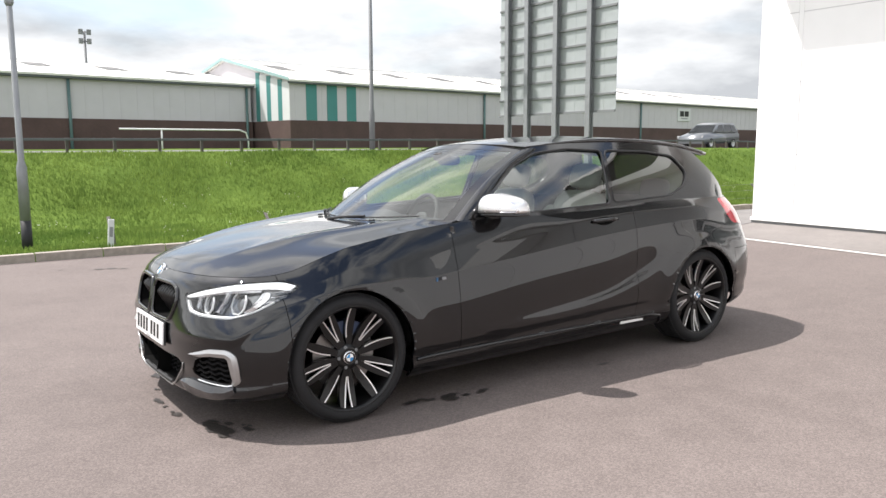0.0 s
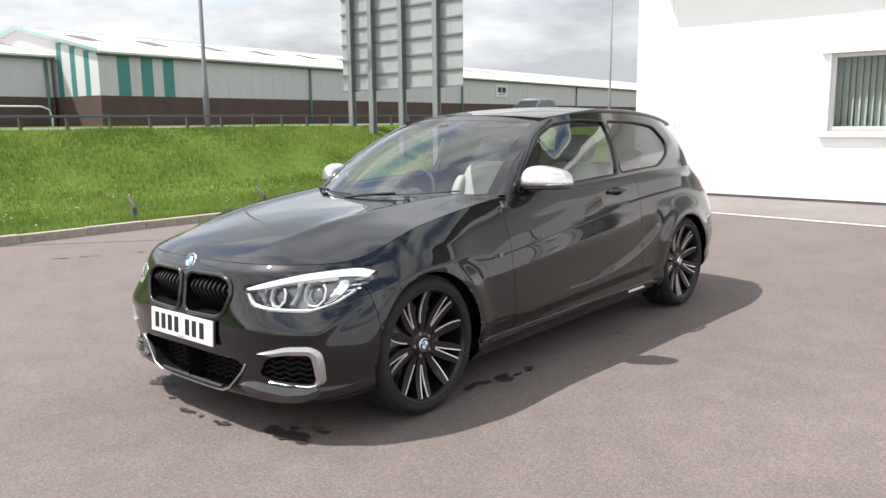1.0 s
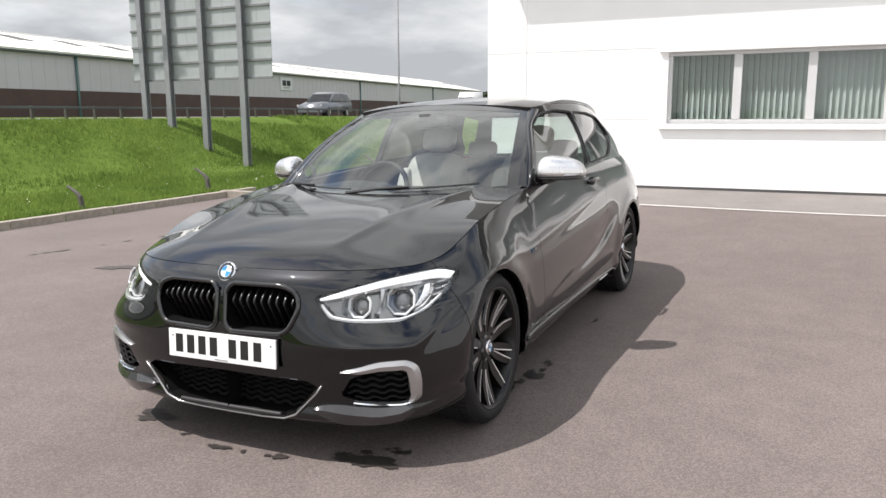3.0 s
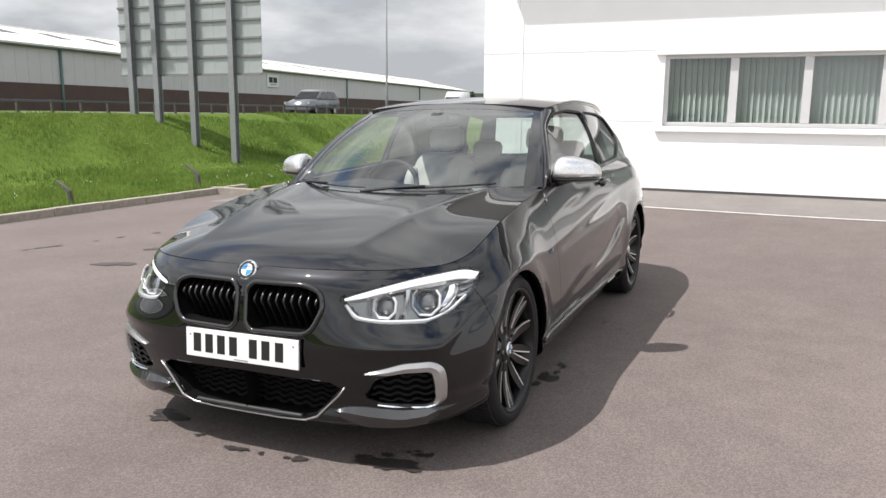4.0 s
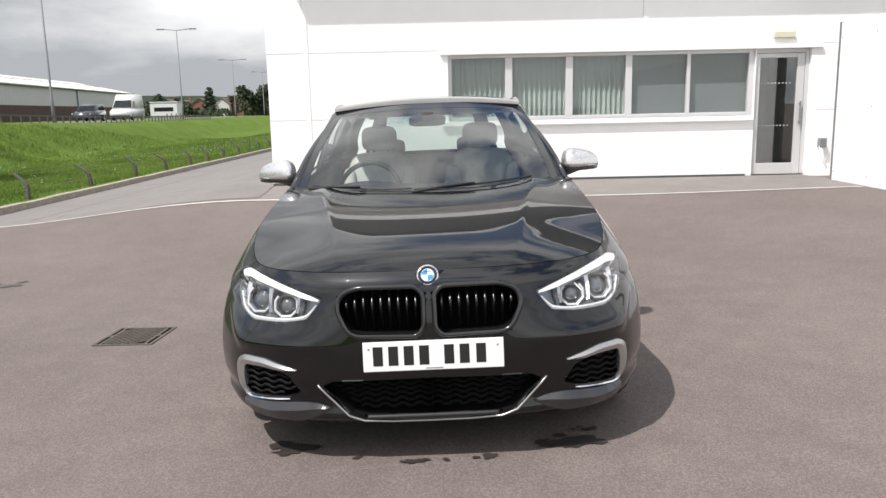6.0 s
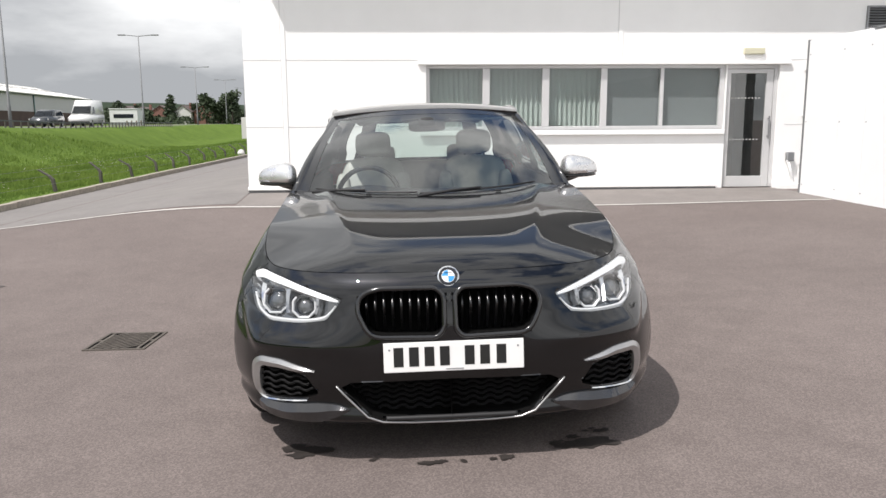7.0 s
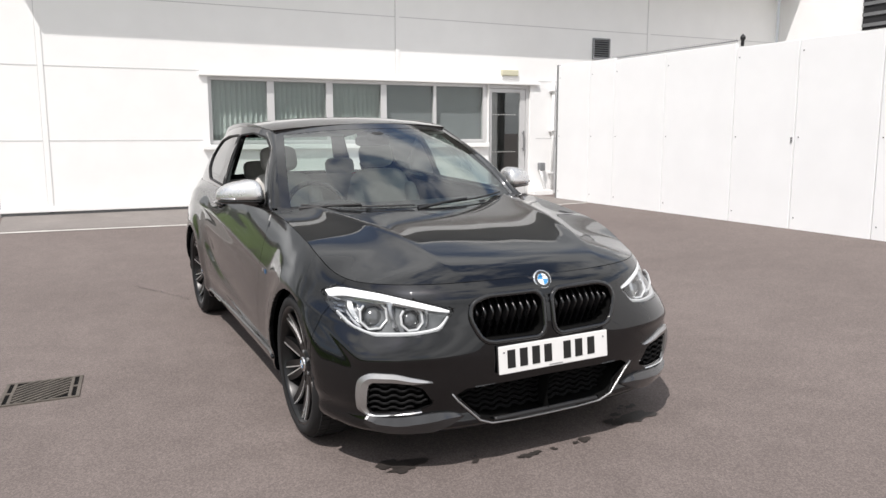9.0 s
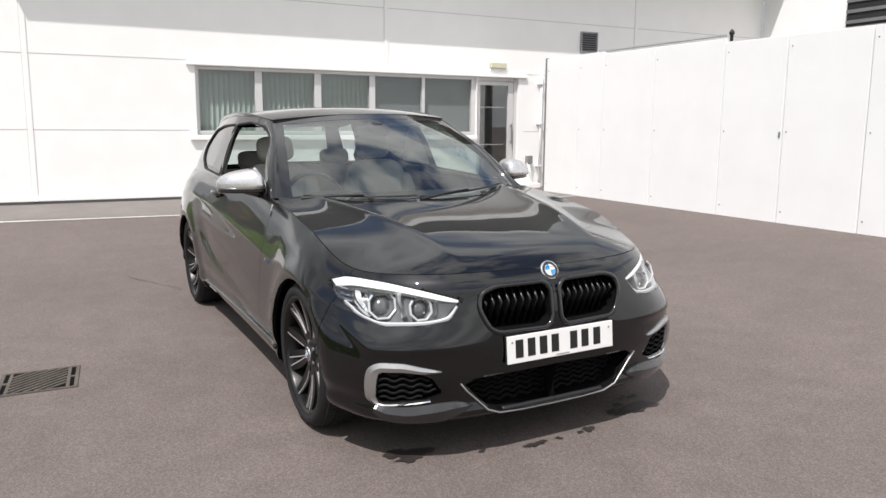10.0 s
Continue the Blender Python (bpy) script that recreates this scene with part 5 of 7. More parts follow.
def finish(bm, lip=0.012, gap=0.0016, outward=None):
    """Orient a panel outwards, pull its free edges back a little and turn them in, so that joints are real gaps."""
    bmesh.ops.remove_doubles(bm, verts=bm.verts[:], dist=1e-5)
    bmesh.ops.recalc_face_normals(bm, faces=bm.faces[:])
    ref = outward or (lambda c: Vector((c.x, c.y * 0.3, 0.3)))
    s = sum(f.normal.dot(ref(f.calc_center_median())) * f.calc_area() for f in bm.faces)
    if s < 0:
        bmesh.ops.reverse_faces(bm, faces=bm.faces[:])
    for f in bm.faces:
        f.smooth = True
    bm.normal_update()
    edges = [e for e in bm.edges if len(e.link_faces) == 1 and not (abs(e.verts[0].co.x) < 1e-4 and abs(e.verts[1].co.x) < 1e-4)]
    push = {}
    for e in edges:
        f = e.link_faces[0]
        mid = (e.verts[0].co + e.verts[1].co) / 2
        d = (f.calc_center_median() - mid)
        t = (e.verts[1].co - e.verts[0].co)
        if t.length < 1e-7:
            continue
        t.normalize()
        d = d - t * d.dot(t)
        if d.length < 1e-7:
            continue
        for v in e.verts:
            push.setdefault(v, Vector())
            push[v] += d.normalized()
    norm = {v: v.normal.copy() for v in push}
    for v, d in push.items():
        if gap and d.length > 1e-6:
            v.co += d.normalized() * gap
    ext = bmesh.ops.extrude_edge_only(bm, edges=edges)
    new_v = [g for g in ext["geom"] if isinstance(g, bmesh.types.BMVert)]
    back = {}
    for v in new_v:
        for e in v.link_edges:
            o = e.other_vert(v)
            if o in norm:
                back[v] = norm[o]
    for v in new_v:
        n = back.get(v)
        if n is not None:
            v.co -= n * lip
    for g in ext["geom"]:
        if isinstance(g, bmesh.types.BMFace):
            g.smooth = False
    for e in edges:
        if e.is_valid:
            e.smooth = False
    return bm


def mirrored(bm):
    out = bm.copy()
    for v in out.verts:
        v.co.x = -v.co.x
    bmesh.ops.reverse_faces(out, faces=out.faces[:])
    return out


def join_halves(bm):
    """The half and its mirror image as one mesh, welded on the centre line."""
    geo = bmesh.ops.duplicate(bm, geom=bm.faces[:] + bm.edges[:] + bm.verts[:])["geom"]
    for g in geo:
        if isinstance(g, bmesh.types.BMVert):
            g.co.x = -g.co.x
    bmesh.ops.reverse_faces(bm, faces=[g for g in geo if isinstance(g, bmesh.types.BMFace)])
    bmesh.ops.remove_doubles(bm, verts=[v for v in bm.verts if abs(v.co.x) < 2e-4], dist=4e-4)
    return bm


def both(name, bm, mat, parent=None, label="", smooth=None):
    """A left part and its mirrored right one."""
    other = mirrored(bm)
    return part(name, bm, mat, parent or car, label), part(name, other, mat, parent or car, label)


# openings in the nose, as outlines in x and z on the left half
KIDNEY = round_poly([(0.020, 0.660), (0.048, 0.688), (0.268, 0.688), (0.330, 0.664), (0.345, 0.610), (0.300, 0.512), (0.048, 0.508), (0.021, 0.536)], 0.046)
INTAKE = [(-0.02, 0.345), (0.375, 0.338), (0.412, 0.318), (0.305, 0.208), (0.245, 0.190), (-0.02, 0.182)]
FOG = round_poly([(0.545, 0.358), (0.630, 0.388), (0.705, 0.390), (0.733, 0.365), (0.737, 0.300), (0.715, 0.262), (0.560, 0.270), (0.500, 0.290), (0.525, 0.325)], 0.014, 3)
LAMP = round_poly([(0.398, 0.648), (0.462, 0.574), (0.560, 0.560), (0.690, 0.556), (0.757, 0.584), (0.792, 0.636), (0.803, 0.692), (0.757, 0.722), (0.650, 0.713), (0.520, 0.682)], 0.014, 3)
TAIL_LAMP = round_poly([(1.635, 0.972), (1.93, 0.975), (2.26, 0.95), (2.26, 0.76), (1.98, 0.772), (1.72, 0.80), (1.66, 0.87)], 0.03, 3)

bm = half_shell()
for co, no in (((0, -1.665, 0), (0, 1, 0)), ((0, -0.695, 0), (0, 1, 0)), ((0, 0.70, 0), (0, 1, 0)), ((0, 1.70, 0), (0, 1, 0)), ((0, 0, 0.262), (0, 0, 1))):
    bmesh.ops.bisect_plane(bm, geom=bm.verts[:] + bm.edges[:] + bm.faces[:], dist=1e-5, plane_co=co, plane_no=no)
for yc in (AXLE_F, AXLE_R):
    ring = [(yc + ARCH_R * math.cos(a), HUB_Z + ARCH_R * math.sin(a)) for a in [k * math.tau / 56 for k in range(56)]]
    ring = [(a, b) for a, b in ring if b > 0.30] + [(yc - ARCH_R * 0.995, 0.0), (yc + ARCH_R * 0.995, 0.0)]
    cut = carve(bm, ring, (1, 2), lambda f: f.calc_center_median().x > 0.5 and abs(f.calc_center_median().y - yc) < 0.5)
    bmesh.ops.delete(bm, geom=cut, context="FACES")


def front_mask(f):
    c = f.calc_center_median()
    return c.y < -1.45


lamp_bm = take(bm, carve(bm, LAMP, (0, 2), front_mask))
kidney_bm = take(bm, carve(bm, KIDNEY, (0, 2), front_mask))
intake_bm = take(bm, carve(bm, INTAKE, (0, 2), front_mask))
fog_bm = take(bm, carve(bm, FOG, (0, 2), front_mask))
tail_lamp_bm = take(bm, carve(bm, TAIL_LAMP, (1, 2), lambda f: f.calc_center_median().y > 1.5 and f.calc_center_median().x > 0.3))


def sort_faces(test):
    return take(bm, [f for f in bm.faces if test(f.calc_center_median())])


bumper_bm = sort_faces(lambda c: c.y < -1.665)
sill_bm = sort_faces(lambda c: c.z < 0.262 and -1.2 < c.y < 1.2)
fender_bm = sort_faces(lambda c: c.y < -0.695)
door_bm = sort_faces(lambda c: c.y < 0.70)
quarter_bm = sort_faces(lambda c: c.y < 1.70 or c.z > 0.62)
tail_bm = sort_faces(lambda c: True)
bm.free()

part("front_bumper", join_halves(finish(bumper_bm, 0.02)), M_PAINT, car)
both("front_wing", finish(fender_bm, 0.02), M_PAINT)
doors = both("door", finish(door_bm, 0.02), M_PAINT)
both("rear_quarter", finish(quarter_bm, 0.02), M_PAINT)
part("rear_bumper", join_halves(finish(tail_bm, 0.02)), M_PAINT, car)
both("side_skirt", finish(sill_bm, 0.015), M_PAINT)

hood_bm = bmesh.new()
add_grid(hood_bm, HOOD_ROWS)
hood = part("bonnet", join_halves(finish(hood_bm, 0.02, outward=lambda c: Vector((0, 0, 1)))), M_PAINT, car)

# dark inner shell behind the panel gaps
bm = bmesh.new()
rows = [[p - Vector((0.06 * min(1, p.x * 4), 0.022 * (-1 if p.y < -1.2 else (1 if p.y > 1.5 else 0)), 0.0)) for p in r if -0.9 < p.y < 1.0 and True] for r in SHELL[8::5]]
add_grid(bm, rows)
both("inner_side", bm, M_VOID)
bm = bmesh.new()
add_box(bm, (-0.52, -1.95, 0.17), (0.52, 2.0, 0.42))
add_box(bm, (-0.80, -0.98, 0.172), (0.80, 0.98, 0.26))
part("underbody", bm, M_VOID, car)
bm = bmesh.new()
rows = [[hood_point(p, i / 8) - Vector((0, -0.02, 0.03)) for i in range(9)] for p in RIM[24::3] if p.y < -0.66]
add_grid(bm, rows)
part("engine_bay_liner", join_halves(bm), M_VOID, car)
for yc in (AXLE_F, AXLE_R):
    bm = bmesh.new()
    rows = [[(x, yc + 0.362 * math.cos(a), HUB_Z + 0.362 * math.sin(a)) for a in [radians(3 + k * 8.7) for k in range(21)]] for x in (0.50, 0.70, 0.825)]
    vs = add_grid(bm, rows)
    bm.faces.new(vs[0])
    both("wheel_liner", bm, M_VOID)


# ---- greenhouse ----
F_ROOF = curve((-0.12, 1.368), (0.1, 1.394), (0.35, 1.415), (0.65, 1.425), (1.0, 1.419), (1.4, 1.393), (1.75, 1.347), (1.95, 1.31))
F_RAILX = curve((-0.1, 0.542), (0.05, 0.572), (0.22, 0.594), (0.7, 0.604), (1.2, 0.582), (1.6, 0.538), (1.95, 0.48))


def roof_point(x, y):
    r = float(F_RAILX(y))
    return Vector((x, y, float(F_ROOF(y)) - 0.042 * (abs(x) / r) ** 2.2))


def belt(y):
    i = min(range(len(RIM)), key=lambda k: abs(RIM[k].y - y) if RIM[k].x > 0.4 else 9)
    return RIM[i]


def belt_x(y):
    return float(np.interp(y, [p.y for p in RIM if p.x > 0.6], [p.x for p in RIM if p.x > 0.6]))


def belt_z(y):
    return float(np.interp(y, [p.y for p in RIM if p.x > 0.6], [p.z for p in RIM if p.x > 0.6]))


def cabin_x(y, z):
    """Half width of the glasshouse side at y and height z."""
    zb, zt = belt_z(y), float(F_ROOF(max(y, -0.1))) - 0.042
    s = (z - zb) / (zt - zb)
    return belt_x(y) * (1 - s) + float(F_RAILX(y)) * s + 0.028 * math.sin(math.pi * min(max(s, 0), 1)) - 0.006


def cabin(y, z, lift=0.0):
    return Vector((cabin_x(y, z) + lift, y, z))


# side outlines in y and z
DOOR_GLASS = round_poly([(-0.530, 0.948), (0.530, 0.985), (0.582, 1.315), (0.30, 1.328), (0.06, 1.304), (-0.14, 1.222)], 0.028, 4)
QUARTER_GLASS = round_poly([(0.562, 0.989), (1.12, 1.010), (1.30, 1.075), (1.375, 1.160), (1.29, 1.274), (1.0, 1.306), (0.612, 1.317)], 0.045, 5)


def cabin_side():
    bm = bmesh.new()
    ys = [-0.66 + k * 0.03 for k in range(84)]
    rows = []
    for j in range(17):
        s = j / 16
        row = []
        for y in ys:
            zb = belt_z(y) - 0.004
            ztop = min(float(F_ROOF(max(y, -0.12))) - 0.042, 0.945 + (y + 0.60) * 0.605) if y < 0.15 else float(F_ROOF(y)) - 0.042
            zt = max(zb + 0.004, ztop)
            # the tail slopes down behind the roof spoiler
            zt = max(zb + 0.003, min(zt, 1.31 - (y - 1.60) * 1.15)) if y > 1.55 else zt
            row.append(cabin(y, zb + (zt - zb) * s))
        rows.append(row)
    add_grid(bm, rows)
    return bm


bm = cabin_side()
mask = lambda f: True
dg = take(bm, carve(bm, DOOR_GLASS, (1, 2), mask))
qg = take(bm, carve(bm, QUARTER_GLASS, (1, 2), mask))
bmesh.ops.remove_doubles(bm, verts=bm.verts[:], dist=2e-4)
both("window_surround", finish(bm, 0.03, 0.0), M_GLOSS, label="gloss black pillars and window surround")


def sheet(bm, inset):
    bmesh.ops.recalc_face_normals(bm, faces=bm.faces[:])
    if sum(f.normal.x * f.calc_area() for f in bm.faces) < 0:
        bmesh.ops.reverse_faces(bm, faces=bm.faces[:])
    bm.normal_update()
    for f in bm.faces:
        f.smooth = True
    for v in bm.verts:
        v.co -= v.normal * inset
    return bm


ob = part("door_window", sheet(dg, 0.012), G_SIDE, car, "closed clear door window")
ob.visible_shadow = False
for ob in both("quarter_window", sheet(qg, 0.008), G_DARK, label="dark tinted rear side window"):
    ob.visible_shadow = False


def ribbon_on(poly, width, lift, closed=True, place=cabin, half=0.004):
    """Raised strip following an outline on the cabin side."""
    bm = bmesh.new()
    pts = [place(a, b) + Vector((lift, 0, 0)) for a, b in poly]
    add_tube(bm, pts, width / 2, 6, closed)
    return bm


both("window_seal", ribbon_on(DOOR_GLASS, 0.014, -0.002), M_TRIM)
both("window_seal", ribbon_on(QUARTER_GLASS, 0.014, -0.002), M_TRIM)

# roof
bm = bmesh.new()
rows = []
for k in range(45):
    f = k / 44
    rows.append([roof_point(float(F_RAILX(y)) * c, y) for c in [-1 + 2 * i / 32 for i in range(33)] for y in [(-0.085 + 0.10 * c * c) * (1 - f) + (1.86 - 0.05 * c * c) * f]])
add_grid(bm, rows)
part("roof", finish(bm, 0.025, 0.0, outward=lambda c: Vector((0, 0, 1))), M_PAINT, car)
for s in (-1, 1):
    bm = bmesh.new()
    pts = [(s * (float(F_RAILX(y)) - 0.004), y, float(F_ROOF(y)) - 0.044) for y in [0.12 + k * 0.0575 for k in range(31)]]
    add_tube(bm, pts, [0.002 + 0.012 * min(1, k / 7) for k in range(31)], 8)
    part("roof_gutter_trim", bm, M_GLOSS, car, smooth=True)

# windscreen, pillars


def screen_point(a, b):
    """a: -1 .. 1 across, b: 0 base .. 1 header."""
    y0, y1 = -0.955 + 0.33 * abs(a) ** 2.1, -0.095 + 0.105 * a * a
    x0, x1 = 0.705, 0.542
    z0, z1 = 0.918 + 0.018 * a * a, 1.366 - 0.036 * abs(a) ** 2.2
    x = (x0 + (x1 - x0) * b + 0.012 * math.sin(math.pi * b)) * a
    y = y0 + (y1 - y0) * b - 0.030 * math.sin(math.pi * b)
    z = z0 + (z1 - z0) * b + 0.022 * math.sin(math.pi * b)
    return Vector((x, y, z))


bm = bmesh.new()
add_grid(bm, [[screen_point(-0.94 + 1.88 * i / 30, 0.03 + 0.90 * j / 18) for i in range(31)] for j in range(19)])
ob = part("windscreen", sheet(bm, 0.0), G_SCREEN, car, "clear raked windscreen", smooth=True)
ob.visible_shadow = False
# black frit border and pillar covers
bm = bmesh.new()
for s in (-1, 1):
    add_grid(bm, [[screen_point(s * (0.94 + 0.08 * i / 4), j / 24) + Vector((0, 0, 0.002)) for i in range(5)] for j in range(25)], flip=s < 0)
add_grid(bm, [[screen_point(-0.94 + 1.88 * i / 30, 0.93 + 0.085 * j / 3) + Vector((0, 0, 0.001)) for i in range(31)] for j in range(4)])
part("screen_border", bm, M_GLOSS, car, smooth=True)
for s in (-1, 1):
    bm = bmesh.new()
    rows = []
    for j in range(25):
        b = j / 24
        p = screen_point(1.0, b)
        y = p.y + 0.075 + 0.02 * b
        zb = min(p.z + 0.006, 1.36)
        q = Vector((cabin_x(max(y, -0.64), max(min(zb, float(F_ROOF(max(y, -0.12))) - 0.04), belt_z(y))) + 0.002, y, zb - 0.012))
        mid = (p + q) / 2 + Vector((0.016, -0.012, 0.008))
        rows.append([Vector((s * v.x, v.y, v.z)) for v in (p, (p + mid) / 2 + Vector((0.004, -0.004, 0.003)), mid, (mid + q) / 2 + Vector((0.005, -0.003, 0.003)), q)])
    add_grid(bm, rows, flip=s < 0)
    bmesh.ops.recalc_face_normals(bm, faces=bm.faces[:])
    part("a_pillar", bm, M_PAINT, car, smooth=True)

# scuttle panel under the screen
bm = bmesh.new()
rows = []
for k in range(41):
    a = -1.04 + 2.08 * k / 40
    p = screen_point(max(-1, min(1, a)), 0.02)
    rows.append([Vector((0.70 * a, p.y + 0.02, p.z + 0.004)), Vector((0.70 * a, p.y - 0.05, p.z - 0.012)), Vector((0.70 * a, p.y - 0.10, p.z - 0.03))])
add_grid(bm, rows)
part("scuttle_panel", bm, M_TRIM, car)

# tailgate: rear glass and lower skin
bm = bmesh.new()
rows = []
for j in range(9):
    b = j / 8
    y, z, w = 1.78 + 0.27 * b, 1.315 - 0.335 * b, 0.45 + 0.11 * b
    rows.append([Vector((w * c, y - (0.03 + 0.16 * b) * c * c, z)) for c in [-1 + k / 8 for k in range(17)]])
add_grid(bm, rows)
ob = part("rear_window", bm, G_SIDE, car, "rear window seen through the cabin", smooth=True)
ob.visible_shadow = False
for s in (-1, 1):
    bm = bmesh.new()
    rows = [[Vector((s * ((0.45 + 0.11 * j / 8) * c), 1.78 + 0.27 * j / 8 - (0.03 + 0.16 * j / 8) * c * c + 0.004, 1.317 - 0.335 * j / 8)) for c in (0.78, 0.9, 1.02)] for j in range(9)]
    add_grid(bm, rows)
    part("rear_pillar", bm, M_PAINT, car)
bm = bmesh.new()
rows = []
for j in range(5):
    b = j / 4
    rows.append([Vector(((0.56 + 0.06 * b) * c, 2.05 + 0.09 * b - 0.19 * c * c, 0.985 - 0.25 * b)) for c in [-1 + k / 8 for k in range(17)]])
add_grid(bm, rows)
part("tailgate", bm, M_PAINT, car, smooth=True)
bm = bmesh.new()
rows = []
for c in [-1 + k / 10 for k in range(21)]:
    rows.append([roof_point(0.47 * c, 1.80) + Vector((0, 0, 0.004)), roof_point(0.46 * c, 1.93 - 0.06 * c * c) + Vector((0, 0, 0.018)), Vector((0.46 * c, 1.95 - 0.06 * c * c, 1.285)), Vector((0.45 * c, 1.82, 1.285))])
add_grid(bm, rows, closed=True)
part("roof_spoiler", bm, M_PAINT, car)

# ---- wheels ----
def build_roundel(name, p, n, r, parent):
    e = empty(name)
    e.parent = parent
    e["label"] = "round blue and white enamel emblem"
    e.matrix_local = Matrix.Translation(p) @ n.to_track_quat("Z", "Y").to_matrix().to_4x4()

    def disc(r0, r1, z0, z1, a0=0.0, a1=math.tau, n=32):
        bm = bmesh.new()
        closed = a1 - a0 > 6.2
        k = n if closed else 10
        angs = [a0 + (a1 - a0) * i / (k if closed else k - 1) for i in range(k)]
        add_grid(bm, [[(rr * math.cos(a), rr * math.sin(a), zz) for a in angs] for rr, zz in ((r1, -0.006), (r1, z1), (r0, z0))], closed=closed)
        bmesh.ops.recalc_face_normals(bm, faces=bm.faces[:])
        return bm
    part("outer_ring", disc(r * 0.88, r, 0.004, 0.003), M_CHROME, e, smooth=True)
    part("black_ring", disc(r * 0.60, r * 0.88, 0.0045, 0.0038), M_GLOSS, e)
    part("inner_ring", disc(r * 0.56, r * 0.61, 0.0055, 0.0048), M_CHROME, e)
    for q in range(4):
        part("quadrant", disc(0.0005, r * 0.565, 0.0062, 0.0056, q * math.pi / 2, (q + 1) * math.pi / 2), M_BLUE if q % 2 else M_PLATE, e)



def lathe(bm, profile, n=64):
    """Profile of (x, radius) turned about the x axis."""
    rows = [[(x, r * math.cos(k * math.tau / n), r * math.sin(k * math.tau / n)) for k in range(n)] for x, r in profile]
    return add_grid(bm, rows, closed=True)


def build_wheel(name, place, mirror):
    """x outwards from the hub; the tyre's outer wall stands at x = 0.112."""
    w = empty(name)
    w.parent = car
    w.matrix_local = Matrix.Translation(place) @ (Matrix.Rotation(math.pi, 4, "Z") if mirror else Matrix.Identity(4))
    bm = bmesh.new()
    lathe(bm, [(-0.112, 0.262), (-0.116, 0.283), (-0.108, 0.302), (-0.085, 0.314), (0, 0.318), (0.085, 0.314), (0.106, 0.303), (0.115, 0.287), (0.112, 0.266), (0.104, 0.257)], 72)
    tyre = part("tyre", bm, M_TYRE, w, smooth=True)
    bm = bmesh.new()
    for k in range(72):
        for a, b in ((-0.082, -0.046), (-0.038, -0.004), (0.004, 0.038), (0.046, 0.084)):
            vs = add_box(bm, (a, -0.0115, 0.312), (b, 0.0115, 0.3205))
            bmesh.ops.rotate(bm, verts=vs, cent=(0, 0, 0), matrix=Matrix.Rotation(k * math.tau / 72 + (a > 0) * 0.02, 3, "X"))
    part("tread", bm, M_TYRE, tyre)
    bm = bmesh.new()
    lathe(bm, [(0.100, 0.260), (0.108, 0.264), (0.110, 0.259), (0.104, 0.251), (0.088, 0.244), (0.0, 0.233), (-0.10, 0.240)], 72)
    rim = part("rim", bm, M_RIM, w, smooth=True)
    # hub
    bm = bmesh.new()
    lathe(bm, [(0.03, 0.075), (0.055, 0.070), (0.066, 0.052), (0.072, 0.036), (0.070, 0.034)], 32)
    part("hub", bm, M_RIM, w, smooth=True)
    build_roundel("centre_cap", Vector((0.076, 0, 0)), Vector((1, 0, 0)), 0.033, w)
    def arm(r0, r1, lo, hi, x_off=0.0, depth=0.030):
        """Bar from radius r0 to r1 between two angles, each given as (at hub, at rim, bow)."""
        b = bmesh.new()
        rows = []
        for j in range(11):
            f = j / 10
            r = r0 + (r1 - r0) * f
            g = (r - 0.045) / 0.213
            x = 0.060 + 0.036 * g - 0.012 * math.sin(math.pi * g) + x_off
            ya, yb = [r * (c[0] + (c[1] - c[0]) * g + c[2] * math.sin(math.pi * g)) + c[3] for c in (lo, hi)]
            rows.append([(x, ya, r), (x, yb, r), (x - depth, yb * 0.97 + ya * 0.03, r), (x - depth, ya * 0.97 + yb * 0.03, r)])
        vs = add_grid(b, rows, closed=True)
        b.faces.new(vs[-1])
        b.faces.new(list(reversed(vs[0])))
        bmesh.ops.recalc_face_normals(b, faces=b.faces[:])
        return b
    # five forked spokes with a bright V inside the fork, and five single spokes with one bright edge between them
    def blade(lo, hi, bright):
        sp = part("spoke", arm(0.045, 0.258, lo, hi), M_RIM, w, m=rot)
        for c, inward in bright:
            part("machined_edge", arm(0.098, 0.246, (*c[:3], -0.0002 * inward), (*c[:3], 0.0052 * inward), 0.0014, 0.010), M_CUT, sp)
    for k in range(5):
        rot = Matrix.Rotation(radians(-41 + 72 * k) * (-1 if mirror else 1), 4, "X")
        for s in (-1, 1):
            inner = (-s * 0.02, s * 0.075, s * 0.012, 0.0)
            blade(inner, (s * 0.34, s * 0.165, s * 0.01, 0.0), ((inner, s),))
        rot = Matrix.Rotation(radians(-5 + 72 * k) * (-1 if mirror else 1), 4, "X")
        edge = (-0.20, -0.055, -0.03, 0.0)
        blade(edge, (0.24, 0.060, -0.02, 0.0), ((edge, 1),))
    # five wheel bolts
    for k in range(5):
        b = bmesh.new()
        lathe(b, [(0.05, 0.009), (0.068, 0.009), (0.069, 0.001)], 8)
        part("bolt", b, M_STEEL_D, w, m=Matrix.Rotation(k * math.tau / 5 + 0.3, 4, "X") @ Matrix.Translation((0, 0, 0.052)))
    b = bmesh.new()
    lathe(b, [(-0.012, 0.08), (-0.012, 0.168), (0.012, 0.168), (0.012, 0.08), (0.03, 0.078)], 48)
    part("brake_disc", b, M_DISC, w, smooth=False)
    b = bmesh.new()
    rows = []
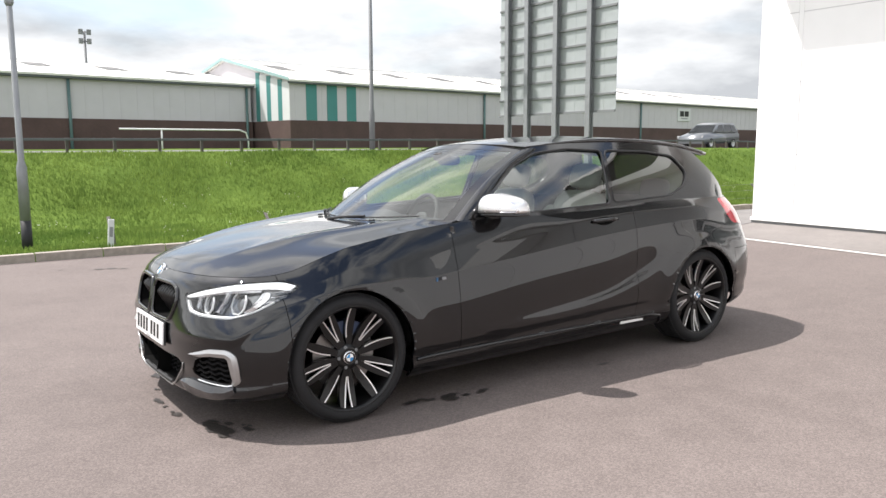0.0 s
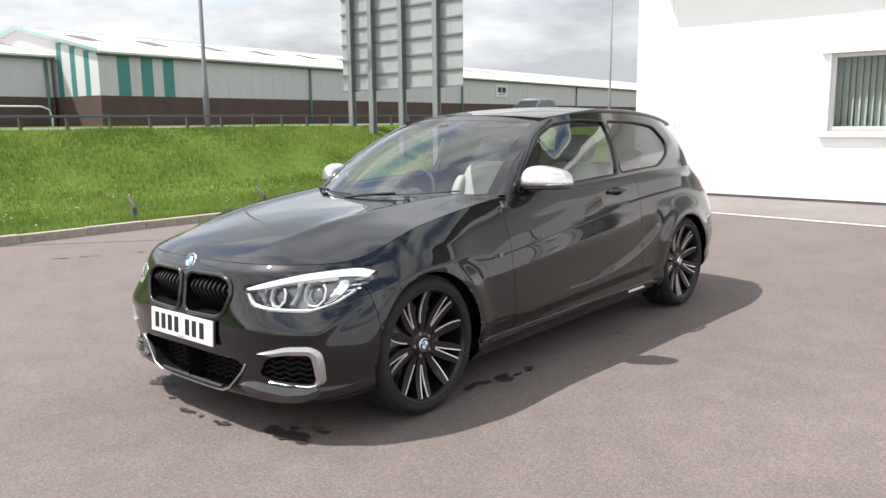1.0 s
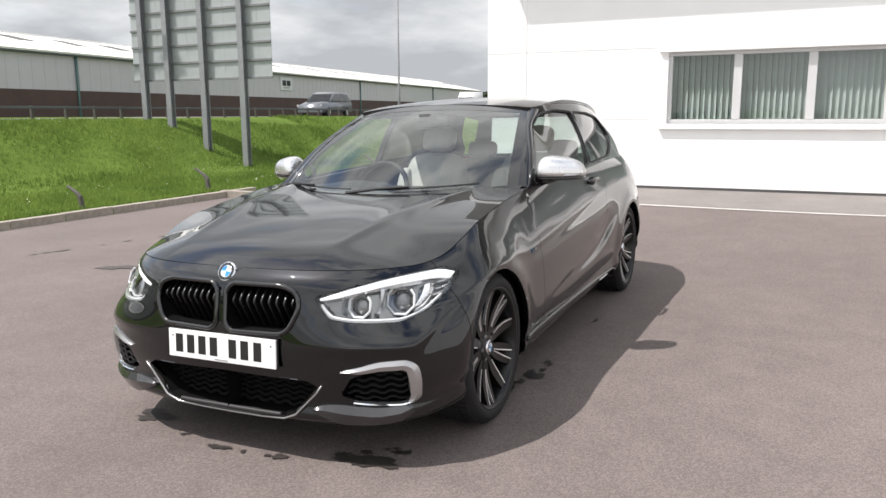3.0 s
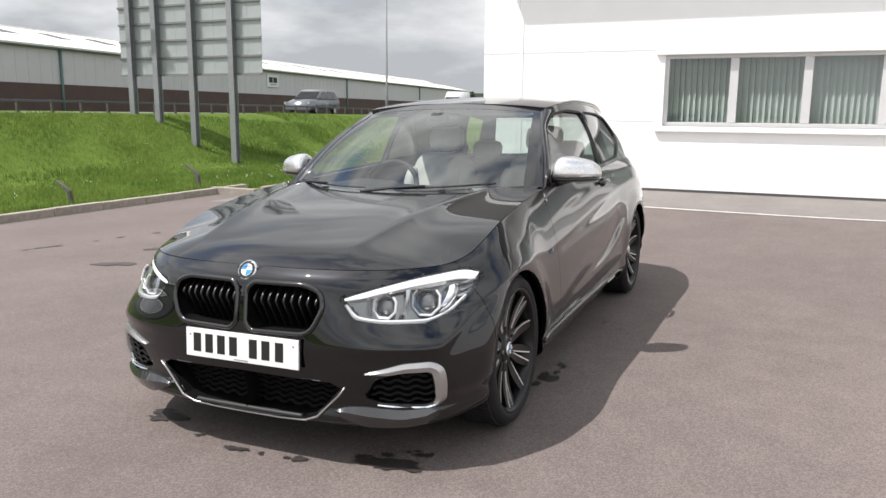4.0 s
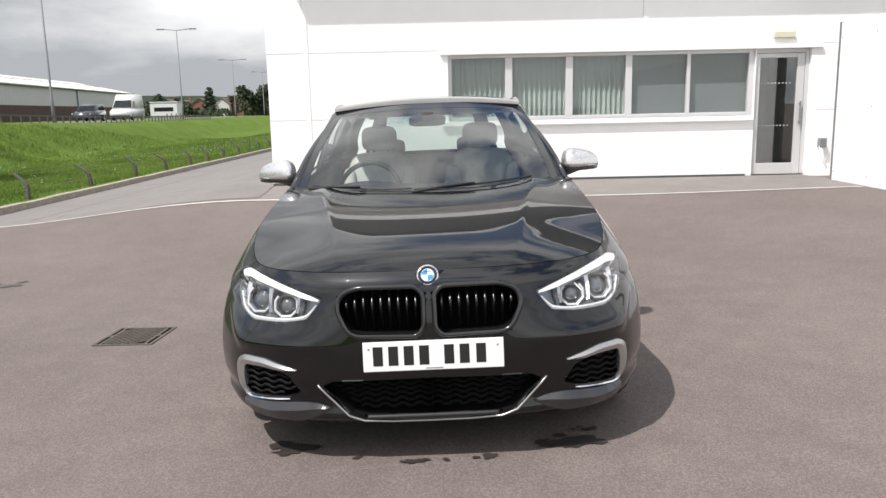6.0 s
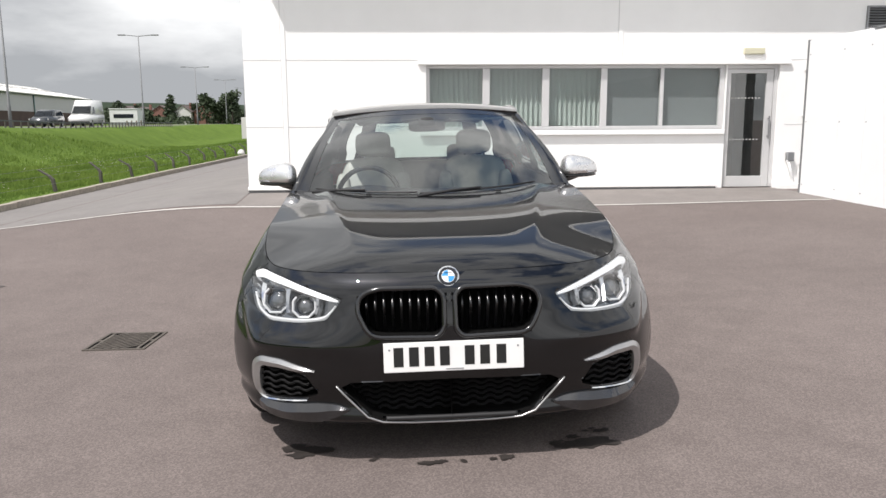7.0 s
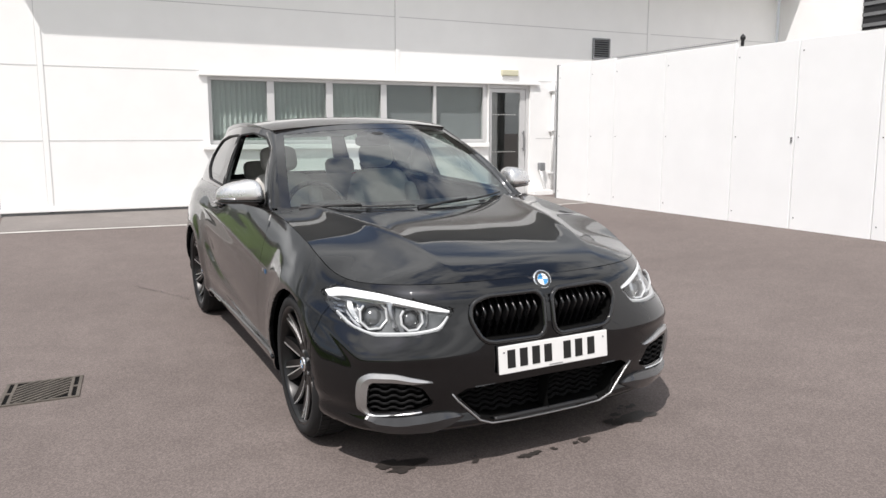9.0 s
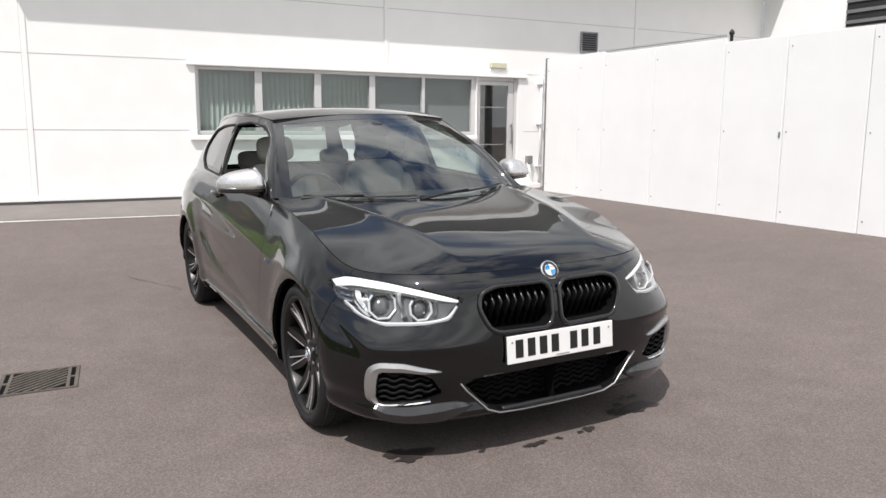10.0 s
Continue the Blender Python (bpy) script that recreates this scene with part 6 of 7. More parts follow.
    for k in range(9):
        a = radians(55 + k * 9 if not mirror else 125 + k * -9)
        rows.append([(0.034, 0.115 * math.cos(a), 0.115 * math.sin(a)), (0.034, 0.178 * math.cos(a), 0.178 * math.sin(a)), (-0.03, 0.178 * math.cos(a), 0.178 * math.sin(a)), (-0.03, 0.115 * math.cos(a), 0.115 * math.sin(a))])
    vs = add_grid(b, rows, closed=True)
    b.faces.new(vs[0])
    b.faces.new(list(reversed(vs[-1])))
    bmesh.ops.recalc_face_normals(b, faces=b.faces[:])
    part("brake_caliper", b, M_CALIPER, w)
    return w


for y, off in ((AXLE_F, 0.750), (AXLE_R, 0.758)):
    for s in (1, -1):
        build_wheel("wheel", (s * off, y, HUB_Z), s < 0)

# ---- nose: grilles, lamps, plate, emblem ----
def recess(bm, depth, mat, name, label="", split=True):
    """Turn the cut-out faces into a tub pushed back behind the skin."""
    bmesh.ops.remove_doubles(bm, verts=bm.verts[:], dist=1e-5)
    lid = bm.faces[:]
    ext = bmesh.ops.extrude_face_region(bm, geom=lid)
    bmesh.ops.delete(bm, geom=[f for f in lid if f.is_valid], context="FACES_ONLY")
    for g in ext["geom"]:
        if isinstance(g, bmesh.types.BMVert):
            g.co.y += depth
            g.co.x *= 0.985
    bmesh.ops.recalc_face_normals(bm, faces=bm.faces[:])
    if split:
        return both(name, bm, mat, label=label)
    return part(name, join_halves(bm), mat, car, label)


def ring_on_front(poly, radius, lift, sides=8, closed=True):
    bm = bmesh.new()
    add_tube(bm, [front_at(x, z, lift)[0] for x, z in poly], radius, sides, closed)
    for f in bm.faces:
        f.smooth = True
    return bm


def strip_on_front(pts, lift, thick=0.006, n=24):
    """A band of varying half width along (x, z, half width) knots, with thickness, on the nose."""
    xs = curve(*[(i, p[0]) for i, p in enumerate(pts)])
    zs = curve(*[(i, p[1]) for i, p in enumerate(pts)])
    hs = curve(*[(i, p[2]) for i, p in enumerate(pts)])
    bm = bmesh.new()
    rows = []
    for k in range(n + 1):
        u = k / n * (len(pts) - 1)
        d = 0.02
        tx, tz = float(xs(u + d) - xs(u - d)), float(zs(u + d) - zs(u - d))
        length = math.hypot(tx, tz) or 1
        nx, nz = -tz / length, tx / length
        h, x, z = float(hs(u)), float(xs(u)), float(zs(u))
        top, n1 = front_at(x + nx * h, z + nz * h, lift)
        mid, n2 = front_at(x, z, lift + thick * 0.35)
        low, n3 = front_at(x - nx * h, z - nz * h, lift)
        rows.append([top, mid, low, low - n3 * thick, top - n1 * thick])
    vs = add_grid(bm, rows, closed=True)
    bm.faces.new(vs[0])
    bm.faces.new(list(reversed(vs[-1])))
    bmesh.ops.recalc_face_normals(bm, faces=bm.faces[:])
    return bm


def span_at(poly, x):
    """Lowest and highest z of the outline at x."""
    zs = []
    for i in range(len(poly)):
        (xa, za), (xb, zb) = poly[i - 1], poly[i]
        if (xa - x) * (xb - x) <= 0 and xa != xb:
            zs.append(za + (zb - za) * (x - xa) / (xb - xa))
    return (min(zs), max(zs)) if zs else (0, 0)


# kidney grilles
for s in (1, -1):
    k = empty("kidney_grille")
    k.parent = car
    bm = ring_on_front(KIDNEY, 0.0105, 0.001)
    bm = bm if s > 0 else mirrored(bm)
    part("grille_frame", bm, M_GLOSS, k, "gloss black surround")
    for j in range(9):
        x = 0.048 + j * 0.0325
        lo, hi = span_at(KIDNEY, x)
        bm = bmesh.new()
        rows = []
        # blade leaning back towards its foot, its upper end rolling back under the bonnet edge
        for f in [q / 16 for q in range(17)]:
            z = lo + 0.004 + (hi - lo - 0.010) * f
            p = front_at(x, z)[0]
            y = p.y + 0.006 + (0.045 * ((f - 0.64) / 0.36) ** 1.5 if f > 0.64 else 0.075 * (0.64 - f) / 0.64)
            rows.append([(x + a, y + b, z) for a, b in ((-0.0046, 0.03), (-0.0046, 0.003), (-0.0034, 0.0005), (0, 0), (0.0034, 0.0005), (0.0046, 0.003), (0.0046, 0.03))])
        add_grid(bm, rows)
        bmesh.ops.recalc_face_normals(bm, faces=bm.faces[:])
        bm = bm if s > 0 else mirrored(bm)
        part("slat", bm, M_SLAT, k, smooth=True)
recess(kidney_bm, 0.10, M_VOID, "grille_tub")


def wavy_bars(x0, x1, zs, poly, depth, wave, amp, name):
    for z in zs:
        bm = bmesh.new()
        pts = []
        n = int(abs(x1 - x0) / 0.008)
        for k in range(n + 1):
            x = x0 + (x1 - x0) * k / n
            zz = z + amp * math.copysign(min(1, abs(1.6 * math.sin(x * wave))), math.sin(x * wave))
            lo, hi = span_at(poly, abs(x))
            if lo + 0.004 < zz < hi - 0.004:
                p = front_at(x, zz)[0]
                pts.append((x, p.y + depth, zz))
        if len(pts) > 3:
            add_tube(bm, pts, 0.0055, 6)
            part(name, bm, M_MESH, car, smooth=True)


recess(intake_bm, 0.13, M_VOID, "intake_tub", split=False)
wavy_bars(-0.41, 0.41, [0.212 + 0.022 * k for k in range(6)], INTAKE, 0.075, 92, 0.0055, "intake_mesh_bar")
bm = bmesh.new()
add_tube(bm, [front_at(x / 100, 0.189, -0.008)[0] for x in range(-25, 26)], 0.010, 8)
part("intake_lip", bm, M_TRIM, car, smooth=True)
lip_line = [(0.432, 0.326), (0.405, 0.292), (0.318, 0.202), (0.262, 0.182), (0.15, 0.174), (0.0, 0.172)]
bm = bmesh.new()
pts = [front_at(x, z, 0.004)[0] for x, z in lip_line]
pts += [Vector((-p.x, p.y, p.z)) for p in reversed(pts[:-1])]
add_tube(bm, pts, [0.003] + [0.0042] * (len(pts) - 2) + [0.003], 8)
part("intake_trim", bm, M_SILVER, car, "thin satin trim along the lower intake", smooth=True)

# corner intakes with silver brackets
recess(fog_bm, 0.06, M_VOID, "corner_intake_tub")
for s in (1, -1):
    wavy_bars(s * 0.52, s * 0.735, [0.278, 0.303, 0.328, 0.353, 0.376], FOG, 0.012, 105, 0.005, "corner_mesh_bar")
both("intake_bracket", strip_on_front([(0.510, 0.383, 0.002), (0.575, 0.390, 0.012), (0.655, 0.405, 0.017), (0.712, 0.406, 0.018), (0.744, 0.385, 0.018), (0.751, 0.335, 0.017), (0.748, 0.290, 0.015), (0.728, 0.256, 0.008)], 0.006, 0.02, 44), M_SILVER, label="satin silver intake bracket")
both("intake_bracket_lower", strip_on_front([(0.728, 0.256, 0.005), (0.70, 0.250, 0.0042), (0.62, 0.255, 0.0042), (0.545, 0.263, 0.0035)], 0.008, 0.012), M_CHROME, label="thin bright lower bracket line")
both("splitter_blade", strip_on_front([(0.385, 0.228, 0.004), (0.44, 0.226, 0.024), (0.52, 0.218, 0.034), (0.62, 0.213, 0.030), (0.69, 0.219, 0.026), (0.735, 0.236, 0.016)], 0.010, 0.022, 36), material("dark_splitter_paint", (0.05, 0.05, 0.053), 0.24, 0.7, coat=1.0, vary=0.15), label="dark silver corner splitter blade")

# headlamps
for s in (1, -1):
    h = empty("headlamp")
    h.parent = car
    h["label"] = "clear headlamp with white light guides and two projectors"

    def side(bm):
        return bm if s > 0 else mirrored(bm)
    tub = lamp_bm.copy()
    bmesh.ops.remove_doubles(tub, verts=tub.verts[:], dist=1e-5)
    lid = tub.faces[:]
    ext = bmesh.ops.extrude_face_region(tub, geom=lid)
    bmesh.ops.delete(tub, geom=[f for f in lid if f.is_valid], context="FACES_ONLY")
    for g in ext["geom"]:
        if isinstance(g, bmesh.types.BMVert):
            g.co.y += 0.055
            g.co.x -= 0.02
    bmesh.ops.recalc_face_normals(tub, faces=tub.faces[:])
    part("lamp_housing", side(tub), M_LAMP_MID, h)
    # upper light guide, lower light guide with its inner hook
    part("light_guide", side(strip_on_front([(0.418, 0.642, 0.004), (0.47, 0.655, 0.0085), (0.55, 0.676, 0.011), (0.65, 0.697, 0.0125), (0.735, 0.7035, 0.0135), (0.787, 0.690, 0.010)], -0.006, 0.012, 40)), M_DRL, h, "broad white upper light guide")
    part("light_guide", side(strip_on_front([(0.425, 0.625, 0.004), (0.447, 0.599, 0.006), (0.475, 0.581, 0.0065), (0.56, 0.5695, 0.006), (0.685, 0.566, 0.006), (0.745, 0.588, 0.0055), (0.778, 0.632, 0.004)], -0.008, 0.012, 48)), M_RING, h, "thin pale lower light guide")
    for cx, cz, r in ((0.556, 0.621, 0.045), (0.678, 0.630, 0.054)):
        p, n = front_at(cx, cz, -0.016)
        n = (n + Vector((-0.35, -0.6, 0))).normalized()
        frame_m = Matrix.Translation(p) @ n.to_track_quat("Z", "Y").to_matrix().to_4x4()
        up = (frame_m.inverted().to_3x3() @ Vector((0, 0, 1)))
        a0 = math.atan2(up.y, up.x)

        def octagon(rr, zz, gap=False):
            turns = (40, 67, 112, 157, 203, 248, 293, 320) if gap else (22, 67, 112, 157, 203, 248, 293, 338)
            return [frame_m @ Vector((rr * math.cos(a0 + radians(g)), rr * math.sin(a0 + radians(g)), zz)) for g in turns]
        bm = bmesh.new()
        add_tube(bm, octagon(r * 1.03, -0.002, True), 0.0048, 8)
        part("ring_guide", side(bm), M_RING, h, "pale faceted ring")
        bm = bmesh.new()
        add_grid(bm, [octagon(r, -0.004), octagon(r * 0.82, -0.010), octagon(r * 0.74, -0.026), octagon(r * 0.66, -0.028)], closed=True)
        part("projector_bezel", side(bm), M_LAMP_MID, h)
        bm = bmesh.new()
        rows = [[frame_m @ Vector((r * 0.70 * math.sin(e) * math.cos(q * math.tau / 28), r * 0.70 * math.sin(e) * math.sin(q * math.tau / 28), -0.028 + r * 0.40 * math.cos(e))) for q in range(28)] for e in (math.pi / 2, 1.2, 0.8, 0.4, 0.02)]
        add_grid(bm, rows, closed=True)
        part("projector_lens", side(bm), M_PROJ, h, "dark glass projector lens", smooth=True)
    # silvered reflector blocks beside the projectors, ribs in the outer corner
    part("reflector", side(strip_on_front([(0.738, 0.672, 0.009), (0.742, 0.645, 0.013), (0.736, 0.615, 0.012), (0.722, 0.590, 0.008)], -0.012, 0.03, 10)), M_CHROME, h)
    part("reflector", side(strip_on_front([(0.622, 0.672, 0.010), (0.624, 0.645, 0.007), (0.622, 0.610, 0.006), (0.618, 0.590, 0.009)], -0.012, 0.03, 10)), M_LAMP_IN, h)
    part("reflector", side(strip_on_front([(0.500, 0.652, 0.007), (0.500, 0.625, 0.005), (0.508, 0.596, 0.006)], -0.014, 0.03, 10)), M_LAMP_IN, h)
    for k in range(4):
        z = 0.676 - k * 0.019
        part("reflector_rib", side(strip_on_front([(0.757, z - 0.004, 0.003), (0.775, z, 0.0045), (0.792 - k * 0.004, z + 0.004, 0.0035)], -0.012, 0.014, 8)), M_CHROME if k % 2 else M_LAMP_IN, h)
    part("reflector", side(strip_on_front([(0.505, 0.655, 0.008), (0.60, 0.676, 0.009), (0.72, 0.688, 0.010)], -0.020, 0.01, 20)), M_LAMP_IN, h)
    lens = lamp_bm.copy()
    sheet(lens, 0.0)
    ob = part("lens", side(lens), G_LENS, h, "clear outer lens")
    ob.visible_shadow = False
lamp_bm.free()

# number plate with plain bars in place of its characters
pl = empty("number_plate")
pl.parent = car
p0 = front_at(0.1, 0.43)[0]
pl.matrix_local = Matrix.Translation((0.010, p0.y - 0.012, 0.440)) @ Matrix.Rotation(radians(-4), 4, "X")
part("plate", box_bm((-0.260, -0.004, -0.0555), (0.260, 0.004, 0.0555), 0.003), M_PLATE, pl)
part("plate_holder", box_bm((-0.262, 0.0042, -0.057), (0.262, 0.014, 0.057), 0.003), M_TRIM, pl)
for k, x in enumerate((-0.205, -0.148, -0.091, -0.034, 0.058, 0.115, 0.176)):
    part("character_bar", box_bm((x - 0.018, -0.0052, -0.034), (x + 0.018, -0.0041, 0.038), 0.0), M_INK, pl)
part("maker_bar", box_bm((-0.03, -0.0052, -0.049), (0.035, -0.0041, -0.0455)), M_STEEL, pl)
for s in (-1, 1):
    bm = bmesh.new()
    add_tube(bm, [(s * 0.238, -0.0055, 0.03), (s * 0.238, -0.003, 0.03)], 0.004, 8)
    part("plate_screw", bm, M_STEEL, pl)


hp = Vector((0, -2.004, 0.724))
build_roundel("emblem", hp, Vector((0, -0.87, 0.50)), 0.041, car)

# ---- mirrors, handles, wipers, tail lamps, badges ----
def blob(cx, cy, cz, rx, ry, rz, e1=0.75, e2=0.75, taper=0.0, n=28, m=18, z0=-1.0, z1=1.0, skew=0.0):
    """Rounded box between two relative heights."""
    bm = bmesh.new()

    def pw(v, e):
        return math.copysign(abs(v) ** e, v)
    rows = []
    lo, hi = math.asin(max(-1, z0)), math.asin(min(1, z1))
    for j in range(m + 1):
        ph = lo + (hi - lo) * j / m
        row = []
        for k in range(n):
            th = k * math.tau / n
            x, y, z = pw(math.cos(ph), e1) * pw(math.cos(th), e2), pw(math.cos(ph), e1) * pw(math.sin(th), e2), pw(math.sin(ph), e1)
            f = 1 - taper * x
            row.append((cx + rx * x, cy + ry * y * f + skew * x, cz + rz * z * f))
        rows.append(row)
    vs = add_grid(bm, rows, closed=True)
    bm.faces.new(list(reversed(vs[0])))
    bm.faces.new(vs[-1])
    bmesh.ops.recalc_face_normals(bm, faces=bm.faces[:])
    for f in bm.faces:
        f.smooth = True
    return bm


for s in (1, -1):
    mir = empty("door_mirror")
    mir.parent = car
    mir["label"] = "door mirror with silver cap and black base"

    def side(bm):
        return bm if s > 0 else mirrored(bm)
    part("mirror_cap", side(blob(0.868, -0.385, 0.982, 0.112, 0.090, 0.096, 0.66, 0.66, 0.24, z0=0.0, skew=0.045)), M_CAP, mir, "satin silver mirror cap")
    part("mirror_base", side(blob(0.862, -0.380, 0.971, 0.114, 0.086, 0.014, 0.5, 0.66, 0.12, skew=0.045)), M_GLOSS, mir)
    bm = bmesh.new()
    add_tube(bm, [(0.755, -0.44, 0.945), (0.80, -0.43, 0.956), (0.85, -0.415, 0.964)], [0.022, 0.018, 0.012], 10)
    part("mirror_stalk", side(bm), M_GLOSS, mir, smooth=True)
    bm = bmesh.new()
    add_tube(bm, [(0.823, -0.472, 0.986), (0.868, -0.464, 0.986), (0.918, -0.442, 0.986), (0.967, -0.395, 0.987)], 0.0055, 6)
    part("indicator_strip", side(bm), M_LAMP_IN, mir, smooth=True)
    bm = box_bm((0.800, -0.318, 0.984), (0.933, -0.312, 1.055), 0.002)
    part("mirror_glass", side(bm), M_CHROME, mir)
    # triangle behind the mirror
    bm = bmesh.new()
    pts = [cabin(-0.565, 0.945, 0.004), cabin(-0.40, 0.952, 0.004), cabin(-0.395, 1.03, 0.004)]
    vs = [bm.verts.new(p) for p in pts]
    bm.faces.new(vs)
    bmesh.ops.solidify(bm, geom=bm.faces[:], thickness=0.006)
    part("mirror_sail", side(bm), M_GLOSS, mir)

    # door handle
    hd = empty("door_handle")
    hd.parent = car
    bm = bmesh.new()
    pts = []
    for k in range(9):
        f = k / 8
        p, n = side_at(0.335 + 0.205 * f, 0.885 + 0.004 * f, 0.006 + 0.020 * math.sin(math.pi * f) ** 0.5)
        pts.append(p)
    add_tube(bm, pts, [0.010] + [0.0125] * 7 + [0.010], 10)
    part("handle_bar", side(bm), M_PAINT, hd, smooth=True)
    # near-black patch laid on the skin for the shade behind the handle
    bm = bmesh.new()
    rows = []
    for k in range(7):
        f = k / 6
        rows.append([side_at(0.35 + 0.17 * f, 0.885 + d * math.sin(math.pi * (0.08 + 0.84 * f)), 0.0025)[0] for d in (-0.026, 0.0, 0.024)])
    add_grid(bm, rows)
    part("handle_recess", side(bm), M_VOID, hd)

    # wing badge and sill lettering as plain bars
    bd = empty("wing_badge")
    bd.parent = car
    for k, mt in enumerate((M_BADGE, M_INK, M_INK, M_STEEL)):
        p, n = side_at(-0.835 + 0.012 * k, 0.655, 0.002)
        part("badge_bar", side(box_bm((p.x - 0.002, p.y - 0.005, p.z - 0.010 + 0.002 * k), (p.x + 0.003, p.y + (0.005 if k < 3 else 0.02), p.z + 0.010))), mt, bd)
    p, n = side_at(0.62, 0.232, 0.001)
    lt = part("sill_lettering", side(box_bm((p.x - 0.003, 0.56, 0.226), (p.x + 0.003, 0.77, 0.242))), M_PLATE, car, "small white lettering strip")
    # bright sill crease
    bm = bmesh.new()
    pts = [side_at(-0.98 + 0.0475 * k, 0.258, 0.004)[0] for k in range(39)]
    pts += [side_at(0.90 + 0.012 * k, 0.256 - 0.010 * k - 0.002 * k * k, 0.004)[0] for k in range(1, 5)]
    add_tube(bm, pts, 0.009, 8)
    part("skirt_edge", side(bm), M_PAINT, car, smooth=True)

both("tail_lamp", finish(tail_lamp_bm, 0.01, 0.001), M_RED, label="red wrap-round tail lamp")

# wipers
for a0, a1, b0, b1 in ((-0.10, 0.78, 0.02, 0.05), (-0.88, -0.12, 0.03, 0.03)):
    w = empty("wiper")
    w.parent = car
    bm = bmesh.new()
    pts = [screen_point(a0 + (a1 - a0) * k / 12, b0 + (b1 - b0) * k / 12) + Vector((0, -0.010, 0.012)) for k in range(13)]
    add_tube(bm, pts, 0.005, 6)
    part("wiper_blade", bm, M_TRIM, w)
    bm = bmesh.new()
    q = screen_point(a0 - 0.02, 0.0) + Vector((0, -0.035, 0.012))
    add_tube(bm, [q, q.lerp(pts[6], 0.5) + Vector((0, -0.012, 0.010)), pts[6] + Vector((0, -0.006, 0.010))], [0.009, 0.007, 0.005], 8)
    part("wiper_arm", bm, M_TRIM, w)

# washer nozzles, roof aerial
for s in (-1, 1):
    bm = bmesh.new()
    add_box(bm, (s * 0.33 - 0.014, -0.93, 0.935), (s * 0.33 + 0.014, -0.905, 0.945), 0.003)
    part("washer_nozzle", bm, M_TRIM, car)
bm = bmesh.new()
rows = []
for k in range(7):
    f = k / 6
    p = roof_point(0, 1.50 + 0.14 * f)
    h = 0.048 * f ** 1.4
    rows.append([p + Vector((0.022 * (1 - 0.5 * f), 0, -0.002)), p + Vector((0.005, 0.01 * f, h + 0.004)), p + Vector((-0.005, 0.01 * f, h + 0.004)), p + Vector((-0.022 * (1 - 0.5 * f), 0, -0.002))])
vs = add_grid(bm, rows)
bm.faces.new(vs[-1])
part("shark_fin_aerial", bm, M_PAINT, car)


# ---- cabin ----
def seat(x, y, wide, parent):
    st = empty("front_seat")
    st.parent = parent
    st["label"] = "oyster leather front seat with headrest"
    st.matrix_local = Matrix.Translation((x, y, 0))
    part("seat_cushion", blob(0, -0.02, 0.46, wide, 0.27, 0.085, 0.5, 0.6), M_LEATHER, st)
    m = Matrix.Translation((0, 0.25, 0.48)) @ Matrix.Rotation(radians(-20), 4, "X")
    part("backrest", blob(0, 0, 0.29, wide, 0.075, 0.31, 0.45, 0.55), M_LEATHER, st, m=m)
    for s in (-1, 1):
        part("side_bolster", blob(s * (wide - 0.02), -0.035, 0.24, 0.055, 0.085, 0.24, 0.6, 0.7), M_LEATHER, st, m=m)
        bm = bmesh.new()
        add_tube(bm, [(s * 0.06, 0, 0.58), (s * 0.06, -0.005, 0.66)], 0.007, 8)
        part("headrest_post", bm, M_CHROME, st, m=m)
    part("headrest", blob(0, -0.02, 0.70, 0.125, 0.05, 0.085, 0.5, 0.6), M_LEATHER, st, m=m)


for x in (0.36, -0.36):
    seat(x, 0.27, 0.23, car)
bench = empty("rear_seat")
bench.parent = car
bench["label"] = "oyster leather rear bench with headrests"
part("seat_cushion", blob(0, 1.05, 0.46, 0.58, 0.28, 0.09, 0.4, 0.4), M_LEATHER, bench)
m = Matrix.Translation((0, 1.33, 0.48)) @ Matrix.Rotation(radians(-16), 4, "X")
part("backrest", blob(0, 0, 0.24, 0.60, 0.07, 0.28, 0.4, 0.35), M_LEATHER, bench, m=m)
for x in (-0.33, 0.33):
    part("headrest", blob(x, 0, 0.58, 0.12, 0.045, 0.07, 0.5, 0.6), M_LEATHER, bench, m=m)

bm = bmesh.new()
rows = []
for k in range(25):
    x = -0.70 + 1.40 * k / 24
    hump = 0.03 * math.exp(-((x + 0.36) / 0.17) ** 2)
    rows.append([(x, -0.86 + 0.3 * (x / 0.7) ** 2, 0.895), (x, -0.62 + 0.12 * (x / 0.7) ** 2, 0.915 + hump * 0.5), (x, -0.42, 0.918 + hump), (x, -0.34, 0.890 + hump), (x, -0.33, 0.80), (x, -0.42, 0.60), (x, -0.40, 0.40)])
add_grid(bm, rows)
bmesh.ops.recalc_face_normals(bm, faces=bm.faces[:])
part("dashboard", bm, M_DASH, car, smooth=True)
sw = empty("steering_wheel")
sw.parent = car
sw.matrix_local = Matrix.Translation((-0.365, -0.14, 0.86)) @ Matrix.Rotation(radians(65), 4, "X")
bm = bmesh.new()
add_tube(bm, [(0.183 * math.cos(k * math.tau / 32), 0.183 * math.sin(k * math.tau / 32), 0) for k in range(32)], 0.016, 8, True)
part("rim", bm, M_DASH, sw, smooth=True)
part("boss", blob(0, 0, -0.01, 0.075, 0.06, 0.025), M_DASH, sw)
for a in (0, math.pi, -math.pi / 2):
    bm = bmesh.new()
    add_tube(bm, [(0.05 * math.cos(a), 0.05 * math.sin(a), -0.005), (0.175 * math.cos(a), 0.175 * math.sin(a), 0)], [0.018, 0.012], 8)
    part("spoke", bm, M_SILVER, sw)
part("rear_view_mirror", blob(0, -0.145, 1.268, 0.11, 0.022, 0.033, 0.5, 0.6), M_DASH, car)
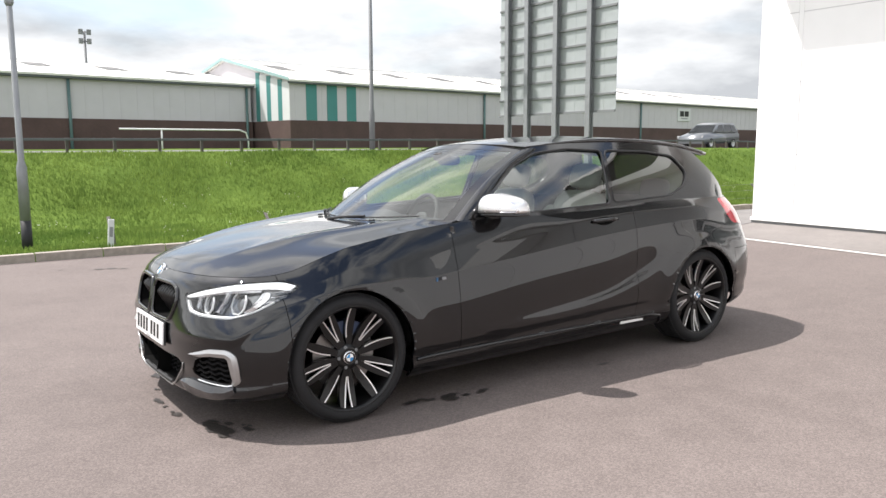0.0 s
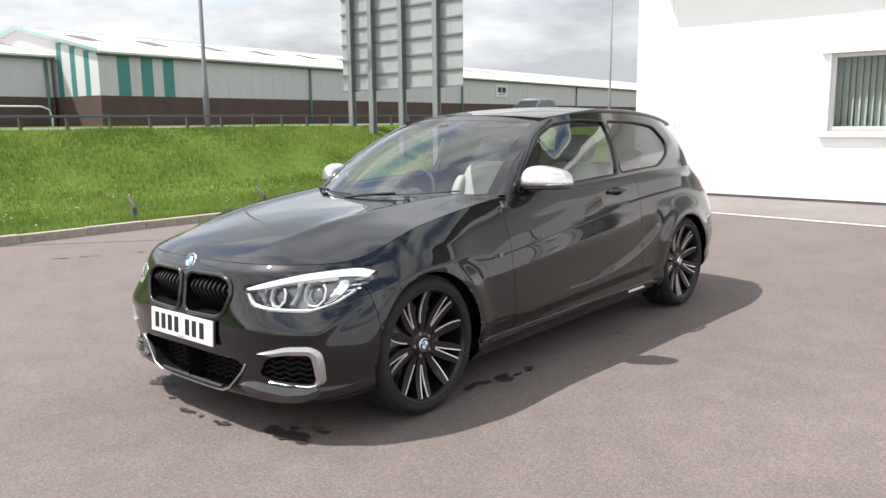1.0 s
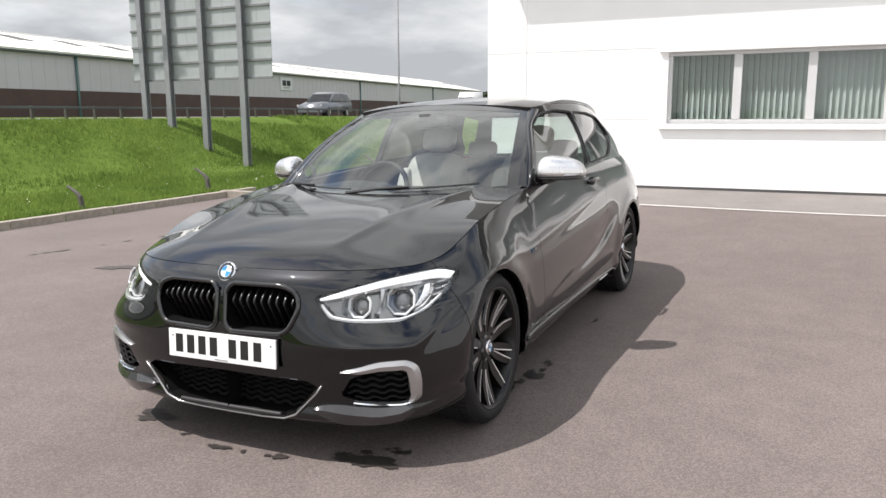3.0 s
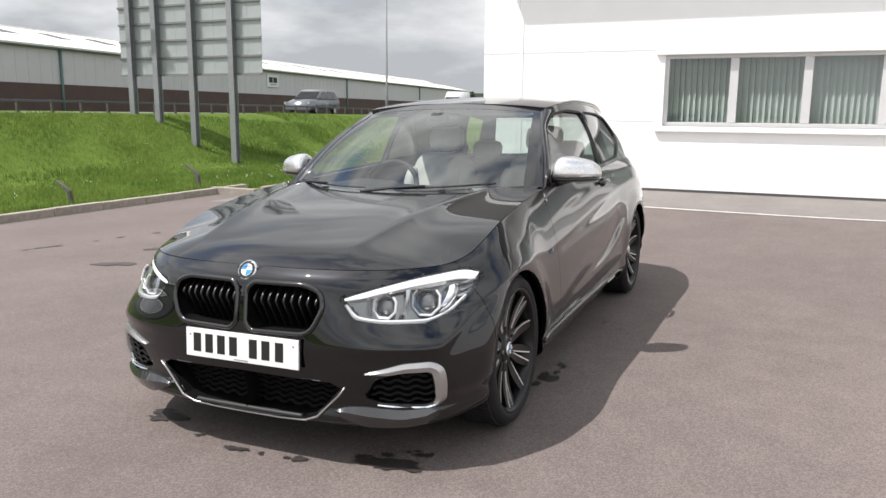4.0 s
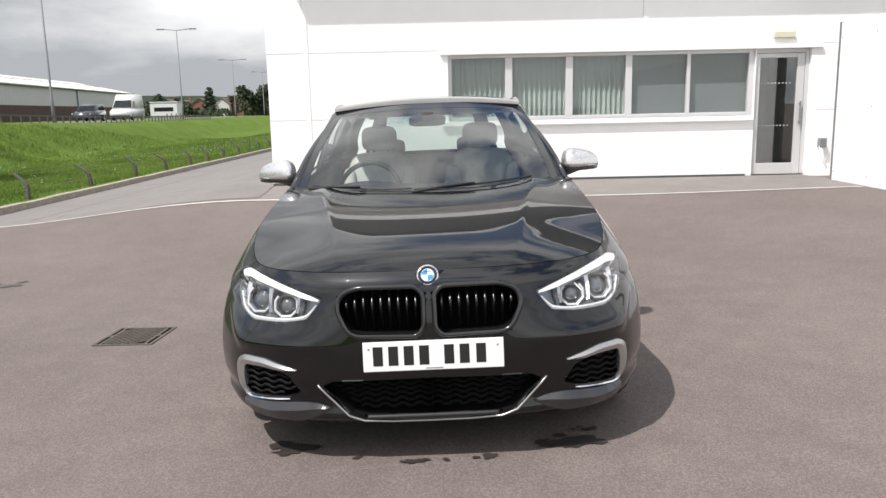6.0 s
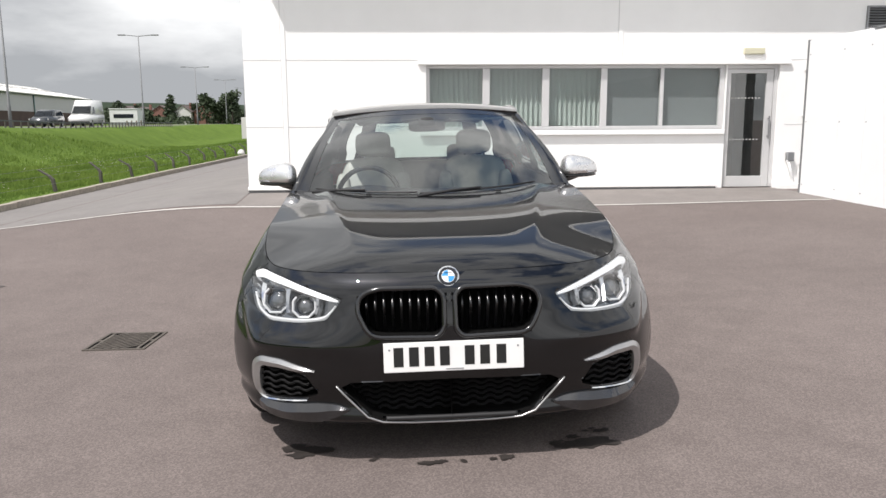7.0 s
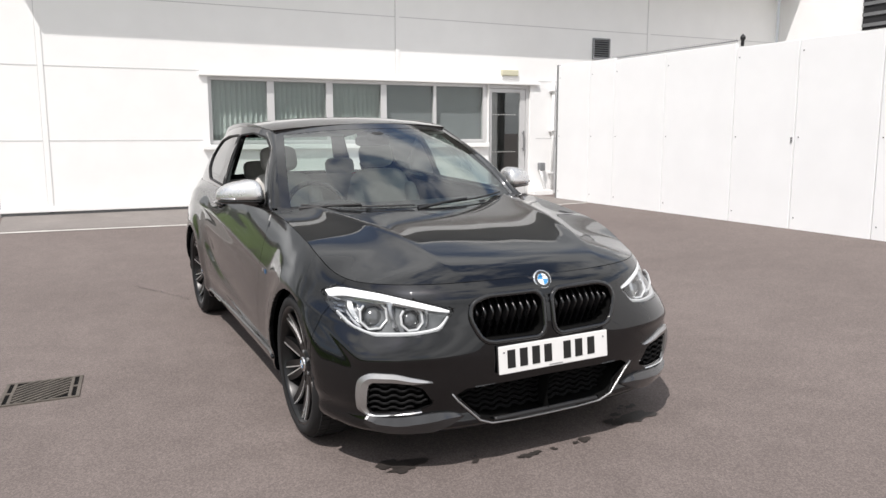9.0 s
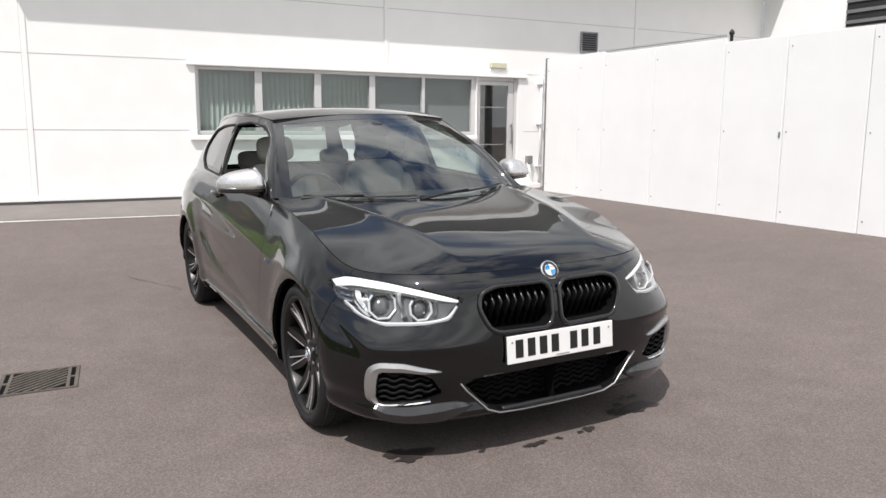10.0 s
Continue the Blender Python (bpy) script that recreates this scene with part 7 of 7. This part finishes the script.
part("sensor_housing", blob(0, -0.20, 1.292, 0.05, 0.05, 0.028, 0.6, 0.7), M_DASH, car)
for s in (-1, 1):
    part("sun_visor", box_bm((s * 0.34 - 0.19, -0.06, 1.298), (s * 0.34 + 0.19, 0.10, 1.312), 0.006), M_HEADLINE, car)
    bm = bmesh.new()
    rows = []
    for y in (-0.6, -0.2, 0.3, 0.8, 1.2):
        rows.append([(s * (belt_x(y) - 0.05), y, 0.945), (s * (belt_x(y) - 0.08), y, 0.90), (s * (belt_x(y) - 0.10), y, 0.30)])
    add_grid(bm, rows)
    part("door_card", bm, M_DASH, car)
bm = bmesh.new()
rows = []
for k in range(21):
    y = -0.04 + 1.8 * k / 20
    rows.append([roof_point(float(F_RAILX(y)) * c * 0.97, y) - Vector((0, 0, 0.03)) for c in [-1 + 2 * i / 12 for i in range(13)]])
add_grid(bm, rows)
part("headlining", bm, M_HEADLINE, car)
bm = bmesh.new()
add_box(bm, (-0.70, -0.95, 0.28), (0.70, 1.9, 0.32))
part("cabin_floor", bm, M_DASH, car)
part("parcel_shelf", box_bm((-0.58, 1.48, 0.93), (0.58, 2.0, 0.945)), M_DASH, car)

# ---- grass blades on the bank (past counting: one sheet of blades) ----
def build_grass(name, x0, x1, y0, y1, count, h0, h1, w0, seed, label):
    rng = np.random.default_rng(seed)
    verts, faces = [], []
    n = 0
    while n < count:
        x, y = rng.uniform(x0, x1), y0 + (y1 - y0) * rng.uniform(0, 1) ** 1.25
        if x > kerb_line(y) - 0.16:
            continue
        clump = noise.noise(Vector((x * 0.55, y * 0.55, 0))) * 0.5 + 0.5
        if rng.uniform() > 0.35 + 0.9 * clump:
            continue
        n += 1
        h = rng.uniform(h0, h1) * (0.35 + 1.25 * clump)
        a, lean, w = rng.uniform(0, math.tau), rng.uniform(0.1, 0.55) * h, w0 * rng.uniform(0.6, 1.3)
        z = ground_height(x, y) - 0.02
        dx, dy, lx, ly = math.cos(a) * w, math.sin(a) * w, -math.sin(a) * lean, math.cos(a) * lean
        i = len(verts)
        verts += [(x - dx, y - dy, z), (x + dx, y + dy, z), (x + dx * 0.6 + lx * 0.4, y + dy * 0.6 + ly * 0.4, z + h * 0.62), (x - dx * 0.6 + lx * 0.4, y - dy * 0.6 + ly * 0.4, z + h * 0.62), (x + lx, y + ly, z + h)]
        faces += [(i, i + 1, i + 2, i + 3), (i + 3, i + 2, i + 4)]
    me = bpy.data.meshes.new(name)
    me.from_pydata(verts, [], faces)
    me.materials.append(M_BLADE)
    tagged(new(name, me), label, "grass", kind="stuff")


build_grass("grass", -18.2, -8.3, -5, 26, 120000, 0.06, 0.15, 0.012, 1, "long bright green grass on the roadside bank")
build_grass("grass", -20.0, -7.4, 24, 60, 24000, 0.08, 0.18, 0.018, 2, "long bright green grass further along the bank")


# white flower heads scattered in the grass
rng_f = np.random.default_rng(9)
verts, faces = [], []
for k in range(110):
    cx, cy = rng_f.uniform(-17.5, -9.0), rng_f.uniform(-3, 34)
    for j in range(rng_f.integers(1, 6)):
        x, y = cx + rng_f.normal(0, 0.10), cy + rng_f.normal(0, 0.10)
        z, r = ground_height(x, y) + rng_f.uniform(0.10, 0.24), rng_f.uniform(0.006, 0.016)
        i = len(verts)
        verts += [(x + r * math.cos(a), y + r * math.sin(a), z + 0.006 * math.sin(2 * a + 1)) for a in [q * math.tau / 6 for q in range(6)]]
        faces.append(tuple(range(i, i + 6)))
me = bpy.data.meshes.new("wild_flowers")
me.from_pydata(verts, [], faces)
me.materials.append(material("white_petals", (0.70, 0.70, 0.62), 0.8, vary=0.1))
tagged(new("wild_flowers", me), "small white flower heads scattered in the grass", "flowers", kind="stuff")

# ---- drain, stains, darker patches ----
dr = empty("gully_grating", pose(-1.908, -0.11, float(park_height(-1.9, -0.11)) + 0.001, 0, -1.2, -4) @ Matrix.Diagonal((0.95, 0.95, 1, 1)))
tagged(dr, "worn cast iron drain grating with diagonal bars set in the tarmac", "drain cover")
M_IRON = material("worn_cast_iron", (0.125, 0.108, 0.092), 0.75, 0.2, vary=0.45, scale=60, bump=0.3, bump_scale=200, distance=0.002)
bm = bmesh.new()
for lo, hi in (((-0.20, -0.20, -0.02), (-0.18, 0.20, 0.006)), ((0.18, -0.20, -0.02), (0.20, 0.20, 0.006)), ((-0.18, 0.182, -0.02), (0.18, 0.20, 0.006)), ((-0.18, -0.20, -0.02), (0.18, -0.182, 0.006)),
               ((-0.158, -0.18, -0.02), (-0.140, 0.18, 0.007)), ((0.140, -0.18, -0.02), (0.158, 0.18, 0.007))):
    add_box(bm, lo, hi, 0.002)
part("frame", bm, M_IRON, dr)
# flat black plate under the bars in place of the pit's shade
part("sump", box_bm((-0.18, -0.182, -0.01), (0.18, 0.182, 0.0015)), M_VOID, dr)
for s in (-1, 1):
    part("end_bar", box_bm((s * 0.169 - 0.011, -0.012, 0.0016), (s * 0.169 + 0.011, 0.012, 0.0065)), M_IRON, dr)
# diagonal bars clipped to the inner opening
for k in range(12):
    c = -0.275 + k * 0.05
    ends = []
    for x in (-0.14, 0.14):
        y = x * 0.9 + c
        if abs(y) <= 0.182:
            ends.append((x, y))
    for y in (-0.182, 0.182):
        x = (y - c) / 0.9
        if abs(x) < 0.14:
            ends.append((x, y))
    if len(ends) == 2:
        (xa, ya), (xb, yb) = ends
        n = math.hypot(xb - xa, yb - ya)
        if n > 0.05:
            part("bar", box_bm((0, -0.009, 0.0016), (n, 0.009, 0.0068)), M_IRON, dr, m=Matrix.Translation((xa, ya, 0)) @ Matrix.Rotation(math.atan2(yb - ya, xb - xa), 4, "Z"))

M_WET = material("oily_wet_tarmac", (0.036, 0.030, 0.027), 0.6, vary=0.4, scale=60, bump=0.4, bump_scale=150, distance=0.004)
M_FAINT = material("faint_darker_tarmac", (0.075, 0.066, 0.062), 0.85, vary=0.3, scale=50, bump=0.4, bump_scale=150, distance=0.005)


def build_patches(cx, cy, length, width, angle, mat, seed, pieces, label):
    """Ragged flat patches scattered along a line."""
    rng = random.Random(seed)
    bm = bmesh.new()
    ca, sa = math.cos(radians(angle)), math.sin(radians(angle))
    for k in range(pieces):
        t, o = rng.uniform(-0.5, 0.5) * length, rng.gauss(0, 0.3) * width
        r = width * rng.uniform(0.18, 0.5)
        px, py = cx + t * ca - o * sa, cy + t * sa + o * ca
        ring = []
        n = 14
        for j in range(n):
            a = j * math.tau / n
            rr = r * rng.uniform(0.55, 1.25)
            lx, ly = rr * 1.7 * math.cos(a), rr * math.sin(a)
            x, y = px + lx * ca - ly * sa, py + lx * sa + ly * ca
            ring.append(bm.verts.new((x, y, ground_height(x, y) + 0.0045 + 0.0002 * k)))
        bm.faces.new(ring)
    tagged(link("oil_stain" if mat is M_WET else "damp_patch", bm, mat), label, "stain", kind="stuff")


for k, (x, y, ln, wd, an, n) in enumerate(((0.53, -1.90, 0.22, 0.09, 5, 9), (0.62, -1.80, 0.16, 0.04, 10, 6), (-0.55, -1.87, 0.20, 0.07, 0, 8), (-0.02, -2.03, 0.24, 0.03, 0, 7), (0.23, -2.02, 0.14, 0.035, 8, 6),
                                           (0.83, -0.70, 0.55, 0.06, 84, 13), (0.86, 0.42, 0.45, 0.03, 88, 7), (-0.75, -1.2, 0.18, 0.03, 60, 5), (-0.30, -1.98, 0.10, 0.02, 30, 4))):
    build_patches(x, y, ln, wd, an, M_WET, k + 3, n, "dark wet drips on the tarmac by the car")
# elongated patches a little darker than the tarmac around them
for k, (x, y, ln, wd, an) in enumerate(((-3.92, 1.76, 0.52, 0.13, 18), (-3.80, 0.88, 0.45, 0.13, 16), (-6.2, -0.6, 2.6, 0.10, 60), (-5.2, 2.2, 2.2, 0.08, 70))):
    build_patches(x, y, ln, wd, an, M_FAINT, k + 40, 9, "faint darker patch on the tarmac")


def build_crack(pts, width, seed, label):
    """Thin wandering crack in the tarmac."""
    rng = random.Random(seed)
    bm = bmesh.new()
    rows = []
    for (ax, ay), (bx, by) in zip(pts, pts[1:]):
        n = max(2, int(math.hypot(bx - ax, by - ay) / 0.035))
        sx, sy = -(by - ay), bx - ax
        ln = math.hypot(sx, sy)
        for k in range(n):
            f = k / n
            o, w = rng.gauss(0, 0.010), width * rng.uniform(0.25, 1.0)
            x, y = ax + (bx - ax) * f + sx / ln * o, ay + (by - ay) * f + sy / ln * o
            rows.append([(px, py, ground_height(px, py) + 0.0042) for px, py in ((x - sx / ln * w, y - sy / ln * w), (x + sx / ln * w, y + sy / ln * w))])
    add_grid(bm, rows)
    tagged(link("tarmac_crack", bm, M_FAINT), label, "crack", kind="stuff")


build_crack(((-1.25, 2.5), (-1.1, 2.21), (-0.95, 1.92), (-0.89, 1.75)), 0.005, 1, "thin dark crack wandering across the tarmac")
